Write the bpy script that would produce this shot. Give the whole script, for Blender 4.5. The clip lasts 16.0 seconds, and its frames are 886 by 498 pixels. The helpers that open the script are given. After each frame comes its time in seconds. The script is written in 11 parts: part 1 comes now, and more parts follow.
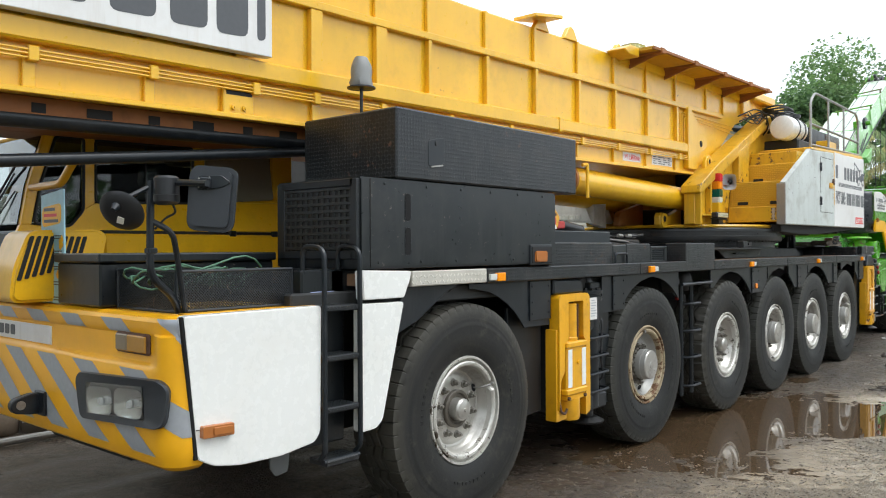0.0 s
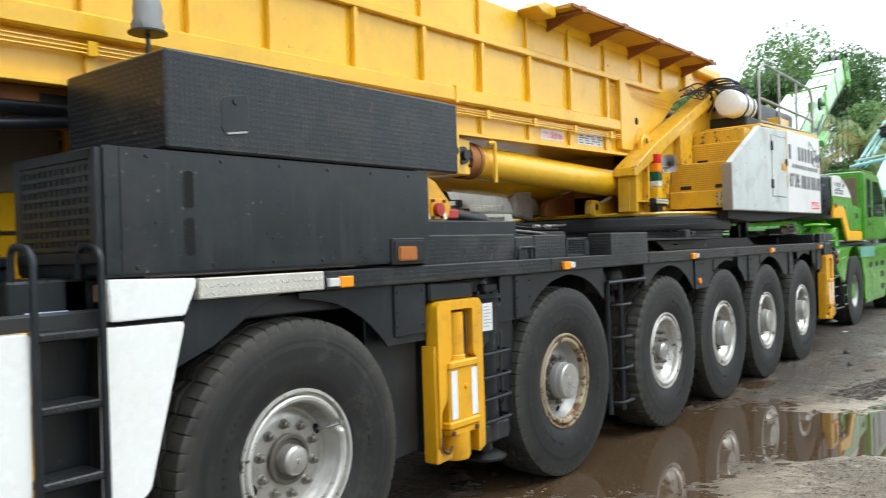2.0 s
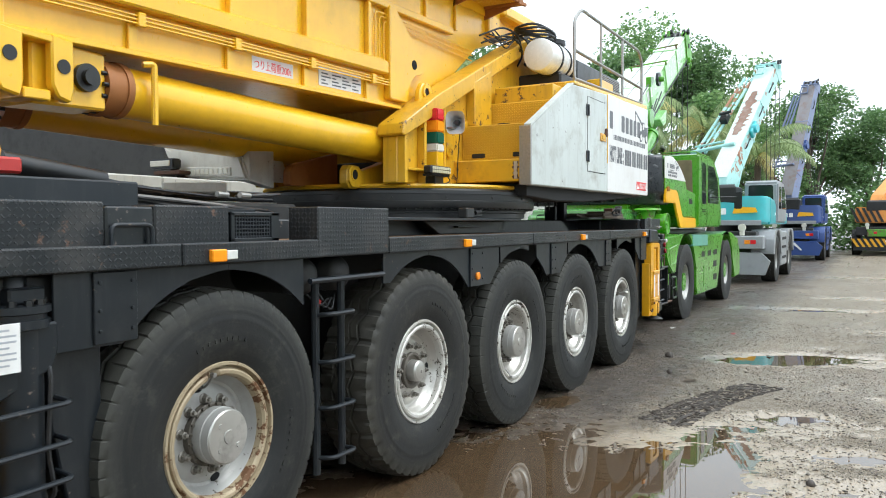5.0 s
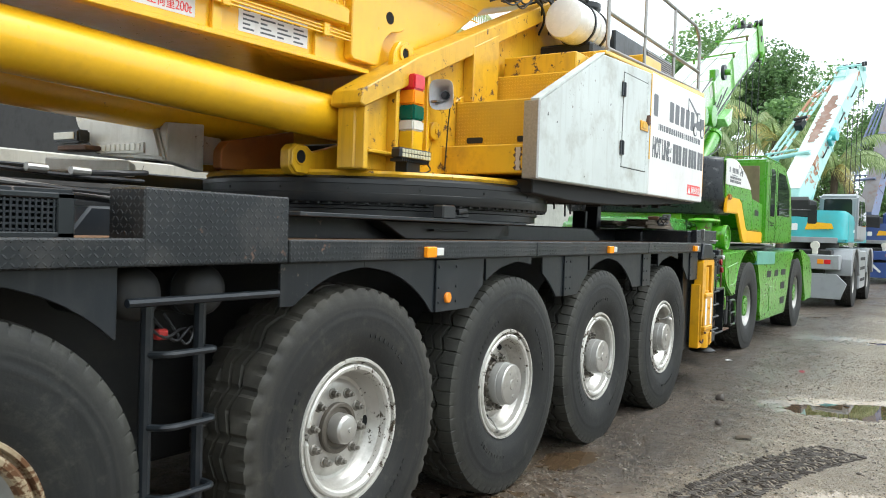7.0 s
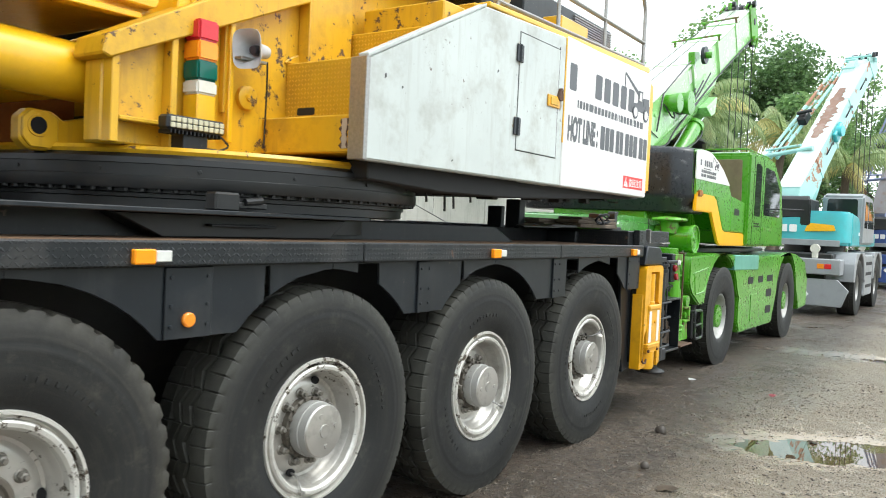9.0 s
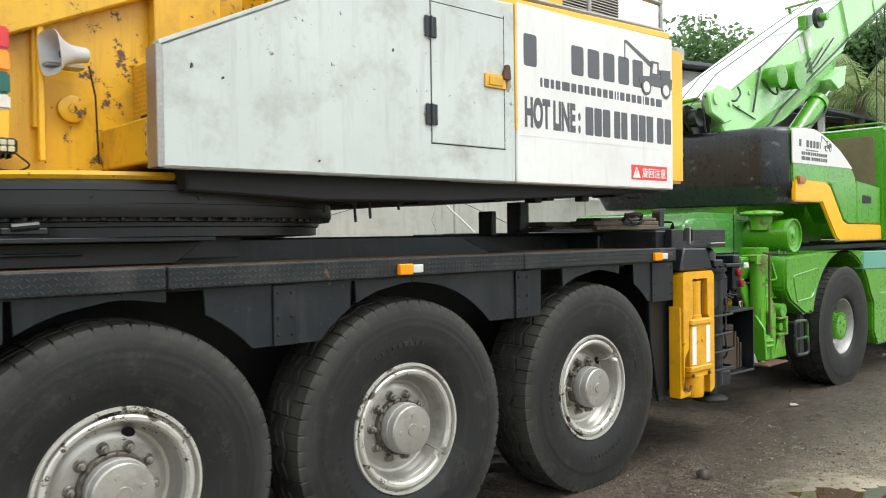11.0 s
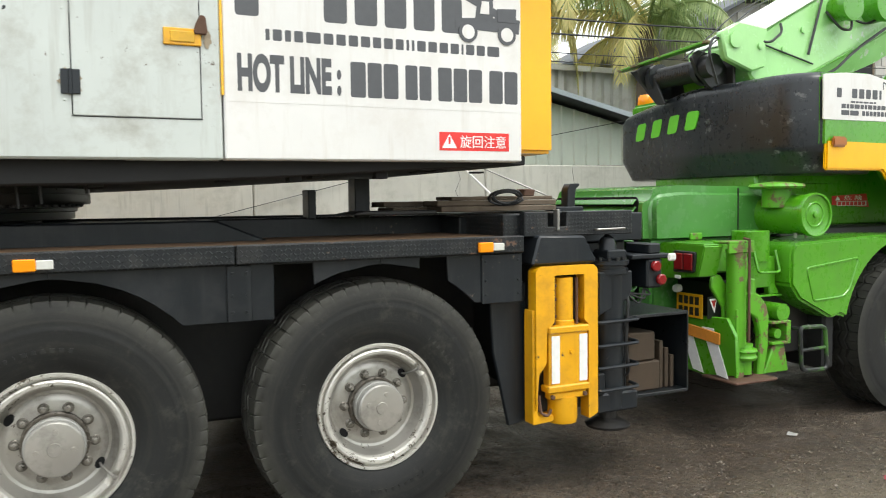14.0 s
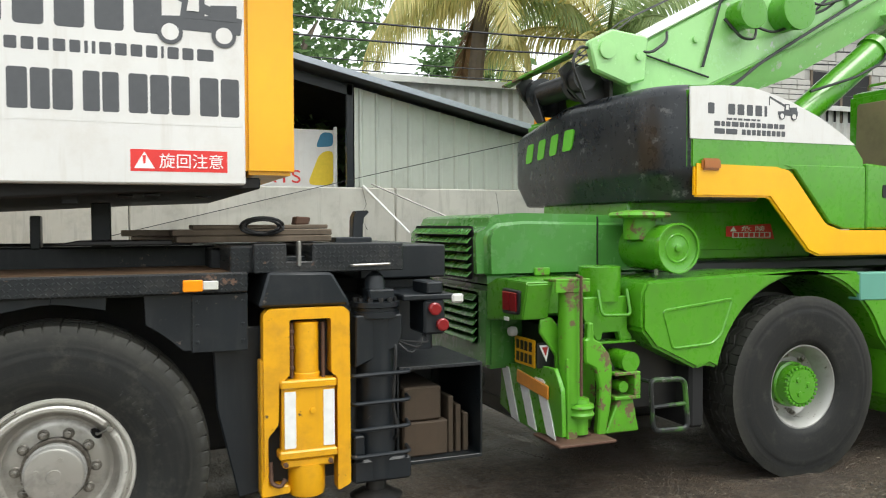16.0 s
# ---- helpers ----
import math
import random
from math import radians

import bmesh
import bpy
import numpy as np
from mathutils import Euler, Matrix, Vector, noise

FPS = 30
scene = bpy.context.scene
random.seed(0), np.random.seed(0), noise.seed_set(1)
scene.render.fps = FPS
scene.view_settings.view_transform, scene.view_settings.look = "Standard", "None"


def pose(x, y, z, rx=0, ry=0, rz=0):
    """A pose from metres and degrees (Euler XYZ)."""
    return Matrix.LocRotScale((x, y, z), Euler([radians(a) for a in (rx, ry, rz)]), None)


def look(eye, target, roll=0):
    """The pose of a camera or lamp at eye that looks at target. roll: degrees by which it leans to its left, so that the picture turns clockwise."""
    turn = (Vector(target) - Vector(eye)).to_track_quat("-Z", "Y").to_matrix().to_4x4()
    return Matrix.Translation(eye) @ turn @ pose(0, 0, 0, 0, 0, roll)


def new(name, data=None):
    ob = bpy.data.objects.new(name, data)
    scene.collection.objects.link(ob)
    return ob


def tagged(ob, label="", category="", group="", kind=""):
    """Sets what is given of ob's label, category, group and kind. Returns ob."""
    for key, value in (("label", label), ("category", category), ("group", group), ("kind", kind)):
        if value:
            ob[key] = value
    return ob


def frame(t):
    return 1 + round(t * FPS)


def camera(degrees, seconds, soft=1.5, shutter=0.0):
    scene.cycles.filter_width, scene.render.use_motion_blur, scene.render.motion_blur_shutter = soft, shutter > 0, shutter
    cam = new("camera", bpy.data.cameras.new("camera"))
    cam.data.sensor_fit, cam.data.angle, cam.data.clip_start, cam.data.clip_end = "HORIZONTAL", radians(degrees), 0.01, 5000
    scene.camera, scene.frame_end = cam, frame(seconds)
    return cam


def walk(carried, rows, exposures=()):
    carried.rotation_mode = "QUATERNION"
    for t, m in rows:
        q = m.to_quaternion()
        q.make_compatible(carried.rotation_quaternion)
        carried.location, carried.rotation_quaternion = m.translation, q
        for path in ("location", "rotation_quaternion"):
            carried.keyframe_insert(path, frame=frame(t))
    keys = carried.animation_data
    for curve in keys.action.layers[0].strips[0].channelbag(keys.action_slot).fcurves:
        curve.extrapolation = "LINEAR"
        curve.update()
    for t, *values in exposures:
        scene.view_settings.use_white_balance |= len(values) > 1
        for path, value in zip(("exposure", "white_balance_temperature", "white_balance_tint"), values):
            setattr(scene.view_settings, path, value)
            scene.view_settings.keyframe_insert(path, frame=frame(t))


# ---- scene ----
cam = camera(58.4, 16.0, soft=1.0, shutter=0.2)
EXPOSURES = [(0.0, 0.41, 6150, 8), (2.0, 0.60, 6030, 7), (3.0, 0.54, 6000, 7), (4.5, 0.64, 5980, 6), (7.0, 0.80, 6100, 6), (7.8, 0.78, 6130, 6), (8.4, 0.92, 6160, 6), (9.0, 0.88, 6200, 6), (11.5, 0.48, 6480, 7), (12.0, 0.31, 6550, 7), (13.0, 0.55, 6600, 7), (13.5, 0.54, 6580, 7), (14.2, 0.70, 6520, 7), (14.5, 0.66, 6500, 7), (15.0, 0.51, 6470, 7), (16.0, 0.56, 6500, 7)]
PATH = [
    (0, (-0.16, 2.749, 1.71), (-1.47, 4.261, 1.709), -0.3),
    (0.5, (-0.232, 3.061, 1.702), (-1.635, 4.486, 1.709), -2.8),
    (1, (-0.363, 3.402, 1.713), (-1.812, 4.78, 1.727), -3.3),
    (1.5, (-0.396, 3.799, 1.668), (-1.846, 5.177, 1.671), -4.1),
    (2, (-0.447, 4.164, 1.675), (-1.696, 5.726, 1.672), -1.8),
    (2.5, (-0.581, 4.524, 1.653), (-1.624, 6.231, 1.65), -0.6),
    (3, (-0.622, 4.879, 1.629), (-1.61, 6.618, 1.624), -1.5),
    (3.5, (-0.648, 5.271, 1.644), (-1.63, 7.013, 1.607), 1.0),
    (4, (-0.708, 5.71, 1.631), (-1.678, 7.458, 1.568), 2.8),
    (4.5, (-0.721, 6.097, 1.667), (-1.662, 7.861, 1.602), 0.8),
    (4.7, (-0.697, 6.268, 1.658), (-1.648, 8.026, 1.593), 0.2),
    (6.8, (-0.976, 8.057, 1.669), (-2.072, 9.728, 1.613), 1.8),
    (7, (-0.999, 8.183, 1.65), (-2.101, 9.85, 1.596), 1.9),
    (7.5, (-1.045, 8.562, 1.679), (-2.139, 10.236, 1.629), 0.9),
    (8, (-0.992, 8.976, 1.684), (-2.101, 10.64, 1.642), 1.2),
    (8.5, (-0.89, 9.367, 1.656), (-2.026, 11.013, 1.6), 2.3),
    (9, (-0.784, 9.806, 1.693), (-1.924, 11.448, 1.628), 2.7),
    (9.2, (-0.699, 9.976, 1.698), (-1.886, 11.584, 1.634), 2.9),
    (11.3, (-0.136, 11.768, 1.694), (-1.641, 13.085, 1.658), -0.7),
    (11.5, (-0.119, 11.987, 1.717), (-1.626, 13.301, 1.68), -0.4),
    (12, (0.136, 12.396, 1.72), (-1.41, 13.665, 1.705), -2.4),
    (12.5, (0.259, 12.857, 1.762), (-1.366, 14.021, 1.735), -3.0),
    (13, (0.354, 13.314, 1.782), (-1.294, 14.444, 1.691), -2.4),
    (13.5, (0.532, 13.766, 1.761), (-1.237, 14.694, 1.669), -1.6),
    (14, (0.593, 14.2, 1.78), (-1.218, 15.04, 1.66), -0.7),
    (14.5, (0.611, 14.658, 1.779), (-1.201, 15.497, 1.669), -0.9),
    (15, (0.677, 15.116, 1.8), (-1.17, 15.878, 1.702), -1.1),
    (15.5, (0.639, 15.58, 1.788), (-1.22, 16.314, 1.696), -1.5),
    (16, (0.577, 15.982, 1.802), (-1.281, 16.722, 1.742), -0.2),
]
walk(cam, [(t, look(eye, target, roll)) for t, eye, target, roll in PATH], EXPOSURES)

# ---- light: a bright overcast noon ----
world = bpy.data.worlds.new("overcast_sky")
world.use_nodes = True
scene.world = world
wn, wl = world.node_tree.nodes, world.node_tree.links
sky = wn.new("ShaderNodeTexSky")
sky.sky_type = "NISHITA"
sky.sun_disc = False
sky.sun_elevation = radians(58)
sky.sun_rotation = radians(75)
sky.air_density, sky.dust_density, sky.ozone_density = 1.0, 6.0, 1.0
cloud_grey = wn.new("ShaderNodeHueSaturation")
cloud_grey.inputs["Saturation"].default_value = 0.16
wl.new(sky.outputs["Color"], cloud_grey.inputs["Color"])
deck_mix = wn.new("ShaderNodeMix")
deck_mix.data_type = "RGBA"
deck_mix.inputs["Factor"].default_value = 0.72
deck_mix.inputs["B"].default_value = (9.5, 9.9, 10.2, 1)
wl.new(cloud_grey.outputs["Color"], deck_mix.inputs["A"])
wl.new(deck_mix.outputs["Result"], wn["Background"].inputs["Color"])
wn["Background"].inputs["Strength"].default_value = 0.135

sun_data = bpy.data.lights.new("sun", "SUN")
sun_data.energy, sun_data.angle, sun_data.color = 1.1, radians(25), (1.0, 0.97, 0.92)
sun = new("sun", sun_data)
sun.matrix_basis = look((6, 3, 12), (0, 0, 0))


# ---- materials ----
def tree(name):
    m = bpy.data.materials.new(name)
    m.use_nodes = True
    return m, m.node_tree.nodes, m.node_tree.links, m.node_tree.nodes["Principled BSDF"]


def noise_tex(n, l, scale, detail=4.0, rough=0.55, vec=None):
    t = n.new("ShaderNodeTexNoise")
    t.inputs["Scale"].default_value, t.inputs["Detail"].default_value, t.inputs["Roughness"].default_value = scale, detail, rough
    if vec is None:
        vec = n.new("ShaderNodeTexCoord").outputs["Object"]
    l.new(vec, t.inputs["Vector"])
    return t.outputs["Fac"]


def ramp(n, l, fac, a, b):
    """0 below a, 1 above b."""
    r = n.new("ShaderNodeMapRange")
    r.inputs["From Min"].default_value, r.inputs["From Max"].default_value = a, b
    l.new(fac, r.inputs["Value"])
    return r.outputs["Result"]


def mixc(n, l, fac, a, b):
    m = n.new("ShaderNodeMix")
    m.data_type = "RGBA"
    if isinstance(fac, float):
        m.inputs["Factor"].default_value = fac
    else:
        l.new(fac, m.inputs["Factor"])
    for key, v in (("A", a), ("B", b)):
        if isinstance(v, tuple):
            m.inputs[key].default_value = (*v[:3], 1)
        else:
            l.new(v, m.inputs[key])
    return m.outputs["Result"]


def math_node(n, l, op, a, b=0.0, c=None):
    m = n.new("ShaderNodeMath")
    m.operation = op
    for i, v in enumerate((a, b) if c is None else (a, b, c)):
        if isinstance(v, (int, float)):
            m.inputs[i].default_value = v
        else:
            l.new(v, m.inputs[i])
    return m.outputs[0]


def bump(n, l, bsdf, height, strength, dist, prev=None):
    b = n.new("ShaderNodeBump")
    b.inputs["Strength"].default_value, b.inputs["Distance"].default_value = strength, dist
    l.new(height, b.inputs["Height"])
    if prev is not None:
        l.new(prev, b.inputs["Normal"])
    l.new(b.outputs["Normal"], bsdf.inputs["Normal"])
    return b.outputs["Normal"]


def tread_height(n, l, size):
    """Raised dashes of a checkered plate, turned by turns."""
    xyz, nor = n.new("ShaderNodeSeparateXYZ"), n.new("ShaderNodeSeparateXYZ")
    l.new(n.new("ShaderNodeTexCoord").outputs["Object"], xyz.inputs[0])
    l.new(n.new("ShaderNodeTexCoord").outputs["Normal"], nor.inputs[0])
    flat = math_node(n, l, "GREATER_THAN", math_node(n, l, "ABSOLUTE", nor.outputs["Z"]), 0.6)
    upright = math_node(n, l, "SUBTRACT", 1.0, flat)
    u = math_node(n, l, "DIVIDE", math_node(n, l, "ADD", xyz.outputs["Y"], math_node(n, l, "MULTIPLY", xyz.outputs["X"], upright)), size)
    v = math_node(n, l, "DIVIDE", math_node(n, l, "ADD", math_node(n, l, "MULTIPLY", xyz.outputs["Z"], upright), math_node(n, l, "MULTIPLY", xyz.outputs["X"], flat)), size)
    fu, fv = math_node(n, l, "FLOOR", u), math_node(n, l, "FLOOR", v)
    pu = math_node(n, l, "SUBTRACT", math_node(n, l, "SUBTRACT", u, fu), 0.5)
    pv = math_node(n, l, "SUBTRACT", math_node(n, l, "SUBTRACT", v, fv), 0.5)
    par = math_node(n, l, "PINGPONG", math_node(n, l, "ADD", fu, fv), 1.0)
    sgn = math_node(n, l, "SUBTRACT", math_node(n, l, "MULTIPLY", par, 2.0), 1.0)
    spv = math_node(n, l, "MULTIPLY", pv, sgn)
    a = math_node(n, l, "MULTIPLY", math_node(n, l, "ADD", pu, spv), 1.58)
    b = math_node(n, l, "MULTIPLY", math_node(n, l, "SUBTRACT", pu, spv), 4.9)
    d = math_node(n, l, "ADD", math_node(n, l, "POWER", math_node(n, l, "ABSOLUTE", a), 2.0), math_node(n, l, "POWER", math_node(n, l, "ABSOLUTE", b), 2.0))
    return ramp(n, l, math_node(n, l, "SUBTRACT", 1.0, d), 0.05, 0.6)


def paint(name, color, rough=0.38, dirt=(0.10, 0.075, 0.05), dirt_amount=0.35, wear=None, wear_amount=0.0, tread=0.0, metal=0.0, coat=0.0, vary=0.12, streak=0.0, grain=6.0, spec=0.5):
    """Weathered paint: colour drift, blotches of dirt, chips to the metal below."""
    m, n, l, p = tree(name)
    obj = n.new("ShaderNodeTexCoord").outputs["Object"]
    broad, fine = noise_tex(n, l, 1.3, 5, 0.6, obj), noise_tex(n, l, 23.0, 4, 0.6, obj)
    dark = tuple(c * (1 - vary) for c in color)
    light = tuple(min(1, c * (1 + vary * 0.6)) for c in color)
    col = mixc(n, l, ramp(n, l, broad, 0.3, 0.7), dark, light)
    grime = math_node(n, l, "MULTIPLY", ramp(n, l, noise_tex(n, l, 3.7, 6, 0.7, obj), 0.5, 0.78), dirt_amount)
    if streak:
        st = n.new("ShaderNodeMapping")
        st.inputs["Scale"].default_value = (9, 9, 0.8)
        l.new(obj, st.inputs["Vector"])
        runs = ramp(n, l, noise_tex(n, l, 2.0, 5, 0.65, st.outputs[0]), 0.52, 0.75)
        grime = math_node(n, l, "MAXIMUM", grime, math_node(n, l, "MULTIPLY", runs, streak))
    col = mixc(n, l, grime, col, dirt)
    rgh = math_node(n, l, "ADD", rough - 0.08, math_node(n, l, "MULTIPLY", fine, 0.16))
    rgh = math_node(n, l, "ADD", rgh, math_node(n, l, "MULTIPLY", grime, 0.4))
    if wear:
        chips = ramp(n, l, math_node(n, l, "MULTIPLY", noise_tex(n, l, grain, 8, 0.72, obj), math_node(n, l, "ADD", noise_tex(n, l, 0.9, 2, 0.5, obj), 0.5)), 0.66 - wear_amount, 0.7 - wear_amount)
        col = mixc(n, l, chips, col, wear)
        rgh = math_node(n, l, "ADD", rgh, math_node(n, l, "MULTIPLY", chips, 0.3))
    if tread:
        h = tread_height(n, l, tread)
        # Dashes lightened in patches: wear polish plus a painted sky glint.
        worn = math_node(n, l, "MULTIPLY", h, math_node(n, l, "ADD", 0.3, math_node(n, l, "MULTIPLY", ramp(n, l, broad, 0.35, 0.65), 0.65)))
        col = mixc(n, l, worn, col, tuple(min(1, c * 1.35 + 0.05) for c in color))
        rgh = math_node(n, l, "SUBTRACT", rgh, math_node(n, l, "MULTIPLY", worn, 0.12))
        nb = bump(n, l, p, h, 1.0, 0.0055)
        bump(n, l, p, fine, 0.12, 0.002, nb)
    else:
        nb = bump(n, l, p, noise_tex(n, l, 2.2, 3, 0.5, obj), 0.08, 0.02)
        bump(n, l, p, fine, 0.03, 0.001, nb)
    l.new(col, p.inputs["Base Color"])
    l.new(rgh, p.inputs["Roughness"])
    p.inputs["Metallic"].default_value = metal
    p.inputs["Coat Weight"].default_value = coat
    p.inputs["Specular IOR Level"].default_value = spec
    p.inputs["Coat Roughness"].default_value = 0.15
    return m


def plain(name, color, rough=0.5, metal=0.0, vary=0.15, scale=30.0, trans=0.0, emit=0.0):
    m, n, l, p = tree(name)
    f = noise_tex(n, l, scale, 4, 0.6)
    l.new(mixc(n, l, f, tuple(c * (1 - vary) for c in color), tuple(min(1, c * (1 + vary)) for c in color)), p.inputs["Base Color"])
    p.inputs["Roughness"].default_value, p.inputs["Metallic"].default_value = rough, metal
    p.inputs["Transmission Weight"].default_value = trans
    if emit:
        p.inputs["Emission Color"].default_value, p.inputs["Emission Strength"].default_value = (*color, 1), emit
    bump(n, l, p, f, 0.08, 0.003)
    return m


YELLOW = paint("crane_yellow_paint", (0.82, 0.458, 0.008), 0.30, (0.34, 0.18, 0.02), 0.35, (0.12, 0.06, 0.03), -0.05, coat=0.35, grain=14.0, streak=0.12)
YELLOW_TREAD = paint("yellow_tread_plate", (0.62, 0.345, 0.010), 0.42, (0.22, 0.11, 0.03), 0.5, tread=0.024)
# Crane yellow darkened for dirt and for the shade under the boom.
YELLOW_DIM = paint("dimmed_turntable_yellow_paint", (0.66, 0.37, 0.010), 0.40, (0.20, 0.11, 0.03), 0.55, (0.09, 0.05, 0.03), -0.01, coat=0.15, grain=12.0, streak=0.35)
YELLOW_JACK = paint("jack_yellow_paint", (0.76, 0.375, 0.005), 0.34, (0.16, 0.08, 0.02), 0.45, (0.06, 0.04, 0.03), -0.01, coat=0.25, grain=14.0, streak=0.15)
YELLOW_STRIPE = paint("bumper_yellow_paint", (0.90, 0.44, 0.004), 0.36, (0.30, 0.15, 0.04), 0.15, coat=0.15)
# One brown for boom underside, walkway arms, ram glands and far lug.
BROWN_UNDER = paint("brown_underside_paint", (0.30, 0.11, 0.025), 0.6, (0.06, 0.04, 0.03), 0.6)
WHITE = paint("white_gloss_paint", (0.80, 0.80, 0.77), 0.26, (0.42, 0.36, 0.26), 0.18, coat=0.5, vary=0.04, streak=0.10)
HOUSING = paint("pale_grey_white_paint", (0.52, 0.555, 0.53), 0.42, (0.22, 0.19, 0.14), 0.55, (0.13, 0.105, 0.08), -0.03, vary=0.10, streak=0.28, grain=26.0)
WHITE_OLD = paint("old_white_machine_paint", (0.60, 0.59, 0.54), 0.45, (0.25, 0.20, 0.14), 0.5, (0.15, 0.09, 0.05), 0.0, vary=0.1, streak=0.35, grain=12.0)
SIGN_WHITE = paint("sign_vinyl_white", (0.72, 0.71, 0.69), 0.40, (0.45, 0.38, 0.30), 0.30, vary=0.06, streak=0.28)
BLACK = paint("black_chassis_paint", (0.0108, 0.0140, 0.0178), 0.33, (0.048, 0.048, 0.047), 0.50, (0.13, 0.10, 0.08), -0.02, vary=0.3, streak=0.35, grain=18.0, spec=0.42)
BLACK_SATIN = paint("black_box_paint", (0.0086, 0.0114, 0.0138), 0.30, (0.042, 0.042, 0.038), 0.5, (0.16, 0.13, 0.11), 0.012, vary=0.35, streak=0.42, grain=26.0)
BLACK_TREAD = paint("black_tread_plate", (0.0105, 0.0128, 0.0150), 0.34, (0.075, 0.068, 0.06), 0.55, (0.13, 0.075, 0.05), 0.0, tread=0.024, grain=14.0, spec=0.45)
ALU_TREAD = paint("aluminium_tread_plate", (0.56, 0.535, 0.47), 0.45, (0.22, 0.18, 0.13), 0.6, (0.16, 0.13, 0.10), -0.01, tread=0.034, metal=0.2, grain=16.0, streak=0.3)
DECK_RUST = paint("rusty_walkway", (0.20, 0.115, 0.06), 0.7, (0.06, 0.05, 0.04), 0.6, vary=0.3)
DARK_IRON = paint("dark_greasy_iron", (0.0095, 0.0099, 0.0104), 0.38, (0.045, 0.036, 0.026), 0.55, vary=0.4, spec=0.5)
# Frame black raised to lighten the dark under the deck; dust blotches too.
FRAME_LIFTED = paint("lightened_dusty_black_frame", (0.024, 0.025, 0.025), 0.6, (0.075, 0.066, 0.054), 0.6, vary=0.3, grain=9.0)
# Green and teal boom tops whitened: the sky's reflection is put into their colour.
BOOM_TOP = paint("sky_lit_boom_top", (0.70, 0.80, 0.66), 0.22, (0.50, 0.58, 0.44), 0.25, coat=0.6, vary=0.08)
TEAL_TOP = paint("sky_lit_teal_boom_top", (0.60, 0.78, 0.74), 0.28, (0.40, 0.50, 0.48), 0.3, coat=0.5, vary=0.08)
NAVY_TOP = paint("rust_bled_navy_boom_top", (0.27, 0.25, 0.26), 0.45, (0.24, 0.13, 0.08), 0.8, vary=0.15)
STEP_WORN = paint("black_step_with_green_remnants", (0.016, 0.018, 0.018), 0.45, (0.10, 0.36, 0.014), 0.9, (0.22, 0.22, 0.20), 0.05, grain=12.0)
# Near-blacks painting the shade in slots, gaps and recesses; also cracks and rubber.
DEEP_BLACK = plain("black_void_fill", (0.009, 0.009, 0.0095), 0.7)
HOLE = plain("dark_slot_inside", (0.0035, 0.0035, 0.004), 0.95)
SILVER = paint("silver_wheel_paint", (0.50, 0.482, 0.445), 0.34, (0.12, 0.10, 0.075), 0.75, (0.08, 0.065, 0.05), -0.035, metal=0.68, vary=0.18, grain=22.0)
SILVER_RING = paint("chipped_silver_flange_paint", (0.60, 0.585, 0.54), 0.42, (0.16, 0.12, 0.08), 0.6, (0.09, 0.07, 0.05), 0.055, metal=0.5, vary=0.16, grain=20.0)
DISC_GREY = paint("dusty_grey_wheel_disc", (0.36, 0.355, 0.335), 0.45, (0.14, 0.11, 0.08), 0.45, (0.06, 0.04, 0.03), -0.02, metal=0.25, vary=0.2, grain=18.0)
NUT_STEEL = plain("oily_dark_nut_steel", (0.20, 0.185, 0.16), 0.38, 0.5, 0.4, 40)
OILY_STEEL = paint("oil_stained_hub_steel", (0.12, 0.105, 0.085), 0.45, (0.03, 0.024, 0.018), 0.7, metal=0.3, vary=0.35, grain=14.0)
RIM_CREAM = paint("rust_stained_rim_paint", (0.36, 0.29, 0.185), 0.5, (0.13, 0.065, 0.028), 0.95, (0.12, 0.055, 0.022), 0.11, metal=0.1, grain=16.0)
STEEL = plain("worn_steel", (0.34, 0.33, 0.31), 0.38, 0.8, 0.3, 60)
CHROME = plain("polished_rod_steel", (0.7, 0.7, 0.7), 0.12, 1.0, 0.05)
RUSTY = paint("rusty_steel", (0.10, 0.05, 0.03), 0.75, (0.03, 0.02, 0.015), 0.5, vary=0.35)
GREY_STRIPE = plain("grey_reflective_tape", (0.36, 0.375, 0.40), 0.35, 0.2)
WHITE_TAPE = plain("white_reflective_tape", (0.78, 0.78, 0.76), 0.35)
RED_PAINT = paint("faded_red_paint", (0.42, 0.03, 0.025), 0.45, (0.12, 0.05, 0.04), 0.3)
AMBER = plain("amber_lens", (0.95, 0.30, 0.01), 0.15, 0, 0.1)
AMBER_DULL = plain("dull_amber_lens", (0.38, 0.13, 0.03), 0.25)
ORANGE_LENS = plain("orange_reflector", (0.80, 0.25, 0.02), 0.2)
CLEAR_LENS = plain("clear_lens", (0.62, 0.62, 0.58), 0.12)
RED_LENS = plain("red_lens", (0.60, 0.02, 0.03), 0.12)
RED_DARK = plain("dark_red_lens", (0.22, 0.01, 0.012), 0.15)
GREEN_LENS = plain("green_lens", (0.0, 0.10, 0.07), 0.1)
CREAM_PLASTIC = plain("cream_plastic", (0.66, 0.64, 0.56), 0.4)
HORN_GREY = plain("grey_horn_plastic", (0.50, 0.51, 0.52), 0.4)
BLACK_PLASTIC = plain("black_plastic", (0.012, 0.013, 0.015), 0.45)
GREY_PLASTIC = plain("dark_grey_plastic", (0.030, 0.034, 0.040), 0.42)
SIGN_INK = plain("dark_grey_sign_ink", (0.075, 0.078, 0.085), 0.4)
SIGN_GREEN = plain("sign_leaf_green", (0.28, 0.60, 0.06), 0.4)
SIGN_RED = plain("warning_red", (0.70, 0.035, 0.03), 0.4)
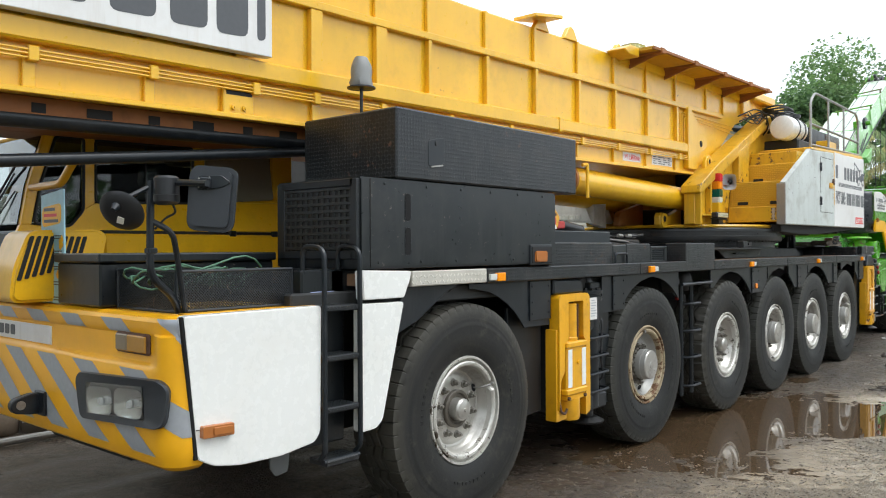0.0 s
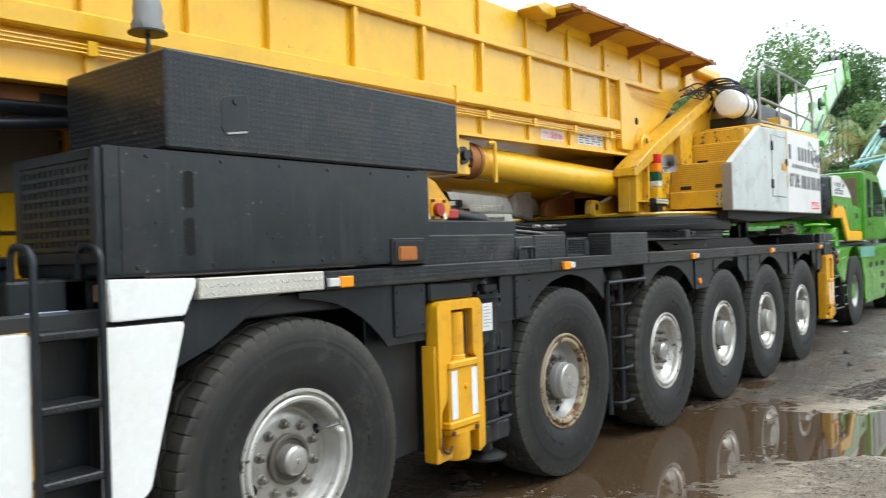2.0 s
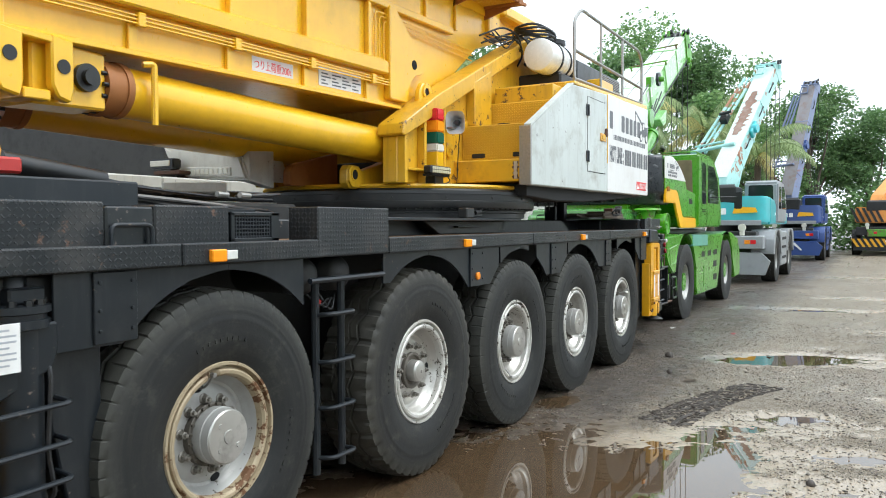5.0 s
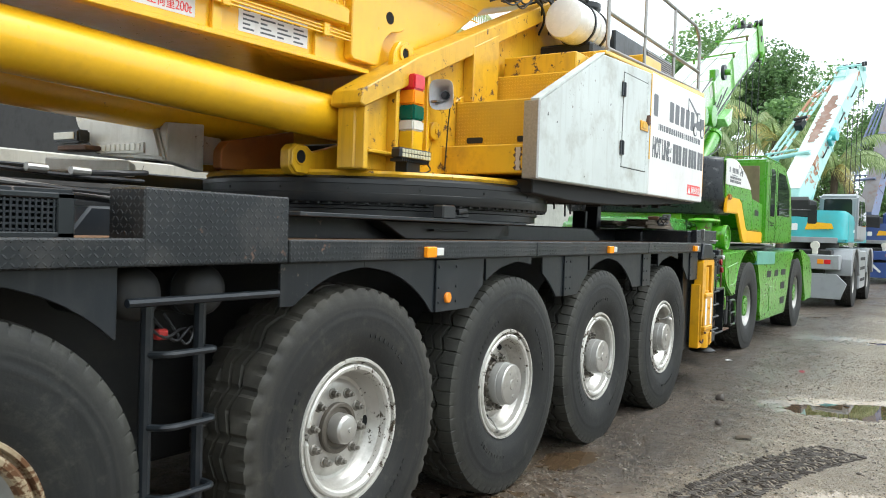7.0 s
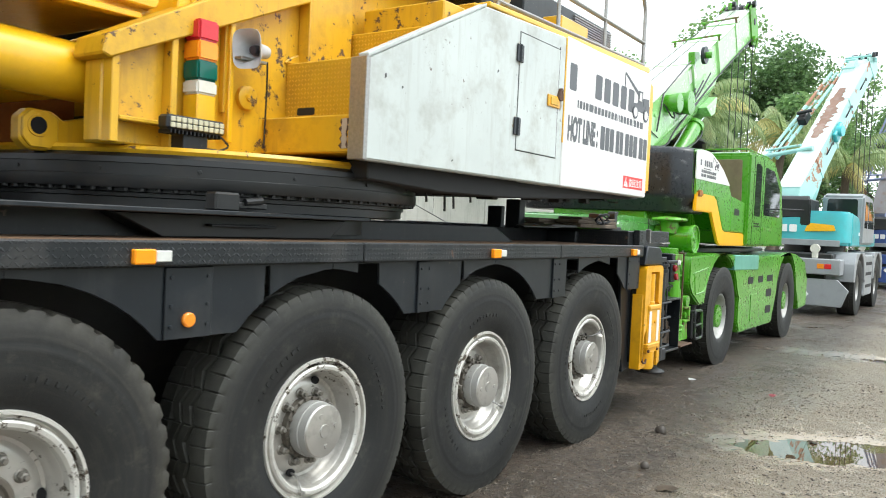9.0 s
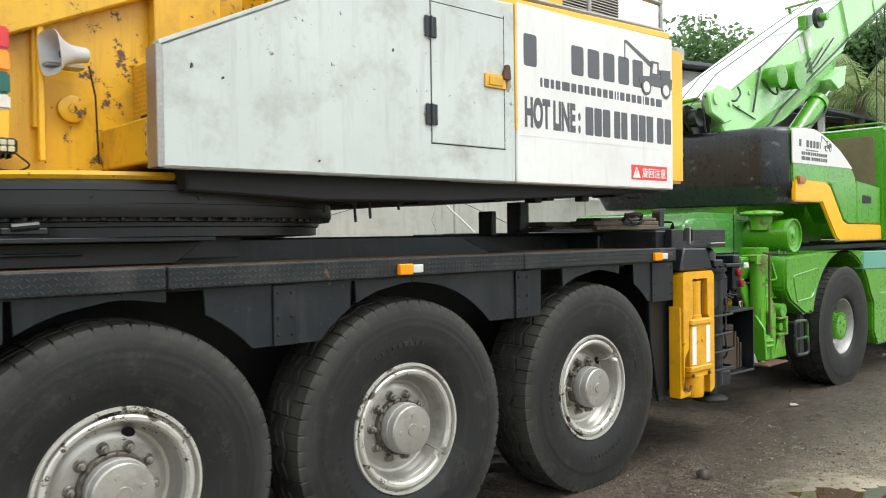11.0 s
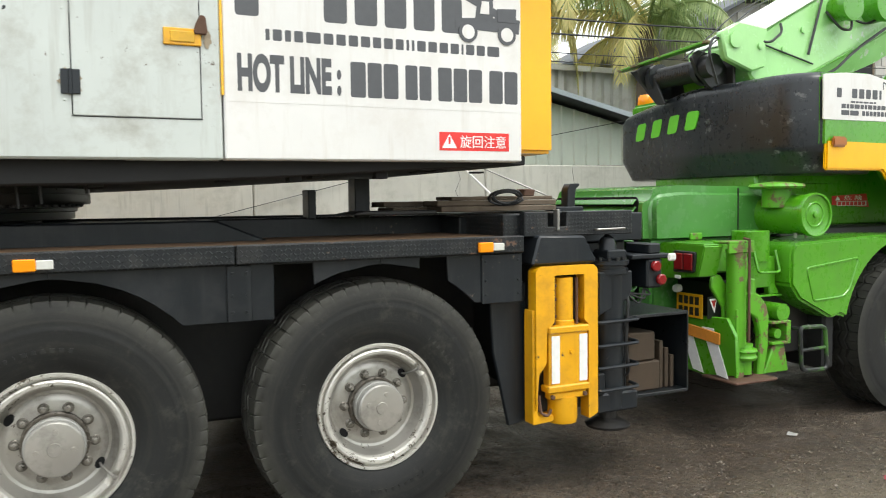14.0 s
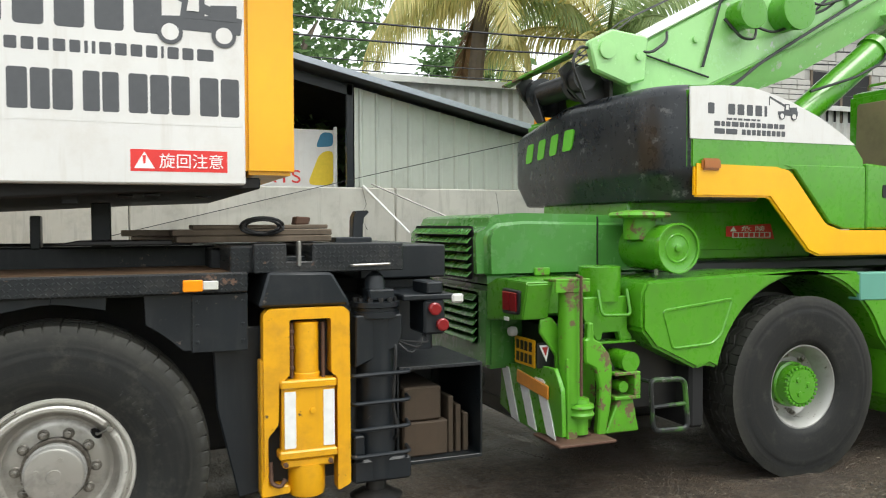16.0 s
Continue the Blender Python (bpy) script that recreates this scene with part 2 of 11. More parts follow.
PLATE_YELLOW = plain("yellow_number_plate", (0.86, 0.45, 0.01), 0.35)
INK = plain("black_ink", (0.015, 0.015, 0.015), 0.5)
WHITE_INK = plain("white_ink", (0.85, 0.85, 0.83), 0.45)
HOSE_GREEN = plain("green_rubber_hose", (0.075, 0.17, 0.105), 0.5)
HOSE_BLACK = plain("black_rubber_hose", (0.015, 0.015, 0.016), 0.45)
CLOTH_GREY = paint("weathered_grey_plastic_bag", (0.24, 0.24, 0.23), 0.55, (0.08, 0.08, 0.07), 0.6, vary=0.25)
BOARD_BLUE = plain("pale_blue_safety_board", (0.35, 0.58, 0.66), 0.4)
PLYWOOD = paint("old_plywood", (0.24, 0.17, 0.11), 0.75, (0.08, 0.06, 0.045), 0.5, vary=0.3)
TIMBER_BLOCK = paint("oily_sleeper_timber", (0.050, 0.032, 0.018), 0.75, (0.022, 0.026, 0.016), 0.75, (0.20, 0.15, 0.09), 0.0, vary=0.5, grain=9.0, streak=0.3)
TIMBER = paint("weathered_timber", (0.165, 0.125, 0.088), 0.8, (0.04, 0.032, 0.025), 0.75, vary=0.4, streak=0.3)
GREEN = paint("crane_green_paint", (0.078, 0.31, 0.010), 0.28, (0.05, 0.13, 0.02), 0.30, coat=0.45, vary=0.16, streak=0.12)
# Crane green dulled and blued: a dark building's reflection put into the colour.
GREEN_HOOD = paint("green_hood_dark_reflection_paint", (0.075, 0.255, 0.050), 0.24, (0.10, 0.22, 0.10), 0.35, coat=0.5, vary=0.18, streak=0.15)
GREEN_WORN = paint("chipped_green_paint", (0.10, 0.36, 0.014), 0.42, (0.05, 0.10, 0.03), 0.55, (0.15, 0.105, 0.055), 0.15, vary=0.22, grain=13.0, streak=0.2)
GREEN_PALE = paint("faded_green_paint", (0.33, 0.64, 0.24), 0.24, (0.14, 0.28, 0.08), 0.22, (0.55, 0.60, 0.50), 0.0, coat=0.5, vary=0.10, streak=0.1)
GREEN_BAND = paint("crane_amber_band", (0.90, 0.46, 0.002), 0.34, (0.4, 0.2, 0.02), 0.15, coat=0.15)
CW_BLACK = paint("scuffed_black_counterweight", (0.015, 0.018, 0.023), 0.28, (0.045, 0.049, 0.054), 0.40, (0.12, 0.124, 0.128), 0.03, vary=0.35, grain=9.0, streak=0.38)
TEAL = paint("teal_crane_paint", (0.07, 0.46, 0.50), 0.35, (0.12, 0.20, 0.20), 0.3, coat=0.3)
TEAL_PALE = paint("pale_teal_boom_paint", (0.38, 0.68, 0.64), 0.36, (0.28, 0.30, 0.26), 0.3, (0.36, 0.17, 0.09), 0.09, coat=0.3, vary=0.12, grain=2.2)
RUST_PATCH = paint("rust_bled_boom_top", (0.26, 0.15, 0.105), 0.6, (0.45, 0.44, 0.40), 0.5, vary=0.3)
NAVY = paint("navy_crane_paint", (0.03, 0.07, 0.25), 0.38, (0.05, 0.06, 0.10), 0.3, coat=0.3)
NAVY_PALE = paint("faded_navy_boom_paint", (0.19, 0.23, 0.36), 0.45, (0.18, 0.16, 0.17), 0.4, (0.26, 0.12, 0.07), 0.03)
GREY_CAB = paint("grey_cab_paint", (0.30, 0.31, 0.32), 0.4, (0.12, 0.11, 0.10), 0.3, vary=0.12)
ORANGE_CRANE = paint("orange_crane_paint", (0.75, 0.30, 0.06), 0.4, (0.35, 0.16, 0.05), 0.3)
CONCRETE = paint("stained_concrete_render", (0.50, 0.49, 0.44), 0.85, (0.20, 0.19, 0.16), 0.45, vary=0.14, streak=0.4)
SHEET = paint("grey_green_roof_sheet", (0.50, 0.53, 0.47), 0.4, (0.26, 0.27, 0.23), 0.3, metal=0.25, vary=0.06, streak=0.18)
SHEET_WHITE = paint("pale_corrugated_sheet", (0.55, 0.55, 0.52), 0.5, (0.25, 0.2, 0.15), 0.4, metal=0.2)
ROOF_DARK = paint("dark_roof_sheet", (0.070, 0.078, 0.092), 0.5, (0.10, 0.08, 0.07), 0.4)
BLOCK = paint("grey_cement_block", (0.46, 0.44, 0.41), 0.9, (0.14, 0.13, 0.12), 0.4, vary=0.2)
MORTAR = paint("cement_mortar", (0.36, 0.345, 0.32), 0.95, (0.12, 0.11, 0.10), 0.4, vary=0.2)


def glass_material(name, color, rough, alpha):
    m, n, l, p = tree(name)
    p.inputs["Base Color"].default_value, p.inputs["Roughness"].default_value = (*color, 1), rough
    p.inputs["Transmission Weight"].default_value, p.inputs["IOR"].default_value = alpha, 1.45
    return m


CAB_GLASS = glass_material("green_tinted_cab_glass", (0.34, 0.41, 0.40), 0.02, 1.0)
GLASS_DARK = glass_material("dark_cab_glass", (0.02, 0.025, 0.025), 0.03, 0.0)
LAMP_GLASS = glass_material("headlamp_glass", (0.95, 0.97, 0.97), 0.02, 1.0)
SMOKE_LENS = plain("smoky_lens", (0.22, 0.17, 0.11), 0.15)
MIRROR = plain("lamp_reflector", (0.62, 0.63, 0.62), 0.14, 0.95, 0.3)


def tyre_material(name, wall, dust):
    m, n, l, p = tree(name)
    obj = n.new("ShaderNodeTexCoord").outputs["Object"]
    xyz = n.new("ShaderNodeSeparateXYZ")
    l.new(obj, xyz.inputs[0])
    rr = math_node(n, l, "SQRT", math_node(n, l, "ADD", math_node(n, l, "POWER", math_node(n, l, "ABSOLUTE", xyz.outputs["Y"]), 2.0), math_node(n, l, "POWER", math_node(n, l, "ABSOLUTE", xyz.outputs["Z"]), 2.0)))
    grain = noise_tex(n, l, 38.0, 6, 0.7, obj)
    blot = noise_tex(n, l, 4.0, 6, 0.65, obj)
    turn = math_node(n, l, "ARCTAN2", xyz.outputs["Z"], xyz.outputs["Y"])
    polar = n.new("ShaderNodeCombineXYZ")
    l.new(math_node(n, l, "MULTIPLY", rr, 30.0), polar.inputs[0])
    l.new(math_node(n, l, "MULTIPLY", math_node(n, l, "ABSOLUTE", turn), 1.3), polar.inputs[1])
    sweep = noise_tex(n, l, 1.0, 6, 0.66, polar.outputs[0])
    spoke = n.new("ShaderNodeCombineXYZ")
    l.new(math_node(n, l, "MULTIPLY", rr, 5.0), spoke.inputs[0])
    l.new(math_node(n, l, "MULTIPLY", math_node(n, l, "ABSOLUTE", turn), 12.0), spoke.inputs[1])
    runs = noise_tex(n, l, 1.0, 5, 0.7, spoke.outputs[0])
    col = mixc(n, l, ramp(n, l, blot, 0.35, 0.7), wall, tuple(c * 1.6 for c in wall))
    col = mixc(n, l, math_node(n, l, "MULTIPLY", ramp(n, l, sweep, 0.48, 0.74), 0.6), col, tuple(c * 0.40 for c in dust))
    col = mixc(n, l, math_node(n, l, "MULTIPLY", ramp(n, l, runs, 0.54, 0.80), 0.16), col, tuple(c * 0.5 for c in dust))
    scuff = math_node(n, l, "MULTIPLY", ramp(n, l, noise_tex(n, l, 7.0, 8, 0.75, obj), 0.54, 0.66), 0.5)
    col = mixc(n, l, scuff, col, tuple(c * 0.6 for c in dust))
    mud = math_node(n, l, "MULTIPLY", ramp(n, l, rr, 0.575, 0.675), ramp(n, l, blot, 0.18, 0.66))
    col = mixc(n, l, math_node(n, l, "MULTIPLY", mud, 0.75), col, mixc(n, l, grain, tuple(c * 0.55 for c in dust), dust))
    l.new(col, p.inputs["Base Color"])
    l.new(ramp(n, l, math_node(n, l, "ADD", math_node(n, l, "MULTIPLY", blot, 0.6), math_node(n, l, "MULTIPLY", sweep, 0.4)), -0.5, 1.1), p.inputs["Roughness"])
    p.inputs["Specular IOR Level"].default_value = 0.36
    rings = math_node(n, l, "SINE", math_node(n, l, "MULTIPLY", rr, 120.0))
    band = math_node(n, l, "MULTIPLY", ramp(n, l, rr, 0.535, 0.55), math_node(n, l, "SUBTRACT", 1.0, ramp(n, l, rr, 0.585, 0.60)))
    nb = bump(n, l, p, math_node(n, l, "MULTIPLY", rings, band), 0.14, 0.004)
    nb = bump(n, l, p, sweep, 0.10, 0.004, nb)
    bump(n, l, p, grain, 0.34, 0.003, nb)
    return m


TYRE = tyre_material("worn_tyre_rubber", (0.0090, 0.0093, 0.0092), (0.085, 0.083, 0.068))
TYRE_MUD = tyre_material("muddy_tyre_rubber", (0.0110, 0.0111, 0.0107), (0.100, 0.092, 0.072))


def leaf_material(name, a, b, dead):
    """Thin leaf: gloss over a mix of reflected and passed light."""
    m, n, l, p = tree(name)
    info = n.new("ShaderNodeNewGeometry")
    col = mixc(n, l, info.outputs["Random Per Island"], a, b)
    col = mixc(n, l, ramp(n, l, noise_tex(n, l, 0.7, 3), 0.55, 0.8), col, dead)
    l.new(col, p.inputs["Base Color"])
    p.inputs["Roughness"].default_value = 0.45
    tr = n.new("ShaderNodeBsdfTranslucent")
    l.new(col, tr.inputs["Color"])
    mx = n.new("ShaderNodeMixShader")
    mx.inputs["Fac"].default_value = 0.48
    l.new(p.outputs[0], mx.inputs[1])
    l.new(tr.outputs[0], mx.inputs[2])
    l.new(mx.outputs[0], n["Material Output"].inputs["Surface"])
    return m


LEAF_DARK = leaf_material("dark_broad_leaf", (0.085, 0.16, 0.062), (0.20, 0.33, 0.12), (0.14, 0.20, 0.07))
LEAF_MID = leaf_material("mid_broad_leaf", (0.13, 0.24, 0.09), (0.27, 0.42, 0.15), (0.19, 0.26, 0.09))
PALM_LEAF = leaf_material("palm_leaflet", (0.20, 0.29, 0.11), (0.37, 0.45, 0.20), (0.42, 0.38, 0.17))
PALM_YELLOW = leaf_material("yellowing_palm_leaflet", (0.44, 0.43, 0.15), (0.68, 0.59, 0.24), (0.50, 0.38, 0.16))
PALM_DEAD = leaf_material("dry_palm_leaflet", (0.15, 0.085, 0.045), (0.24, 0.14, 0.07), (0.12, 0.075, 0.045))
BARK = paint("grey_bark", (0.14, 0.11, 0.085), 0.9, (0.06, 0.05, 0.04), 0.6, vary=0.3)


def ground_material():
    """Packed gravel and mud, with films of rain lying on the low spots."""
    m, n, l, p = tree("wet_gravel_yard")
    obj = n.new("ShaderNodeTexCoord").outputs["Object"]
    broad, mid = noise_tex(n, l, 0.45, 6, 0.65, obj), noise_tex(n, l, 2.3, 6, 0.65, obj)
    grit, dust = noise_tex(n, l, 34.0, 5, 0.75, obj), noise_tex(n, l, 120.0, 3, 0.7, obj)
    stones = n.new("ShaderNodeTexVoronoi")
    stones.inputs["Scale"].default_value = 48.0
    l.new(obj, stones.inputs["Vector"])
    col = mixc(n, l, ramp(n, l, mid, 0.32, 0.68), (0.056, 0.037, 0.023), (0.172, 0.126, 0.083))
    col = mixc(n, l, ramp(n, l, broad, 0.44, 0.60), col, (0.135, 0.092, 0.060))
    tone = n.new("ShaderNodeSeparateColor")
    l.new(stones.outputs["Color"], tone.inputs[0])
    col = mixc(n, l, math_node(n, l, "MULTIPLY", ramp(n, l, tone.outputs[0], 0.62, 0.95), 0.75), col, (0.21, 0.178, 0.142))
    col = mixc(n, l, math_node(n, l, "MULTIPLY", ramp(n, l, tone.outputs[1], 0.62, 0.95), 0.75), col, (0.036, 0.031, 0.026))
    col = mixc(n, l, math_node(n, l, "MULTIPLY", ramp(n, l, dust, 0.52, 0.70), 0.6), col, (0.23, 0.182, 0.132))
    col = mixc(n, l, math_node(n, l, "MULTIPLY", ramp(n, l, grit, 0.46, 0.32), 0.75), col, (0.040, 0.034, 0.028))
    clods, crust = noise_tex(n, l, 8.5, 6, 0.7, obj), noise_tex(n, l, 5.0, 7, 0.72, obj)
    col = mixc(n, l, math_node(n, l, "MULTIPLY", ramp(n, l, clods, 0.50, 0.62), 0.55), col, (0.043, 0.029, 0.019))
    col = mixc(n, l, math_node(n, l, "MULTIPLY", ramp(n, l, crust, 0.55, 0.68), 0.50), col, (0.245, 0.198, 0.148))
    sep = n.new("ShaderNodeSeparateXYZ")
    l.new(obj, sep.inputs[0])
    # Ground turns paler towards larger x, with a noise-broken edge.
    lane = math_node(n, l, "ADD", ramp(n, l, sep.outputs["X"], -3.2, -1.9), math_node(n, l, "MULTIPLY", math_node(n, l, "SUBTRACT", broad, 0.5), 1.6))
    lane = math_node(n, l, "MULTIPLY", ramp(n, l, lane, 0.25, 0.80), 0.84)
    col = mixc(n, l, lane, col, mixc(n, l, grit, (0.20, 0.155, 0.105), (0.48, 0.40, 0.29)))
    level = math_node(n, l, "ADD", sep.outputs["Z"], math_node(n, l, "MULTIPLY", math_node(n, l, "SUBTRACT", mid, 0.5), 0.030))
    lanes = n.new("ShaderNodeMapping")
    lanes.inputs["Scale"].default_value = (1.5, 0.22, 1.0)
    lanes.inputs["Rotation"].default_value = (0, 0, radians(14))
    l.new(obj, lanes.inputs["Vector"])
    streaks = ramp(n, l, noise_tex(n, l, 1.0, 5, 0.6, lanes.outputs[0]), 0.46, 0.62)
    damp = math_node(n, l, "MAXIMUM", ramp(n, l, level, 0.016, -0.010), math_node(n, l, "MULTIPLY", math_node(n, l, "MAXIMUM", streaks, ramp(n, l, broad, 0.42, 0.64)), 0.75))
    film = ramp(n, l, math_node(n, l, "ADD", level, math_node(n, l, "MULTIPLY", math_node(n, l, "SUBTRACT", grit, 0.5), 0.055)), 0.009, -0.003)
    col = mixc(n, l, math_node(n, l, "MULTIPLY", damp, math_node(n, l, "SUBTRACT", 0.45, math_node(n, l, "MULTIPLY", lane, 0.55))), col, (0.050, 0.036, 0.024))
    l.new(col, p.inputs["Base Color"])
    rgh = math_node(n, l, "SUBTRACT", 0.60, math_node(n, l, "MULTIPLY", damp, 0.26))
    l.new(math_node(n, l, "MAXIMUM", math_node(n, l, "SUBTRACT", rgh, math_node(n, l, "MULTIPLY", film, 0.40)), 0.05), p.inputs["Roughness"])
    l.new(math_node(n, l, "MULTIPLY", damp, math_node(n, l, "SUBTRACT", 0.70, math_node(n, l, "MULTIPLY", lane, 0.6))), p.inputs["Coat Weight"])
    p.inputs["Coat Roughness"].default_value = 0.28
    p.inputs["Coat IOR"].default_value = 1.38
    p.inputs["Specular IOR Level"].default_value = 0.5
    firm = math_node(n, l, "SUBTRACT", 1.0, math_node(n, l, "MULTIPLY", film, 0.80))
    nb = bump(n, l, p, grit, 1.0, 0.055)
    l.new(math_node(n, l, "MULTIPLY", firm, 1.0), nb.node.inputs["Strength"])
    nb = bump(n, l, p, stones.outputs["Distance"], 0.8, 0.018, nb)
    l.new(math_node(n, l, "MULTIPLY", firm, 0.8), nb.node.inputs["Strength"])
    nb = bump(n, l, p, clods, 0.4, 0.05, nb)
    l.new(math_node(n, l, "MULTIPLY", firm, 0.4), nb.node.inputs["Strength"])
    return m


GROUND = ground_material()


def water_material():
    m, n, l, p = tree("muddy_rain_water")
    f = noise_tex(n, l, 1.5, 4, 0.6)
    l.new(mixc(n, l, f, (0.052, 0.032, 0.017), (0.092, 0.060, 0.033)), p.inputs["Base Color"])
    p.inputs["Roughness"].default_value, p.inputs["IOR"].default_value = 0.015, 1.36
    p.inputs["Specular IOR Level"].default_value = 0.85
    bump(n, l, p, noise_tex(n, l, 9.0, 2, 0.5), 0.03, 0.004)
    return m


WATER = water_material()


# ---- mesh tools ----
def join(bm, other):
    me = bpy.data.meshes.new("tmp")
    other.to_mesh(me)
    other.free()
    bm.from_mesh(me)
    bpy.data.meshes.remove(me)
    return bm


def bevelled(b, w, seg=1):
    if w > 0:
        bmesh.ops.bevel(b, geom=[e for e in b.edges if len(e.link_faces) == 2 and e.calc_face_angle(0) > 0.5], offset=w, segments=seg, affect="EDGES", clamp_overlap=True)
    return b


def box(bm, x0, x1, y0, y1, z0, z1, w=0.006, seg=1, turn=None):
    """A box between two corners, edges eased by w; turn: a matrix laid over it."""
    b = bmesh.new()
    bmesh.ops.create_cube(b, size=1)
    for v in b.verts:
        v.co = Vector(((x0 + x1) / 2 + v.co.x * (x1 - x0), (y0 + y1) / 2 + v.co.y * (y1 - y0), (z0 + z1) / 2 + v.co.z * (z1 - z0)))
    bevelled(b, min(w, 0.45 * min(abs(x1 - x0), abs(y1 - y0), abs(z1 - z0))), seg)
    if turn is not None:
        b.transform(turn)
    return join(bm, b)


def prism(bm, pts, axis, a, c, w=0.006, seg=1, turn=None):
    """A plate with the outline pts, across the axis from a to c. x: (y, z); y: (x, z); z: (x, y)."""
    b = bmesh.new()
    put = {"x": lambda u, v, d: (d, u, v), "y": lambda u, v, d: (u, d, v), "z": lambda u, v, d: (u, v, d)}[axis]
    lo, hi = [b.verts.new(put(u, v, a)) for u, v in pts], [b.verts.new(put(u, v, c)) for u, v in pts]
    b.faces.new(lo)
    b.faces.new(hi)
    for i in range(len(pts)):
        j = (i + 1) % len(pts)
        b.faces.new((lo[i], lo[j], hi[j], hi[i]))
    bmesh.ops.recalc_face_normals(b, faces=b.faces[:])
    bevelled(b, w, seg)
    if turn is not None:
        b.transform(turn)
    return join(bm, b)


def rounded(pts, r, n=4, closed=False):
    """A line with its corners rounded."""
    out, m = [], len(pts)
    pts = [Vector(p) for p in pts]
    for i, p in enumerate(pts):
        if not closed and i in (0, m - 1):
            out.append(p)
            continue
        a, c = pts[i - 1], pts[(i + 1) % m]
        d = min(r, (a - p).length * 0.48, (c - p).length * 0.48)
        s, e = p + (a - p).normalized() * d, p + (c - p).normalized() * d
        for k in range(n + 1):
            t = k / n
            out.append(s * (1 - t) ** 2 + p * 2 * t * (1 - t) + e * t * t)
    return out


def outline(pts, r, n=4):
    return [(p[0], p[1]) for p in rounded([(u, v, 0) for u, v in pts], r, n, True)]


def tube(bm, pts, r, seg=8, closed=False):
    """A round bar along a line; r may be a list."""
    pts = [Vector(p) for p in pts]
    m = len(pts)
    rs = r if isinstance(r, (list, tuple)) else [r] * m
    b = bmesh.new()
    rings, side = [], None
    for i, p in enumerate(pts):
        d = (pts[(i + 1) % m] - pts[i - 1]) if closed or 0 < i < m - 1 else (pts[1] - pts[0] if i == 0 else pts[-1] - pts[-2])
        d.normalize()
        if side is None:
            side = d.orthogonal().normalized()
        side = (side - d * side.dot(d)).normalized()
        up = d.cross(side)
        rings.append([b.verts.new(p + (side * math.cos(k * math.tau / seg) + up * math.sin(k * math.tau / seg)) * rs[i]) for k in range(seg)])
    for i in range(m if closed else m - 1):
        a, c = rings[i], rings[(i + 1) % m]
        for k in range(seg):
            b.faces.new((a[k], a[(k + 1) % seg], c[(k + 1) % seg], c[k]))
    if not closed:
        b.faces.new(rings[0][::-1])
        b.faces.new(rings[-1])
    bmesh.ops.recalc_face_normals(b, faces=b.faces[:])
    return join(bm, b)


def lathe(bm, prof, seg=32, at=(0, 0, 0), axis="x", turn=None):
    """Turns a profile of (along, radius) round an axis."""
    b = bmesh.new()
    rings = []
    for h, r in prof:
        ring = []
        for k in range(seg):
            c, s = math.cos(k * math.tau / seg) * r, math.sin(k * math.tau / seg) * r
            ring.append(b.verts.new({"x": (h, c, s), "y": (c, h, s), "z": (c, s, h)}[axis]))
        rings.append(ring)
    for a, c in zip(rings, rings[1:]):
        for k in range(seg):
            b.faces.new((a[k], a[(k + 1) % seg], c[(k + 1) % seg], c[k]))
    b.faces.new(rings[0])
    b.faces.new(rings[-1])
    bmesh.ops.remove_doubles(b, verts=b.verts[:], dist=1e-5)
    bmesh.ops.recalc_face_normals(b, faces=b.faces[:])
    if turn is not None:
        b.transform(turn)
    bmesh.ops.translate(b, verts=b.verts[:], vec=at)
    return join(bm, b)


def loft(bm, sections):
    """Skins rings of points, one above another, and caps both ends."""
    b = bmesh.new()
    rings = [[b.verts.new(p) for p in ring] for ring in sections]
    for a, c in zip(rings, rings[1:]):
        for k in range(len(a)):
            b.faces.new((a[k], a[(k + 1) % len(a)], c[(k + 1) % len(a)], c[k]))
    b.faces.new(rings[0])
    b.faces.new(rings[-1])
    bmesh.ops.recalc_face_normals(b, faces=b.faces[:])
    return join(bm, b)


def rod(bm, a, c, r, seg=12, w=0.0):
    return tube(bm, [a, c], r, seg)


def mesh_of(bm, name, mat):
    me = bpy.data.meshes.new(name)
    bm.to_mesh(me)
    bm.free()
    me.materials.append(mat)
    me.shade_smooth()
    me.set_sharp_from_angle(angle=radians(32))
    return me


def part(name, bm, mat, parent, label=""):
    """One mesh under a thing (built in the world's place) or under a part (built in that part's place)."""
    ob = new(name, mesh_of(bm, name, mat) if isinstance(bm, bmesh.types.BMesh) else bm)
    ob.parent = parent
    if parent is not None and parent.type == "EMPTY":
        ob.matrix_parent_inverse = parent.matrix_basis.inverted()
    return tagged(ob, label)


def thing(name, at, label, category, group="", kind=""):
    ob = new(name)
    ob.empty_display_size = 0.2
    ob.location = at
    return tagged(ob, label, category, group, kind)


def single(name, bm, mat, label, category, group="", kind=""):
    ob = new(name, mesh_of(bm, name, mat))
    return tagged(ob, label, category, group, kind)


def B():
    return bmesh.new()


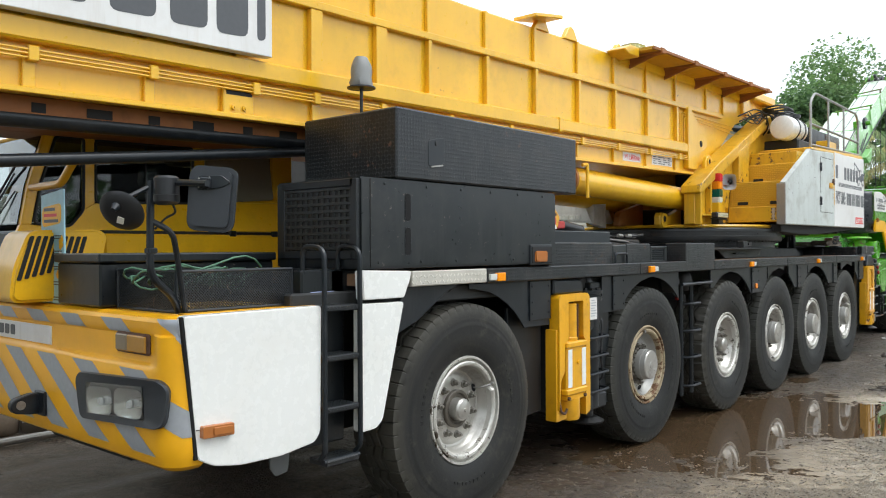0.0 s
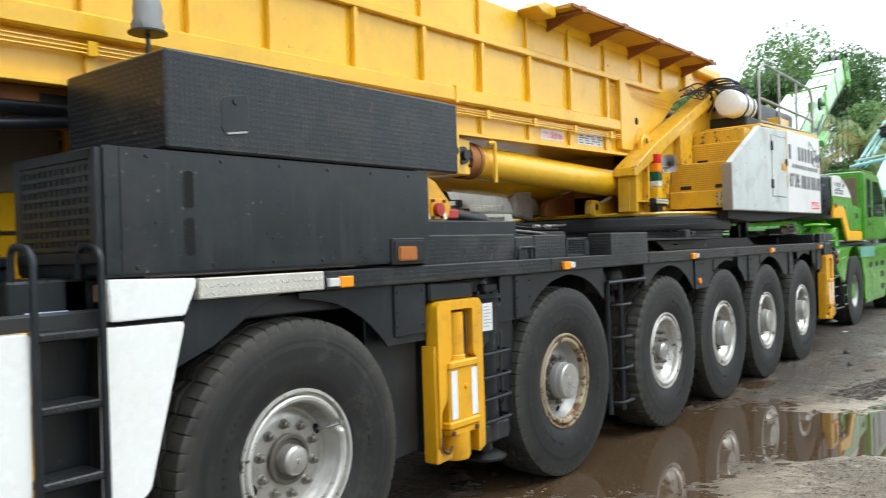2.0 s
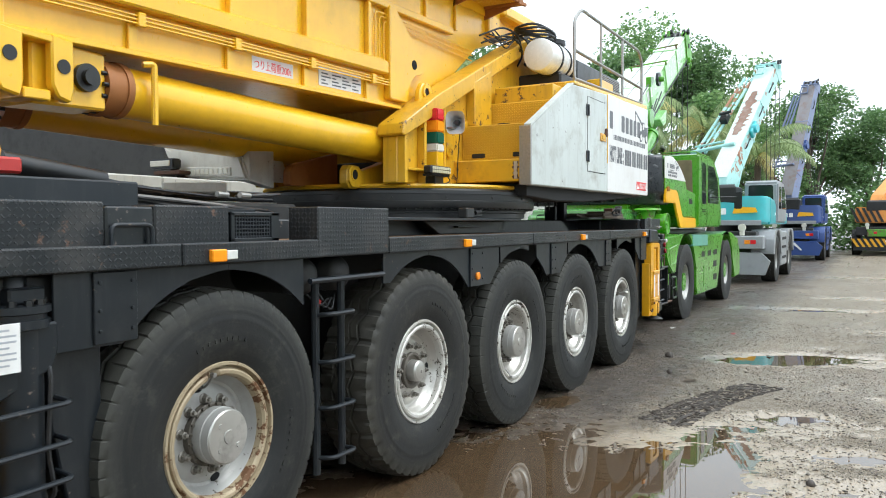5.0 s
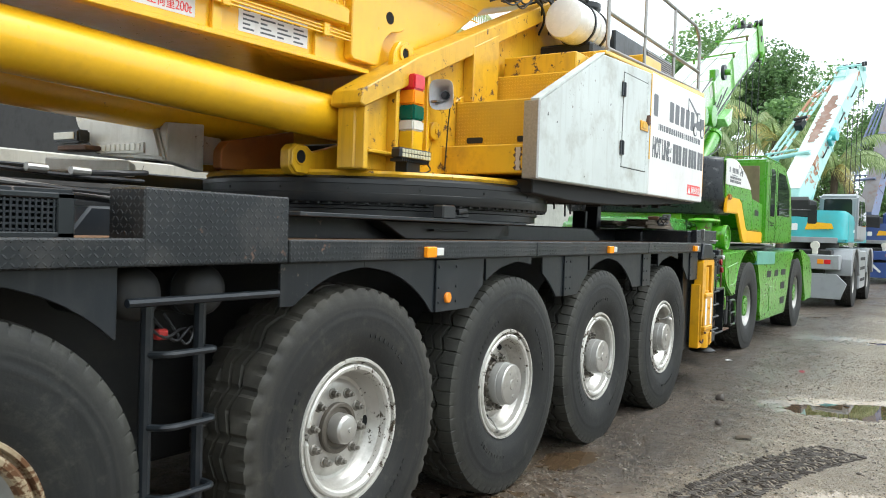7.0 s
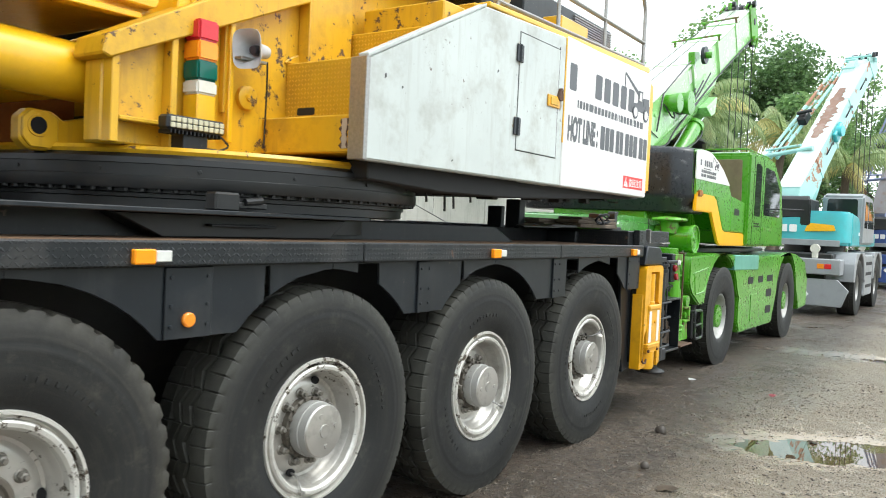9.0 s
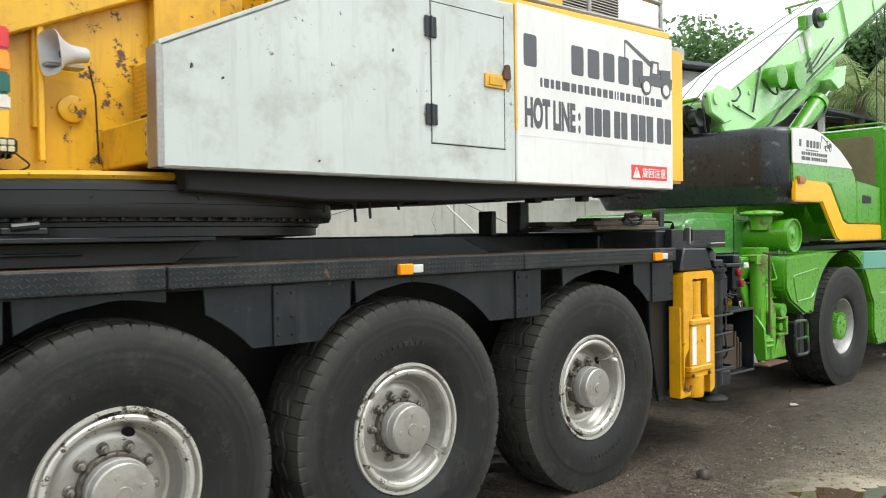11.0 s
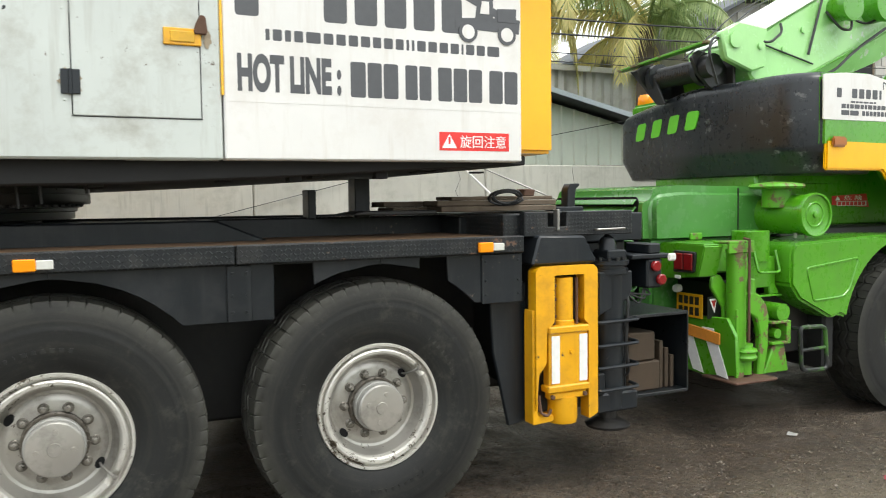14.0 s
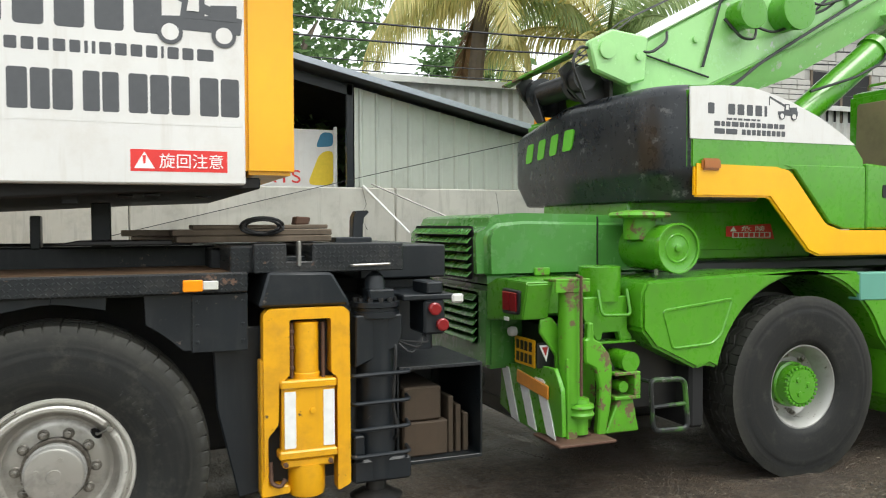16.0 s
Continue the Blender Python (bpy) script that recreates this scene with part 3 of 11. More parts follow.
def letters(text, size, turn, width=None, depth=0.001, bold=0.0):
    """Text in the built-in font as a mesh, lying in its own x and y and then turned into place; width: stretched to it."""
    cu = bpy.data.curves.new("letters", "FONT")
    cu.body, cu.size, cu.extrude, cu.offset = text, size, depth, bold
    ob = new("letters", cu)
    me = bpy.data.meshes.new_from_object(ob.evaluated_get(bpy.context.evaluated_depsgraph_get()))
    bpy.data.objects.remove(ob)
    b = bmesh.new()
    b.from_mesh(me)
    bpy.data.meshes.remove(me)
    xs, ys = [v.co.x for v in b.verts], [v.co.y for v in b.verts]
    if xs:
        k = (width / (max(xs) - min(xs))) if width else 1.0
        h = size / (max(ys) - min(ys))
        for v in b.verts:
            v.co.x, v.co.y = (v.co.x - min(xs)) * k, (v.co.y - min(ys)) * h
    b.transform(turn)
    return b


def side_turn(x, y, z):
    """Lays flat things on a wall that faces +x: their x runs along +y, their y up."""
    return Matrix(((0, 0, 1, x), (1, 0, 0, y), (0, 1, 0, z), (0, 0, 0, 1)))


# ---- ground ----
PUDDLES = [  # x, y, half length, half width, heading of the long side, depth
    (-3.15, 10.3, 2.1, 0.85, 86, 0.062), (-3.38, 13.5, 0.30, 0.17, 80, 0.046), (-1.85, 12.05, 0.78, 0.34, 74, 0.052), (-2.0, 10.95, 0.50, 0.17, 66, 0.044), (-1.6, 11.15, 0.40, 0.22, 40, 0.042),
    (-1.67, 16.92, 0.82, 0.34, 31, 0.080), (-1.34, 13.82, 0.33, 0.16, 27, 0.052), (-0.88, 12.76, 0.40, 0.20, 25, 0.044), (-0.45, 12.2, 0.45, 0.18, 20, 0.036),
    (-2.35, 11.5, 0.6, 0.35, 60, 0.019), (-1.2, 11.8, 0.6, 0.3, 25, 0.021), (-2.2, 9.0, 0.6, 0.3, 40, 0.020), (-1.1, 13.4, 0.7, 0.3, 25, 0.018), (-1.75, 13.2, 0.6, 0.3, 60, 0.016), (-0.4, 16.9, 0.5, 0.15, 20, 0.044),
    (-1.9, 23.0, 1.3, 0.30, 6, 0.046), (-0.2, 26.0, 1.6, 0.35, 10, 0.040), (-1.0, 33.0, 2.0, 0.4, 15, 0.040), (-3.6, 26.9, 0.7, 0.35, 70, 0.04), (0.2, 20.2, 0.8, 0.2, 12, 0.036)]
WATER_Z = -0.014


def ground_height(x, y):
    h = 0.010 * noise.noise((x * 0.6, y * 0.6, 0)) + 0.009 * noise.noise((x * 2.3, y * 2.3, 3)) + 0.010 * noise.noise((x * 6, y * 6, 6)) + 0.011 * noise.noise((x * 12, y * 12, 9)) + 0.010 * noise.noise((x * 21, y * 21, 15)) + 0.013
    for px, py, a, b, hd, d in PUDDLES:
        dx, dy = x - px, y - py
        if abs(dx) < 4 and abs(dy) < 4:
            c, s = math.cos(radians(hd)), math.sin(radians(hd))
            q = ((dx * c + dy * s) / a) ** 2 + ((dy * c - dx * s) / b) ** 2
            h -= d * math.exp(-q * 0.9)
    return h


def steps(*runs):
    out = []
    for a, b, d in runs:
        k = max(1, round((b - a) / d))
        out += [a + (b - a) * i / k for i in range(k)]
    return out + [runs[-1][1]]


gx = steps((-400, -40, 60), (-40, -8, 4), (-8, -4.4, 0.4), (-4.4, 1.2, 0.04), (1.2, 6, 0.4), (6, 40, 4), (40, 400, 60))
gy = steps((-200, -20, 45), (-20, 2, 2), (2, 7.2, 0.25), (7.2, 18.5, 0.04), (18.5, 36, 0.14), (36, 80, 3), (80, 700, 62))
verts = [(x, y, ground_height(x, y)) for y in gy for x in gx]
nx = len(gx)
faces = [(j * nx + i, j * nx + i + 1, (j + 1) * nx + i + 1, (j + 1) * nx + i) for j in range(len(gy) - 1) for i in range(nx - 1)]
me = bpy.data.meshes.new("ground")
me.from_pydata(verts, [], faces)
me.materials.append(GROUND)
me.shade_smooth()
tagged(new("ground", me), "wet packed gravel and mud yard with scattered rain puddles", "ground", kind="structure")

for px, py, a, b, hd, d in PUDDLES:
    ring = [(px + math.cos(radians(hd)) * a * 1.9 * math.cos(k * math.tau / 28) - math.sin(radians(hd)) * b * 1.9 * math.sin(k * math.tau / 28),
             py + math.sin(radians(hd)) * a * 1.9 * math.cos(k * math.tau / 28) + math.cos(radians(hd)) * b * 1.9 * math.sin(k * math.tau / 28)) for k in range(28)]
    top = WATER_Z - 0.0007 * PUDDLES.index((px, py, a, b, hd, d))
    single("water", prism(B(), ring, "z", top - 0.06, top, 0), WATER, "still brown rain puddle lying in the gravel", "puddle", "puddles", "structure")

# loose stones over the part of the yard that is passed
rng = random.Random(5)
ico = bmesh.new()
bmesh.ops.create_icosphere(ico, subdivisions=1, radius=1)
IV, IF = [v.co.copy() for v in ico.verts], [tuple(v.index for v in f.verts) for f in ico.faces]
ico.free()
vs, fs = [], []
for k in range(30000):
    x, y = (rng.uniform(-4.0, 0.9), 7.4 + 17 * rng.random() ** 1.3) if k < 9000 else ((rng.uniform(-3.4, 0.5), rng.uniform(12.0, 20.5)) if k < 19000 else (rng.uniform(-3.6, 0.2), rng.uniform(8.0, 14.5)))
    z = ground_height(x, y)
    if z < WATER_Z - 0.005 or noise.noise((x * 1.3, y * 1.3, 20)) < -0.25:
        continue
    r = rng.uniform(0.003, 0.009) * (2.0 if rng.random() < 0.03 else 1)
    i0 = len(vs)
    sx, sy, sz = rng.uniform(0.7, 1.5), rng.uniform(0.7, 1.4), rng.uniform(0.45, 0.85)
    vs += [(x + c.x * r * sx, y + c.y * r * sy, z + r * 0.15 + c.z * r * sz) for c in IV]
    fs += [tuple(a + i0 for a in f) for f in IF]


def gravel_material():
    m, n, l, p = tree("grey_gravel_stone")
    info = n.new("ShaderNodeNewGeometry")
    l.new(mixc(n, l, info.outputs["Random Per Island"], (0.05, 0.039, 0.029), (0.22, 0.185, 0.145)), p.inputs["Base Color"])
    p.inputs["Roughness"].default_value = 0.55
    return m


GRAVEL = gravel_material()
me = bpy.data.meshes.new("gravel")
me.from_pydata(vs, [], fs)
me.materials.append(GRAVEL)
tagged(new("gravel", me), "loose grey gravel stones scattered over the yard", "gravel", kind="stuff")

# the print that a tyre pressed into the mud
tk = B()
for i in range(110):
    t = i / 109
    cx, cy, hd = -2.29 + 0.55 * t ** 1.5, 13.1 + 1.95 * t, radians(86 - 28 * t)
    for lane in range(8):
        if rng.random() < 0.10 + 0.5 * abs(t - 0.45) ** 2:
            continue
        o = (lane - 3.5) * 0.052
        x, y = cx + math.sin(hd) * o, cy - math.cos(hd) * o
        z = ground_height(x, y)
        tilt = 28 if lane % 2 else -28
        box(tk, -0.030, 0.028, -0.0055, 0.0055, -0.02, 0.002 + 0.007 * rng.random(), 0.003, turn=pose(x + rng.uniform(-0.008, 0.008), y + rng.uniform(-0.005, 0.005), z, 0, 0, math.degrees(hd) - 90 + tilt + rng.uniform(-12, 12)))
MUD = plain("dark_pressed_mud", (0.046, 0.035, 0.026), 0.55, 0, 0.4, 30)
single("tyre_track", tk, MUD, "ridged tyre print pressed into dark mud", "tyre track", kind="stuff")

# low rubble footing and a pipe along it, beyond the big crane's nose
for k in range(16):
    rr_ = random.Random(200 + k)
    o = bmesh.new()
    bmesh.ops.create_icosphere(o, subdivisions=2, radius=0.2)
    cx, cy = -8.05 + 0.10 * rr_.random(), 3.4 + k * 0.36
    for v in o.verts:
        v.co = Vector((v.co.x * 0.8, v.co.y * rr_.uniform(0.95, 1.1), v.co.z * 0.9)) * (1 + 0.22 * noise.noise(v.co * 9 + Vector((k, 0, 0)))) + Vector((cx, cy, 0.12))
    single("rubble_stone", o, TIMBER if k % 3 == 0 else GRAVEL, "brown-grey rubble stone along the wall's foot", "stone", "rubble along the wall")
o = B()
tube(o, [(-7.55, 1.0, 0.05), (-7.5, 6.0, 0.06), (-7.6, 9.5, 0.05)], 0.035, 10)
single("ground_pipe", o, STEEL, "grey pipe lying on the ground beside the wall", "pipe")

# ---- the boundary wall and the shed behind it ----
WX = -8.25
ys = [-30, -12, 0, 6, 10, 13.2, 16.0, 18.9, 21.8, 25, 30, 40]
wall = thing("wall_boundary", (WX - 0.1, 5, 0), "cracked and stained cement-rendered boundary wall", "wall", kind="structure")
for a, c in zip(ys, ys[1:]):
    wb = B()
    box(wb, WX - 0.2, WX, a + 0.004, c - 0.004, -0.1, 2.24 + 0.02 * noise.noise((a, 1, 2)), 0.015)
    part("wall_panel", wb, CONCRETE, wall)
cr = B()
for y0, pts in ((18.5, [(0, 2.24), (0.05, 2.05), (-0.02, 1.9), (0.06, 1.75)]), (13.4, [(0, 2.2), (-0.1, 1.9), (0.05, 1.6)]), (20.2, [(0, 2.2), (0.04, 1.98), (0.0, 1.8)])):
    tube(cr, [(WX - 0.001, y0 + a, z) for a, z in pts], 0.003, 5)
part("wall_crack", cr, DEEP_BLACK, wall)

shed = thing("metal_shed", (WX - 3, 18, 0), "grey-green sheet metal shed with a sloping dark-edged roof", "shed", kind="structure")


def roof_z(y):
    return 3.44 - 0.225 * (y - 18.4)


one = B()
prism(one, [(0, 0), (0.045, 0), (0.06, 0.022), (0.085, 0.022), (0.10, 0), (0.196, 0), (0.196, -0.012), (0, -0.012)], "z", 0, 1, 0)
for i in range(18):
    y = 18.42 + i * 0.197
    top = roof_z(y + 0.1) - 0.05
    b = one.copy()
    b.transform(Matrix(((0, 1, 0, WX - 0.03), (1, 0, 0, y), (0, 0, top - 2.243, 2.243), (0, 0, 0, 1))))
    for v in b.verts:
        if v.co.z > 2.6:
            v.co.z = roof_z(v.co.y) - 0.05
    part("wall_sheet", b, SHEET, shed)
one.free()
rf = B()
prism(rf, [(13.5, roof_z(13.5)), (22.3, roof_z(22.3)), (22.3, roof_z(22.3) + 0.05), (13.5, roof_z(13.5) + 0.05)], "x", WX - 6, WX + 0.28, 0.004)
part("roof", rf, ROOF_DARK, shed)
rf = B()
prism(rf, [(13.5, roof_z(13.5) - 0.01), (22.3, roof_z(22.3) - 0.01), (22.3, roof_z(22.3) + 0.056), (13.5, roof_z(13.5) + 0.056)], "x", WX + 0.282, WX + 0.30, 0.003)
part("fascia", rf, plain("grey_roof_flashing", (0.33, 0.36, 0.40), 0.4, 0.4), shed)
rf = B()
box(rf, WX - 0.10, WX - 0.03, 18.33, 18.41, 2.2, roof_z(18.37) - 0.02, 0.005)
for y in (13.8, 16.2):
    box(rf, WX - 0.10, WX - 0.03, y, y + 0.08, 2.2, roof_z(y) - 0.02, 0.005)
prism(rf, [(13.5, roof_z(13.5) - 0.16), (18.4, roof_z(18.4) - 0.16), (18.4, roof_z(18.4) - 0.04), (13.5, roof_z(13.5) - 0.04)], "x", WX - 0.10, WX - 0.03, 0.004)
part("frame", rf, BLACK, shed)
# Inner walls in one very dark grey.
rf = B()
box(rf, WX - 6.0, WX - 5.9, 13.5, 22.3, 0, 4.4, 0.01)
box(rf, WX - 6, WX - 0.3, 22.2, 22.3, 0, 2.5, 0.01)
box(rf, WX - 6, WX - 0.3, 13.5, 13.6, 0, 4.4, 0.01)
part("back_wall", rf, paint("dark_shed_inside", (0.05, 0.048, 0.045), 0.9, (0.02, 0.02, 0.02), 0.5), shed)

ban = thing("banner", (WX - 0.35, 17.6, 2.24), "printed white advertising banner with blue and red lettering inside the shed", "banner")
bb = B()
box(bb, WX - 0.42, WX - 0.40, 15.2, 18.28, 2.25, 2.93, 0.003)
part("sheet", bb, SIGN_WHITE, ban)
part("lettering", letters("NSULA", 0.17, side_turn(WX - 0.398, 17.02, 2.55), 0.75), plain("banner_navy_ink", (0.03, 0.04, 0.14), 0.5), ban)
part("lettering", letters("PARTS", 0.15, side_turn(WX - 0.398, 17.15, 2.30), 0.72), SIGN_RED, ban)
bb = B()
prism(bb, outline([(17.95, 2.28), (18.26, 2.28), (18.26, 2.70), (18.1, 2.66)], 0.08), "x", WX - 0.399, WX - 0.396, 0)
part("picture", bb, plain("banner_yellow_ink", (0.75, 0.55, 0.03), 0.5), ban)
bb = B()
prism(bb, outline([(18.05, 2.72), (18.26, 2.74), (18.26, 2.90), (18.12, 2.90)], 0.05), "x", WX - 0.399, WX - 0.396, 0)
part("picture", bb, plain("banner_blue_ink", (0.03, 0.18, 0.30), 0.5), ban)
bb = B()
box(bb, WX - 0.43, WX - 0.39, 18.27, 18.31, 2.24, 2.97, 0.004)
part("edge_strip", bb, WHITE_INK, ban)

# loose poles and stays that lean on the wall
pl = B()
rod(pl, (WX + 0.03, 18.5, 2.26), (WX + 0.35, 18.95, 1.72), 0.013)
single("leaning_pole", pl, WHITE_INK, "thin white plastic pipe leaning on the boundary wall", "pole")
pl = B()
rod(pl, (WX + 0.03, 18.6, 2.28), (WX + 0.75, 20.1, 1.55), 0.009)
single("leaning_pole", pl, STEEL, "thin grey stay wire slanting down from the wall", "pole")
for y, h in ((18.45, 2.72), (18.56, 2.68)):
    pl = B()
    rod(pl, (WX - 0.05, y, 2.2), (WX - 0.05, y, h), 0.008)
    single("steel_bar", pl, BLACK, "short bare reinforcing bar standing on the wall", "steel bar", "bars on the wall")

# a second low building with pale corrugated sheets
low = thing("corrugated_building", (-11.5, 24, 0), "low building clad in pale rust-stained corrugated sheets", "building", kind="structure")
one = B()
wave = [(i * 0.05, 0.018 * math.sin(i * math.pi / 2)) for i in range(17)]
prism(one, wave + [(u, v - 0.008) for u, v in wave[::-1]], "z", 0, 1, 0)
for i in range(14):
    y = 19.6 + i * 0.79
    b = one.copy()
    b.transform(Matrix(((0, 1, 0, -11.2), (1, 0, 0, y), (0, 0, 4.05, 0), (0, 0, 0, 1))))
    part("wall_sheet", b, SHEET_WHITE, low)
one.free()
rf = B()
prism(rf, [(-11.0, 4.0), (-15.5, 4.9), (-15.5, 5.0), (-11.0, 4.1)], "y", 19.4, 31.0, 0.005)
part("roof", rf, SHEET_WHITE, low)


# ---- the large yellow truck crane ----
S, C = -3.30, -4.80        # its near side and its middle line
HUBS = (6.68, 9.24, 11.07, 12.59, 14.08, 15.66)
HUB_Z = 0.675
crane = thing("truck_crane", (C, 11, 0), "large yellow and black six-axle truck crane parked in the yard", "truck crane", "parked cranes")


def P(name, bm, mat, label="", parent=None):
    return part(name, bm, mat, parent or crane, label)


# chassis and deck
b = B()
# Frame deepened and cross boxes added to block light under the truck.
box(b, -5.45, -4.15, 5.3, 17.35, 0.50, 1.50, 0.02)
for y0, y1 in ((7.68, 8.34), (16.62, 17.26)):
    box(b, -6.25, -3.45, y0, y1, 0.62, 1.40, 0.02)
box(b, -6.20, -3.40, 5.3, 8.6, 1.38, 1.48, 0.01)
box(b, -5.3, -4.3, 4.9, 5.6, 0.55, 1.3, 0.02)
for y in HUBS:
    rod(b, (-6.0, y, HUB_Z), (-3.6, y, HUB_Z), 0.13)
    box(b, -5.2, -4.4, y - 0.16, y + 0.16, 0.45, 0.95, 0.05)
P("chassis_frame", b, FRAME_LIFTED)
b = B()
box(b, -6.3, -3.358, 5.72, 16.52, 1.505, 1.574, 0.004)
P("deck_plate", b, DECK_RUST)
b = B()
for x0, x1 in ((-4.35, -4.2), (-5.4, -5.25)):
    box(b, x0, x1, 10.9, 17.2, 1.56, 1.69, 0.01)
prism(b, [(9.9, 1.565), (15.2, 1.565), (14.9, 1.69), (10.0, 1.69)], "x", -4.18, -3.85, 0.01)
box(b, -5.6, -3.9, 16.4, 16.6, 1.56, 1.68, 0.01)
P("upper_frame_beam", b, BLACK)
seams = (6.81, 8.93, 10.53, 12.76, 14.90, 16.52)
for a, c in zip(seams, seams[1:]):
    b = B()
    box(b, S - 0.055, S, a + 0.003, c - 0.003, 1.484, 1.580, 0.006)
    P("side_step_plate", b, BLACK_TREAD)
b = B()
box(b, -6.32, -6.26, 5.7, 16.5, 1.30, 1.58, 0.006)
P("far_side_plate", b, BLACK)


def wheel_arc(yc, z, r=0.775):
    return math.sqrt(max(0.0, r * r - (z - HUB_Z) ** 2))


CUT_L = (15.885, 16.055)
TEARS = {HUBS[3]: (12.165, 12.20), HUBS[4]: (13.69, 13.725), HUBS[5]: (15.09, 15.30)}


def notched(run, yc, cut, r=0.775):
    """An arch's edge with a square window cut up to the deck."""
    if cut is None:
        return run
    a, c = cut
    za, zc = (HUB_Z + math.sqrt(r * r - (y - yc) ** 2) for y in cut)
    return [p for p in run if p[0] < a - 0.01] + [(a, min(za, 1.46)), (a + 0.004, 1.474), (c - 0.006, 1.474), (c, min(zc, 1.46))] + [p for p in run if p[0] > c + 0.01]


def skirt(y0, y1, left=None, right=None, zb=1.2, x=S - 0.045, cut_l=None, cut_r=None):
    """A mudguard plate between two wheel arches, hung under the deck."""
    pts = []
    if left is not None:
        zs = [1.448 - (1.448 - zb) * (i / 6) ** 1.3 for i in range(7)]
        pts += notched([(left + wheel_arc(left, z), z) for z in zs], left, cut_l)
    else:
        pts += [(y0, 1.482), (y0, zb)]
    if right is not None:
        zs = [zb + (1.448 - zb) * (i / 6) ** 0.75 for i in range(7)]
        pts += notched([(right - wheel_arc(right, z), z) for z in zs], right, cut_r) + [(right, 1.452), (right, 1.482)]
    else:
        pts += [(y1, zb), (y1, 1.482)]
    if left is not None:
        pts += [(left, 1.482), (left, 1.452)]
    o = B()
    prism(o, pts, "x", x - 0.014, x, 0.002)
    return P("mudguard", o, BLACK)


skirt(6.88, 7.60, left=6.68, zb=1.155)
skirt(8.36, 9.24, right=9.24, zb=1.19)
skirt(9.24, 9.78, left=9.24, zb=1.24)
skirt(10.53, 11.07, right=11.07, zb=1.30)
for a, c in zip(HUBS[2:], HUBS[3:]):
    skirt(a, c, left=a, right=c, cut_l=((12.77, 12.94) if a == HUBS[3] else None), cut_r=TEARS.get(c))
skirt(15.66, 16.50, left=15.66, zb=1.21, cut_l=CUT_L)
for y, w in ((7.34, 0.26), (11.66, 0.22), (13.26, 0.12), (14.86, 0.12), (16.26, 0.26), (8.52, 0.2)):
    o = B()
    box(o, S - 0.045, S - 0.032, y, y + w, 1.20, 1.478, 0.003)
    m = P("mudguard_patch", o, BLACK)
    for dy in (0.025, w - 0.025):
        for z in (1.25, 1.33, 1.44):
            q = B()
            lathe(q, [(0, 0.009), (0.006, 0.008), (0.008, 0.0)], 8, (S - 0.033, y + dy, z))
            part("bolt", q, BLACK, m)
# dark splash plates behind the wheels
for y0, y1, z0 in ((7.20, 7.62, 0.50), (8.38, 8.62, 0.42), (16.36, 16.60, 0.45)):
    o = B()
    prism(o, [(y0 + 0.12, z0), (y1, z0 + 0.02), (y1, 1.3), (y0, 1.3), (y0 + 0.02, 0.9)], "x", S - 0.16, S - 0.13, 0.006)
    P("splash_plate", o, BLACK)
o = B()
prism(o, [(6.10, 1.49), (6.60, 1.49), (6.46, 1.44), (6.20, 1.285), (6.03, 1.22), (5.95, 1.20), (5.98, 1.28)], "x", S - 0.07, S - 0.05, 0.003)
P("mudguard", o, BLACK)
# clearance lamps along the deck's edge, and one round reflector
for y in (6.945, 9.13, 11.54, 14.0, 16.27):
    o = B()
    box(o, S - 0.004, S + 0.024, y - 0.052, y + 0.038, 1.494, 1.550, 0.005, 1)
    m = P("clearance_lamp", o, AMBER, "bright amber clearance lamp")
    o = B()
    c0 = y - 0.122 if y < 7 else y + 0.038
    box(o, S - 0.004, S + 0.020, c0, c0 + 0.070, 1.502, 1.544, 0.004, 1)
    part("clear_end", o, CLEAR_LENS, m)
o = B()
lathe(o, [(0, 0.029), (0.012, 0.029), (0.016, 0.024), (0.017, 0)], 24, (S - 0.031, 11.763, 1.273))
P("round_reflector", o, ORANGE_LENS)


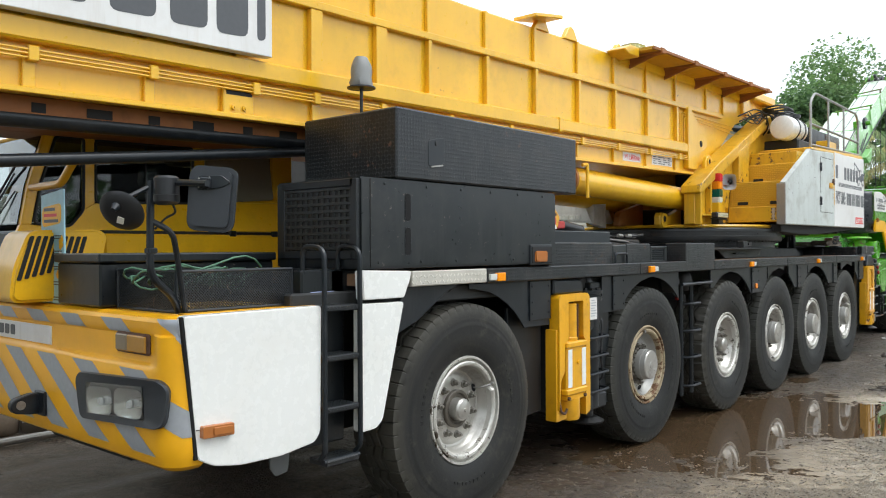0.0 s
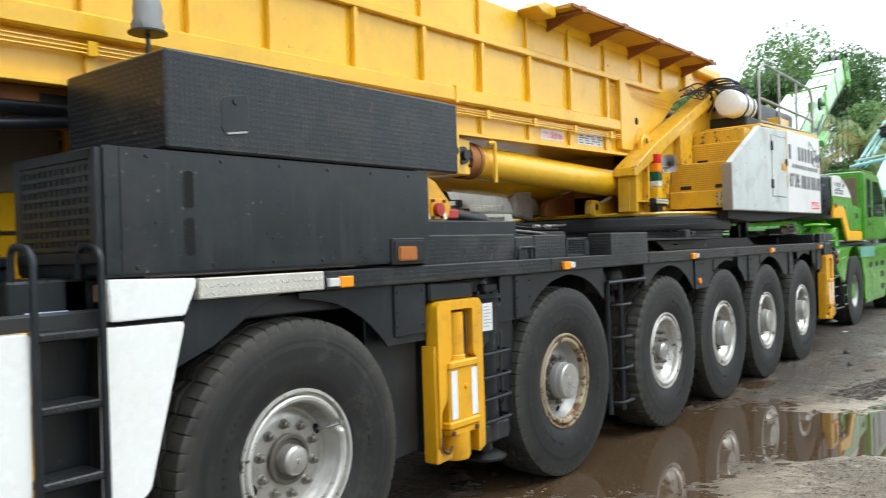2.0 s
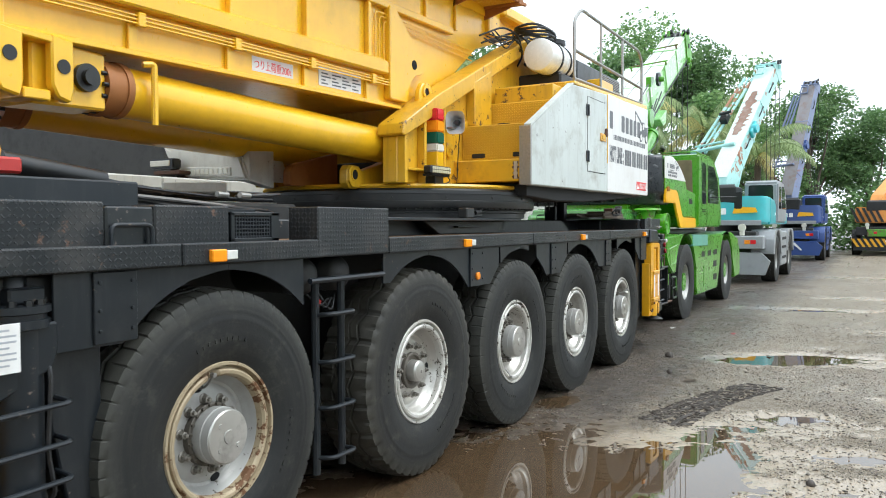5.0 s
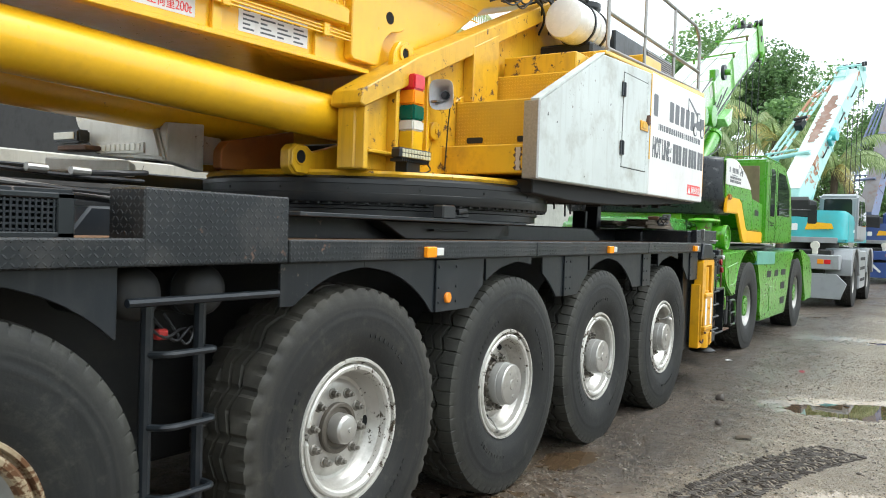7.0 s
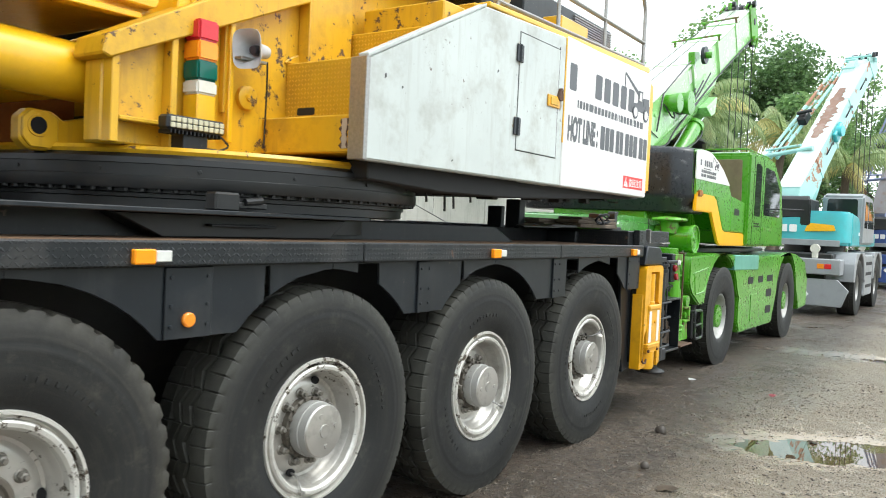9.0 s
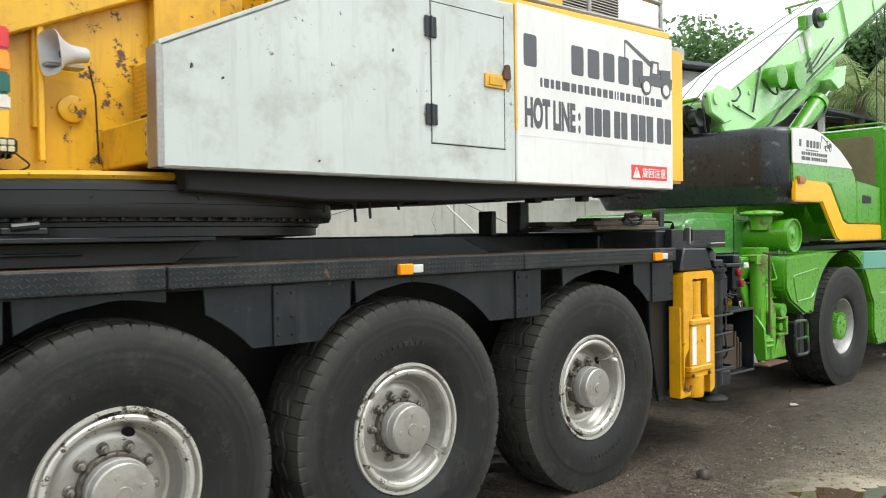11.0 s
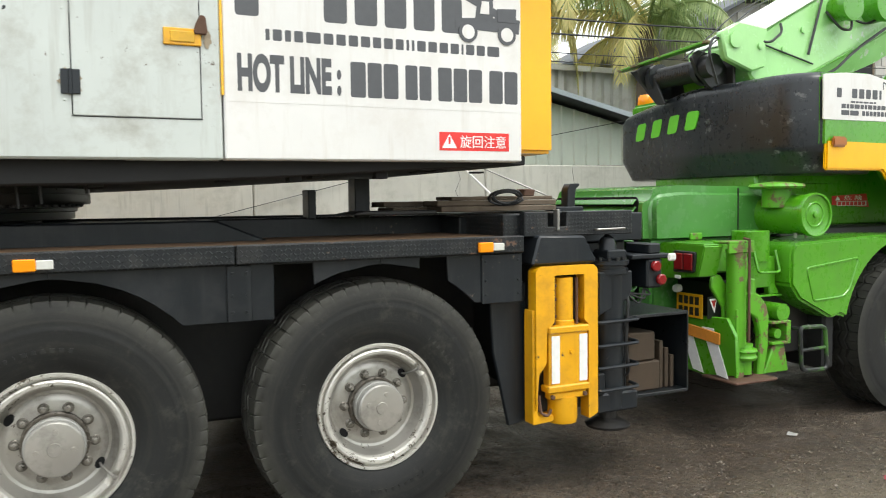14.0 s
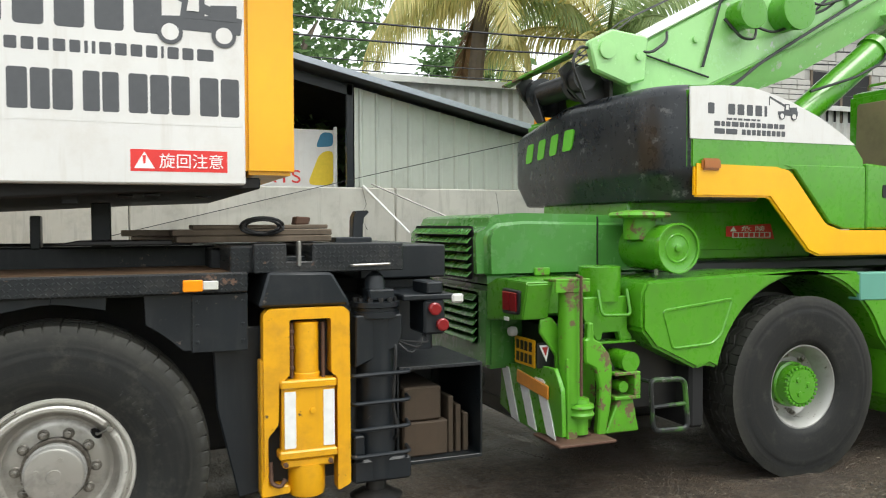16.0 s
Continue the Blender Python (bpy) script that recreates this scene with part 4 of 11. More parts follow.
# wheels
def tyre_mesh(name, mat, R=0.685, W=0.186, bead=0.335, seg=224, chunky=False):
    """Sidewalls, scalloped shoulders and a zigzag tread."""
    half = [(0.105, bead - 0.012), (0.150, bead), (0.166, bead + 0.03), (0.178, bead + 0.07), (0.188, 0.44), (0.192, 0.49), (0.1915, 0.535), (0.1925, 0.548), (0.1905, 0.562), (0.187, 0.588), (0.1865, 0.610), (0.181, 0.636), (0.177, 0.652)]
    tread = [(0.168, R - 0.008), (0.128, R), (0.086, R + 0.004), (0.078, R + 0.004), (0.074, R - 0.011), (0.060, R - 0.011), (0.056, R + 0.006), (0.014, R + 0.007), (0.010, R - 0.011), (-0.004, R - 0.011), (-0.008, R + 0.007)]
    back = [(0.052, R + 0.006), (0.058, R - 0.011), (0.070, R - 0.011), (0.074, R + 0.004), (0.128, R), (0.168, R - 0.008)]
    h = len(half)
    prof = half + tread + [(-x, r) for x, r in back + half[::-1]]
    bm = bmesh.new()
    rings = []
    n = len(prof)
    for k in range(seg):
        a = (k // 4 + ((0.0, 0.20, 0.34, 0.86) if chunky else (0.0, 0.05, 0.10, 0.94))[k % 4]) * math.tau / (seg // 4)
        run = (a * (seg // 4) / math.tau) % 2.0
        zig = 0.036 * (abs(run - 1.0) - 0.5)
        notch = k % 4 in (0, 1)
        sipe = notch and (k // 4) % 2 == 0
        ring = []
        for i, (x, r) in enumerate(prof):
            if h + 3 <= i < n - h - 3:
                x += zig
            e = min(i, n - 1 - i)
            if notch and e in (h - 2, h - 1, h, h + 1):
                r -= ((0.0, 0.006, 0.012, 0.011) if chunky else (0.0, 0.002, 0.009, 0.010))[e - h + 2]
                x *= ((1.0, 0.978, 0.98, 1.0) if chunky else (1.0, 0.994, 0.985, 1.0))[e - h + 2]
            if sipe and (r > R - 0.001) and e > h + 1:
                r -= 0.008
            ring.append(bm.verts.new((x * W / 0.186, math.cos(a) * r, math.sin(a) * r)))
        rings.append(ring)
    for k in range(seg):
        a, c = rings[k], rings[(k + 1) % seg]
        for i in range(n - 1):
            bm.faces.new((a[i], c[i], c[i + 1], a[i + 1]))
    bmesh.ops.recalc_face_normals(bm, faces=bm.faces[:])
    return mesh_of(bm, name, mat)


def nut(bm, x, y, z):
    lathe(bm, [(x - 0.03, 0.026), (x - 0.008, 0.026), (x - 0.004, 0.021)], 14, (0, y, z))
    lathe(bm, [(x - 0.006, 0.018), (x + 0.020, 0.018), (x + 0.023, 0.011), (x + 0.036, 0.010), (x + 0.038, 0)], 6, (0, y, z))


TYRE_C = tyre_mesh("tyre", TYRE_MUD)
TYRE_A, TYRE_B = tyre_mesh("tyre", TYRE), tyre_mesh("tyre", TYRE_MUD, seg=176, chunky=True)


def rim_mesh(mat, dish):
    """The bowl and the dished disc."""
    bm = B()
    lathe(bm, [(-0.15, 0.30), (0.10, 0.300), (0.118, 0.282), (0.110, 0.274), (0.085, 0.268), (dish + 0.012, 0.258), (dish - 0.010, 0.246), (dish - 0.014, 0.232), (dish - 0.004, 0.212), (dish, 0.196), (dish + 0.002, 0.12), (dish + 0.002, 0.0)], 72)
    return mesh_of(bm, "wheel", mat)


def flange_mesh(mat):
    """Rim flange and split lock ring with a dark groove between them."""
    bm = B()
    seg = 72
    prof = [(0.10, 0.318), (0.135, 0.336), (0.154, 0.348), (0.166, 0.343), (0.166, 0.331), (0.150, 0.328), (0.134, 0.325), (0.134, 0.316), (0.158, 0.312), (0.164, 0.304), (0.162, 0.290), (0.150, 0.280), (0.118, 0.276), (0.09, 0.302)]
    b = bmesh.new()
    rings = []
    for k in range(seg):
        a = k * math.tau / seg
        ring = []
        for i, (x, r) in enumerate(prof):
            if 8 <= i <= 11:
                x += 0.0012 * math.sin(k * 1.9) - (0.03 if k in (0, 1) else 0)
            ring.append(b.verts.new((x, math.cos(a) * r, math.sin(a) * r)))
        rings.append(ring)
    for k in range(seg):
        a, c = rings[k], rings[(k + 1) % seg]
        for i in range(len(prof)):
            i2 = (i + 1) % len(prof)
            b.faces.new((a[i], c[i], c[i2], a[i2]))
    bmesh.ops.recalc_face_normals(b, faces=b.faces[:])
    join(bm, b)
    return mesh_of(bm, "flange_ring", mat)


def hub_mesh(kind, mat):
    bm = B()
    if kind == "deep":
        lathe(bm, [(0.02, 0.073), (0.115, 0.072), (0.133, 0.070), (0.145, 0.060), (0.153, 0.034), (0.154, 0.0)], 32)
        lathe(bm, [(0.153, 0.014), (0.161, 0.012), (0.162, 0.0)], 10)
    else:
        lathe(bm, [(0.03, 0.132), (0.120, 0.130), (0.122, 0.135), (0.150, 0.135), (0.152, 0.130), (0.192, 0.128)], 44)
    return mesh_of(bm, "hub", mat)


def cap_mesh(mat):
    """The flat hub cap with its plugs."""
    bm = B()
    lathe(bm, [(0.17, 0.126), (0.193, 0.126), (0.199, 0.121), (0.200, 0.116), (0.200, 0.0)], 44)
    lathe(bm, [(0.198, 0.034), (0.205, 0.031), (0.205, 0.0)], 18)
    for a in (0.6, 2.2, 3.9):
        lathe(bm, [(0.198, 0.014), (0.204, 0.012), (0.204, 0)], 8, (0, math.cos(a) * 0.078, math.sin(a) * 0.078))
    return mesh_of(bm, "hub_cap", mat)


def collar_mesh(kind, mat):
    """The greasy ring that the hub stands in."""
    bm = B()
    if kind == "deep":
        lathe(bm, [(0.06, 0.122), (0.086, 0.122), (0.090, 0.116), (0.090, 0.102), (0.076, 0.094), (0.074, 0.070)], 40)
    else:
        lathe(bm, [(0.06, 0.150), (0.092, 0.149), (0.096, 0.143), (0.096, 0.125)], 40)
        for k in range(20):
            a = k * math.tau / 20
            lathe(bm, [(0.094, 0.008), (0.106, 0.008), (0.108, 0)], 6, (0, math.cos(a) * 0.142, math.sin(a) * 0.142))
    return mesh_of(bm, "hub_collar", mat)


def hand_hole_mesh(mat):
    """A dark oval opening in the disc, through which the valve comes."""
    bm = B()
    lathe(bm, [(-0.004, 0.020), (0.0, 0.018), (0.0, 0.0)], 16)
    for v in bm.verts:
        v.co.z *= 1.5
    return mesh_of(bm, "hand_hole", mat)


nut_bm = B()
nut(nut_bm, 0, 0, 0)
NUT = mesh_of(nut_bm, "wheel_nut", NUT_STEEL)
valve = B()
tube(valve, rounded([(0.05, 0.226, 0.02), (0.10, 0.232, 0.02), (0.14, 0.268, 0.02), (0.168, 0.300, 0.02)], 0.02), 0.006, 6)
lathe(valve, [(0.155, 0.012), (0.176, 0.012), (0.178, 0.0)], 8, (0, 0.300, 0.02))
VALVE = mesh_of(valve, "valve", STEEL)
DISH = 0.062
emboss = B()
emboss_rng = random.Random(5)
for a0 in (0.5, 2.4, 4.3):
    for k in range(9):
        w = emboss_rng.uniform(0.003, 0.012)
        b = bmesh.new()
        box(b, 0.1862, 0.1925, -w, w, -0.010, 0.010, 0)
        b.transform(Matrix.Rotation(a0 + k * 0.085, 4, "X") @ Matrix.Translation((0, 0, 0.455)))
        join(emboss, b)
EMBOSS = mesh_of(emboss, "raised_lettering", TYRE)
RIM_SILVER, RIM_RUST = rim_mesh(SILVER, DISH), rim_mesh(DISC_GREY, DISH)
FLANGE, FLANGE_RUST = flange_mesh(SILVER_RING), flange_mesh(RIM_CREAM)
HUB_DEEP, HUB_FLAT, HUB_CAP = hub_mesh("deep", SILVER), hub_mesh("flat", DISC_GREY), cap_mesh(SILVER)
COLLAR_DEEP, COLLAR_FLAT = collar_mesh("deep", OILY_STEEL), collar_mesh("flat", OILY_STEEL)
HAND_HOLE = hand_hole_mesh(HOLE)


def truck_wheel(y, rim, deep, tyre, near=True, phase=0.0, out=0.0):
    w = P("wheel", rim, None, "silver-painted steel rim" if rim is not RIM_RUST else "rim with rust-stained cream flange")
    w.matrix_basis = (pose(S - 0.255 + out, y, HUB_Z, math.degrees(phase)) if near else pose(-6.3 + 0.255, y, HUB_Z, math.degrees(phase), 0, 180))
    ty = part("tyre", tyre, None, w, "worn black rubber tyre with muddy tread")
    if near:
        tagged(part("raised_lettering", EMBOSS, None, ty), kind="stuff")
    part("flange_ring", FLANGE_RUST if rim is RIM_RUST else FLANGE, None, w, "chipped rust-stained cream flange ring" if rim is RIM_RUST else "")
    hub = part("hub", HUB_DEEP if deep else HUB_FLAT, None, w)
    if not deep:
        part("hub_cap", HUB_CAP, None, hub, "silver hub cap with three plugs")
    part("hub_collar", COLLAR_DEEP if deep else COLLAR_FLAT, None, w, "dark greasy collar round the hub")
    for k in range(10):
        a = k * math.tau / 10
        q = part("wheel_nut", NUT, None, w)
        q.location = (DISH + 0.012, math.cos(a) * 0.170, math.sin(a) * 0.170)
    for a in (0.09, 0.09 + math.pi):
        q = part("hand_hole", HAND_HOLE, None, w)
        q.location = (DISH - 0.001, math.cos(a) * 0.226, math.sin(a) * 0.226)
        q.rotation_euler = (a, 0, 0)
    part("valve", VALVE, None, w)
    return w


for i, y in enumerate(HUBS):
    truck_wheel(y, RIM_RUST if i == 1 else RIM_SILVER, i in (0, 2), TYRE_B if i == 2 else (TYRE_C if i == 0 else TYRE_A), True, 0.4 + i * 1.3, 0.02 if i == 0 else 0.0)
    truck_wheel(y, RIM_SILVER, False, TYRE_A, False, i * 0.7)


# front: bumper, white panels, steps
FRONT = 4.565
CORNER = 0.125


def shell(run, z, lift=0.0):
    """A point of the bumper's skin: run goes along the front and then round the corner; lift: out of the skin."""
    rows_ = ((0.715, 0.11), (0.722, 0.055), (0.745, 0.022), (0.80, 0.004), (0.86, 0.0), (1.165, 0.0), (1.180, 0.008), (1.198, 0.030), (1.212, 0.033), (1.318, 0.033), (1.332, 0.024), (1.385, 0.018), (1.404, 0.028), (1.418, 0.06))
    d = rows_[-1][1]
    for (za, da), (zb, db) in zip(rows_, rows_[1:]):
        if za <= z <= zb:
            d = da + (db - da) * (z - za) / (zb - za)
            break
    if z < rows_[0][0]:
        d = rows_[0][1]
    xc = S - 0.004 - CORNER
    if 1.17 < z < 1.33:
        d *= max(0.0, min(1.0, (xc + 0.02 - run) / 0.09))
    if run <= xc:
        return Vector((run, FRONT + d - lift, z))
    a = min((run - xc) / CORNER, math.pi / 2)
    rest = max(0.0, (run - xc) - CORNER * math.pi / 2)
    r = CORNER - d + lift
    return Vector((xc + r * math.sin(a), FRONT + CORNER - r * math.cos(a) + rest, z))


def shell_sheet(bm, corners, lift, nu=8, nv=14, back=0.004):
    """A thin sheet laid on the bumper between four corners (run, z)."""
    b = bmesh.new()
    grid = []
    for i in range(nu + 1):
        u = i / nu
        row = []
        for k in range(nv + 1):
            v = k / nv
            p = [(corners[0][c] * (1 - u) + corners[1][c] * u) * (1 - v) + (corners[3][c] * (1 - u) + corners[2][c] * u) * v for c in (0, 1)]
            row.append(b.verts.new(shell(p[0], p[1], lift)))
        grid.append(row)
    for i in range(nu):
        for k in range(nv):
            b.faces.new((grid[i][k], grid[i + 1][k], grid[i + 1][k + 1], grid[i][k + 1]))
    bmesh.ops.recalc_face_normals(b, faces=b.faces[:])
    return join(bm, b)


o = B()
runs = [-6.28, -5.6, -5.0, -4.4, -3.9, -3.6, -3.52, -3.47] + [S - 0.004 - CORNER + CORNER * k * math.pi / 16 for k in range(9)] + [S - 0.004 - CORNER + CORNER * math.pi / 2 + 0.05]
levels = [0.715, 0.722, 0.732, 0.745, 0.77, 0.80, 0.86, 1.0, 1.165, 1.172, 1.180, 1.190, 1.198, 1.212, 1.26, 1.318, 1.325, 1.332, 1.36, 1.385, 1.395, 1.404, 1.418]
grid = [[o.verts.new(shell(r, z)) for z in levels] for r in runs]
for i in range(len(runs) - 1):
    for k in range(len(levels) - 1):
        o.faces.new((grid[i][k], grid[i + 1][k], grid[i + 1][k + 1], grid[i][k + 1]))
bmesh.ops.recalc_face_normals(o, faces=o.faces[:])
box(o, -6.26, S - 0.07, 4.68, 5.45, 0.80, 1.418, 0.01)
box(o, -6.26, S - 0.14, 4.62, 4.70, 1.402, 1.418, 0.004)
P("front_bumper", o, YELLOW_STRIPE, "yellow bumper with slanting grey reflective stripes")
o = B()
box(o, -6.2, S - 0.25, 4.70, 5.45, 1.4185, 1.426, 0.002)
P("front_walkway", o, YELLOW_TREAD)
for k in range(6):
    x = -5.70 + k * 0.425 + (0.03 if k == 4 else 0.0)
    o = B()
    if k < 5:
        shell_sheet(o, [(x + 0.08, 1.326), (x + 0.29, 1.326), (x + 0.21, 1.388), (x, 1.388)], 0.0022, 4, 6)
    else:
        shell_sheet(o, [(-3.31, 1.325), (-3.235, 1.19), (-3.235, 1.402), (-3.45, 1.402)], 0.0022, 8, 8)
    P("upper_stripe", o, GREY_STRIPE)
for k in range(6):
    x = -5.96 + k * 0.43 + (0.06 if k == 5 else 0.0)
    o = B()
    lo = 0.79 if k < 5 else 0.88
    shell_sheet(o, [(x + (1.166 - lo) * 1.6, lo), (x + 0.21 + (1.166 - lo) * 1.6, lo), (x + 0.22, 1.166), (x, 1.166)], 0.0022, 10, 12)
    P("lower_stripe", o, GREY_STRIPE)


def shell_ring(bm, outer, inner, lift):
    """A raised frame on the bumper, between two outlines of (run, z)."""
    b = bmesh.new()
    n_ = len(outer)
    loops = [[b.verts.new(shell(*p, l)) for p in ring] for ring, l in ((outer, 0.0), (outer, lift - 0.006), ([(p[0] * 0.94 + q[0] * 0.06, p[1] * 0.94 + q[1] * 0.06) for p, q in zip(outer, inner)], lift), (inner, lift - 0.004), (inner, 0.002))]
    for a, c in zip(loops, loops[1:]):
        for k in range(n_):
            b.faces.new((a[k], a[(k + 1) % n_], c[(k + 1) % n_], c[k]))
    bmesh.ops.recalc_face_normals(b, faces=b.faces[:])
    return join(bm, b)


o = B()
outer = outline([(-4.10, 0.880), (-3.355, 0.925), (-3.335, 1.10), (-3.38, 1.140), (-4.115, 1.108), (-4.15, 1.07)], 0.05, 4)
inner = outline([(-4.02, 0.918), (-3.475, 0.951), (-3.477, 1.05), (-3.492, 1.098), (-4.03, 1.066), (-4.043, 1.04)], 0.02, 4)
shell_ring(o, outer, inner, 0.030)
hl = P("headlamp", o, GREY_PLASTIC, "rectangular twin headlamp in a dark grey surround")
o = B()
shell_sheet(o, [(-4.03, 0.914), (-3.47, 0.948), (-3.48, 1.10), (-4.045, 1.068)], 0.003, 6, 4)
part("lamp_back", o, GREY_PLASTIC, hl)
for x, z in ((-3.905, 0.990), (-3.625, 1.010)):
    o = B()
    b = bmesh.new()
    ring_a, ring_b, ring_c = [], [], []
    for k in range(28):
        a = k * math.tau / 28
        sq = (abs(math.cos(a)) ** 6 + abs(math.sin(a)) ** 6) ** (-1 / 6)
        ring_a.append(b.verts.new(shell(x + 0.128 * sq * math.cos(a), z + 0.066 * sq * math.sin(a) + 0.06 * 0.128 * sq * math.cos(a), 0.0235)))
        ring_b.append(b.verts.new(shell(x + 0.075 * math.cos(a), z + 0.044 * math.sin(a), 0.009)))
        ring_c.append(b.verts.new(shell(x + 0.022 * math.cos(a), z + 0.016 * math.sin(a), 0.005)))
    for ra, rb in ((ring_a, ring_b), (ring_b, ring_c)):
        for k in range(28):
            b.faces.new((ra[k], ra[(k + 1) % 28], rb[(k + 1) % 28], rb[k]))
    b.faces.new(ring_c)
    bmesh.ops.recalc_face_normals(b, faces=b.faces[:])
    join(o, b)
    part("lamp_bowl", o, MIRROR, hl)
    o = B()
    lathe(o, [(0, 0.020), (-0.012, 0.016), (-0.015, 0.0)], 14, shell(x, z - 0.006, 0.010), "y")
    part("bulb", o, WHITE_INK, hl)
o = B()
shell_sheet(o, [(-4.025, 0.916), (-3.474, 0.949), (-3.486, 1.10), (-4.04, 1.067)], 0.0265, 6, 2)
bmesh.ops.solidify(o, geom=o.faces[:], thickness=0.002)
bmesh.ops.recalc_face_normals(o, faces=o.faces[:])
g = part("glass", o, LAMP_GLASS, hl)
g.visible_shadow = False
o = B()
box(o, -3.815, -3.510, 4.580, 4.60, 1.230, 1.328, 0.010)
fl = P("indicator", o, RUSTY, "rectangular front indicator in a rusty frame")
o = B()
box(o, -3.80, -3.695, 4.570, 4.583, 1.240, 1.318, 0.008)
part("clear_lens", o, SMOKE_LENS, fl)
o = B()
box(o, -3.692, -3.524, 4.570, 4.583, 1.240, 1.318, 0.008)
part("amber_lens", o, plain("old_amber_lens", (0.40, 0.20, 0.03), 0.25), fl)
o = B()
box(o, -6.0, -4.552, 4.590, 4.598, 1.203, 1.304, 0.002)
pl = P("name_plate", o, SIGN_WHITE, "white strip with dark block lettering shapes")
for i in range(7):
    o = B()
    x = -5.09 - i * 0.082
    prism(o, outline([(x, 1.226), (x + 0.06, 1.226), (x + 0.06, 1.284), (x, 1.284)], 0.012), "y", 4.5875, 4.590, 0)
    part("logo_bar", o, SIGN_INK, pl)
o = B()
prism(o, outline([(4.575, 0.835), (4.575, 0.945), (4.50, 0.945), (4.42, 0.925), (4.40, 0.89), (4.42, 0.85), (4.50, 0.835)], 0.02, 3), "x", -4.65, -4.60, 0.008)
box(o, -4.66, -4.54, 4.545, 4.567, 0.825, 0.955, 0.006)
th = P("tow_lug", o, BLACK, "black towing lug with a round eye")
o = B()
lathe(o, [(0, 0.024), (0.003, 0.024), (0.003, 0)], 18, (-4.601, 4.455, 0.89))
part("eye", o, STEEL, th)
o = B()
lathe(o, [(4.57, 0.085), (4.55, 0.085), (4.54, 0.07), (4.55, 0.05), (4.55, 0)], 24, (-5.28, 0, 1.03), "y")
P("horn_cover", o, STEEL)

o = B()
prism(o, outline([(4.628, 1.417), (5.418, 1.421), (5.408, 0.775), (5.37, 0.728), (5.16, 0.700), (4.92, 0.704), (4.78, 0.730), (4.695, 0.775)], 0.022, 3), "x", S - 0.06, S + 0.002, 0.012, 3)
fsp = P("front_side_panel", o, WHITE, "glossy white side panel")
o = B()
prism(o, [(4.618, 1.414), (4.632, 1.414), (4.700, 0.775), (4.684, 0.772)], "x", S - 0.02, S - 0.0005, 0.001)
part("panel_seam", o, HOLE, fsp)
o = B()
prism(o, [(4.688, 0.905), (4.71, 0.903), (4.71, 0.907), (4.688, 0.909)], "x", S - 0.01, S + 0.0035, 0)
part("panel_joint", o, DARK_IRON, fsp)
o = B()
prism(o, outline([(4.708, 0.868), (4.872, 0.862), (4.872, 0.917), (4.708, 0.923)], 0.008), "x", S - 0.003, S + 0.030, 0.006)
ml = P("side_marker_lamp", o, AMBER_DULL, "dull amber side marker lamp")
o = B()
prism(o, outline([(4.76, 0.877), (4.862, 0.872), (4.862, 0.908), (4.76, 0.912)], 0.006), "x", S + 0.028, S + 0.036, 0.004)
part("lens_rib", o, AMBER_DULL, ml)
o = B()
prism(o, outline([(5.20, 0.70), (5.20, 0.60), (5.235, 0.555), (5.31, 0.565), (5.33, 0.70)], 0.012), "x", S - 0.16, S - 0.145, 0.003)
P("mud_flap", o, plain("greyed_rubber_flap", (0.11, 0.115, 0.115), 0.5))
o = B()
prism(o, outline([(5.69, 1.412), (6.035, 1.408), (5.86, 0.76), (5.81, 0.72), (5.685, 0.715)], 0.02), "x", S - 0.06, S, 0.012, 2)
P("rear_side_panel", o, WHITE)
o = B()
prism(o, outline([(5.70, 1.595), (6.09, 1.582), (6.085, 1.55), (6.03, 1.432), (5.71, 1.432)], 0.015), "x", S - 0.06, S + 0.006, 0.012, 2)
P("upper_side_panel", o, WHITE)
o = B()
box(o, S - 0.05, S + 0.002, 6.10, 6.805, 1.490, 1.580, 0.006)
P("aluminium_step_edge", o, ALU_TREAD)
o = B()
box(o, S - 0.22, S - 0.14, 5.40, 5.70, 0.66, 1.60, 0.01)
box(o, S - 0.6, S - 0.14, 5.60, 5.95, 1.43, 1.60, 0.01)
P("step_recess", o, BLACK_SATIN)
lad = B()
for y in (5.425, 5.672):
    tube(lad, rounded([(S - 0.03, y, 0.62), (S + 0.015, y, 0.66), (S + 0.015, y, 1.715), (S - 0.16, y, 1.73), (S - 0.16, y, 1.55)], 0.06, 5), 0.014, 8)
tube(lad, [(S + 0.0, 5.425, 0.61), (S + 0.0, 5.672, 0.61)], 0.014, 8)
ladder = P("boarding_ladder", lad, BLACK, "black tubular boarding ladder with treaded rungs")
for z in (1.405, 1.145, 0.878, 0.605):
    o = B()
    box(o, S - 0.13, S + 0.02, 5.435, 5.662, z - 0.02, z + 0.012, 0.006)
    part("tread", o, BLACK_TREAD, ladder)

# engine box and the chequered locker above it
o = B()
box(o, -4.03, S, 5.69, 7.625, 1.600, 2.105, 0.012, 2)
eb = P("engine_box", o, BLACK_SATIN, "smooth black engine housing with two slots")
for z0, z1 in ((1.675, 1.83), (1.872, 2.025)):
    o = B()
    prism(o, outline([(6.039, z0 - 0.006), (6.094, z0 - 0.006), (6.094, z1 + 0.006), (6.039, z1 + 0.006)], 0.026, 5), "x", S - 0.002, S + 0.0015, 0)
    rm_ = part("slot_rim", o, BLACK_TREAD, eb)
    o = B()
    prism(o, outline([(6.045, z0), (6.088, z0), (6.088, z1), (6.045, z1)], 0.021, 5), "x", S - 0.002, S + 0.003, 0)
    part("slot", o, HOLE, rm_)
o = B()
box(o, S - 0.001, S + 0.004, 5.765, 5.769, 1.605, 2.10, 0.001)
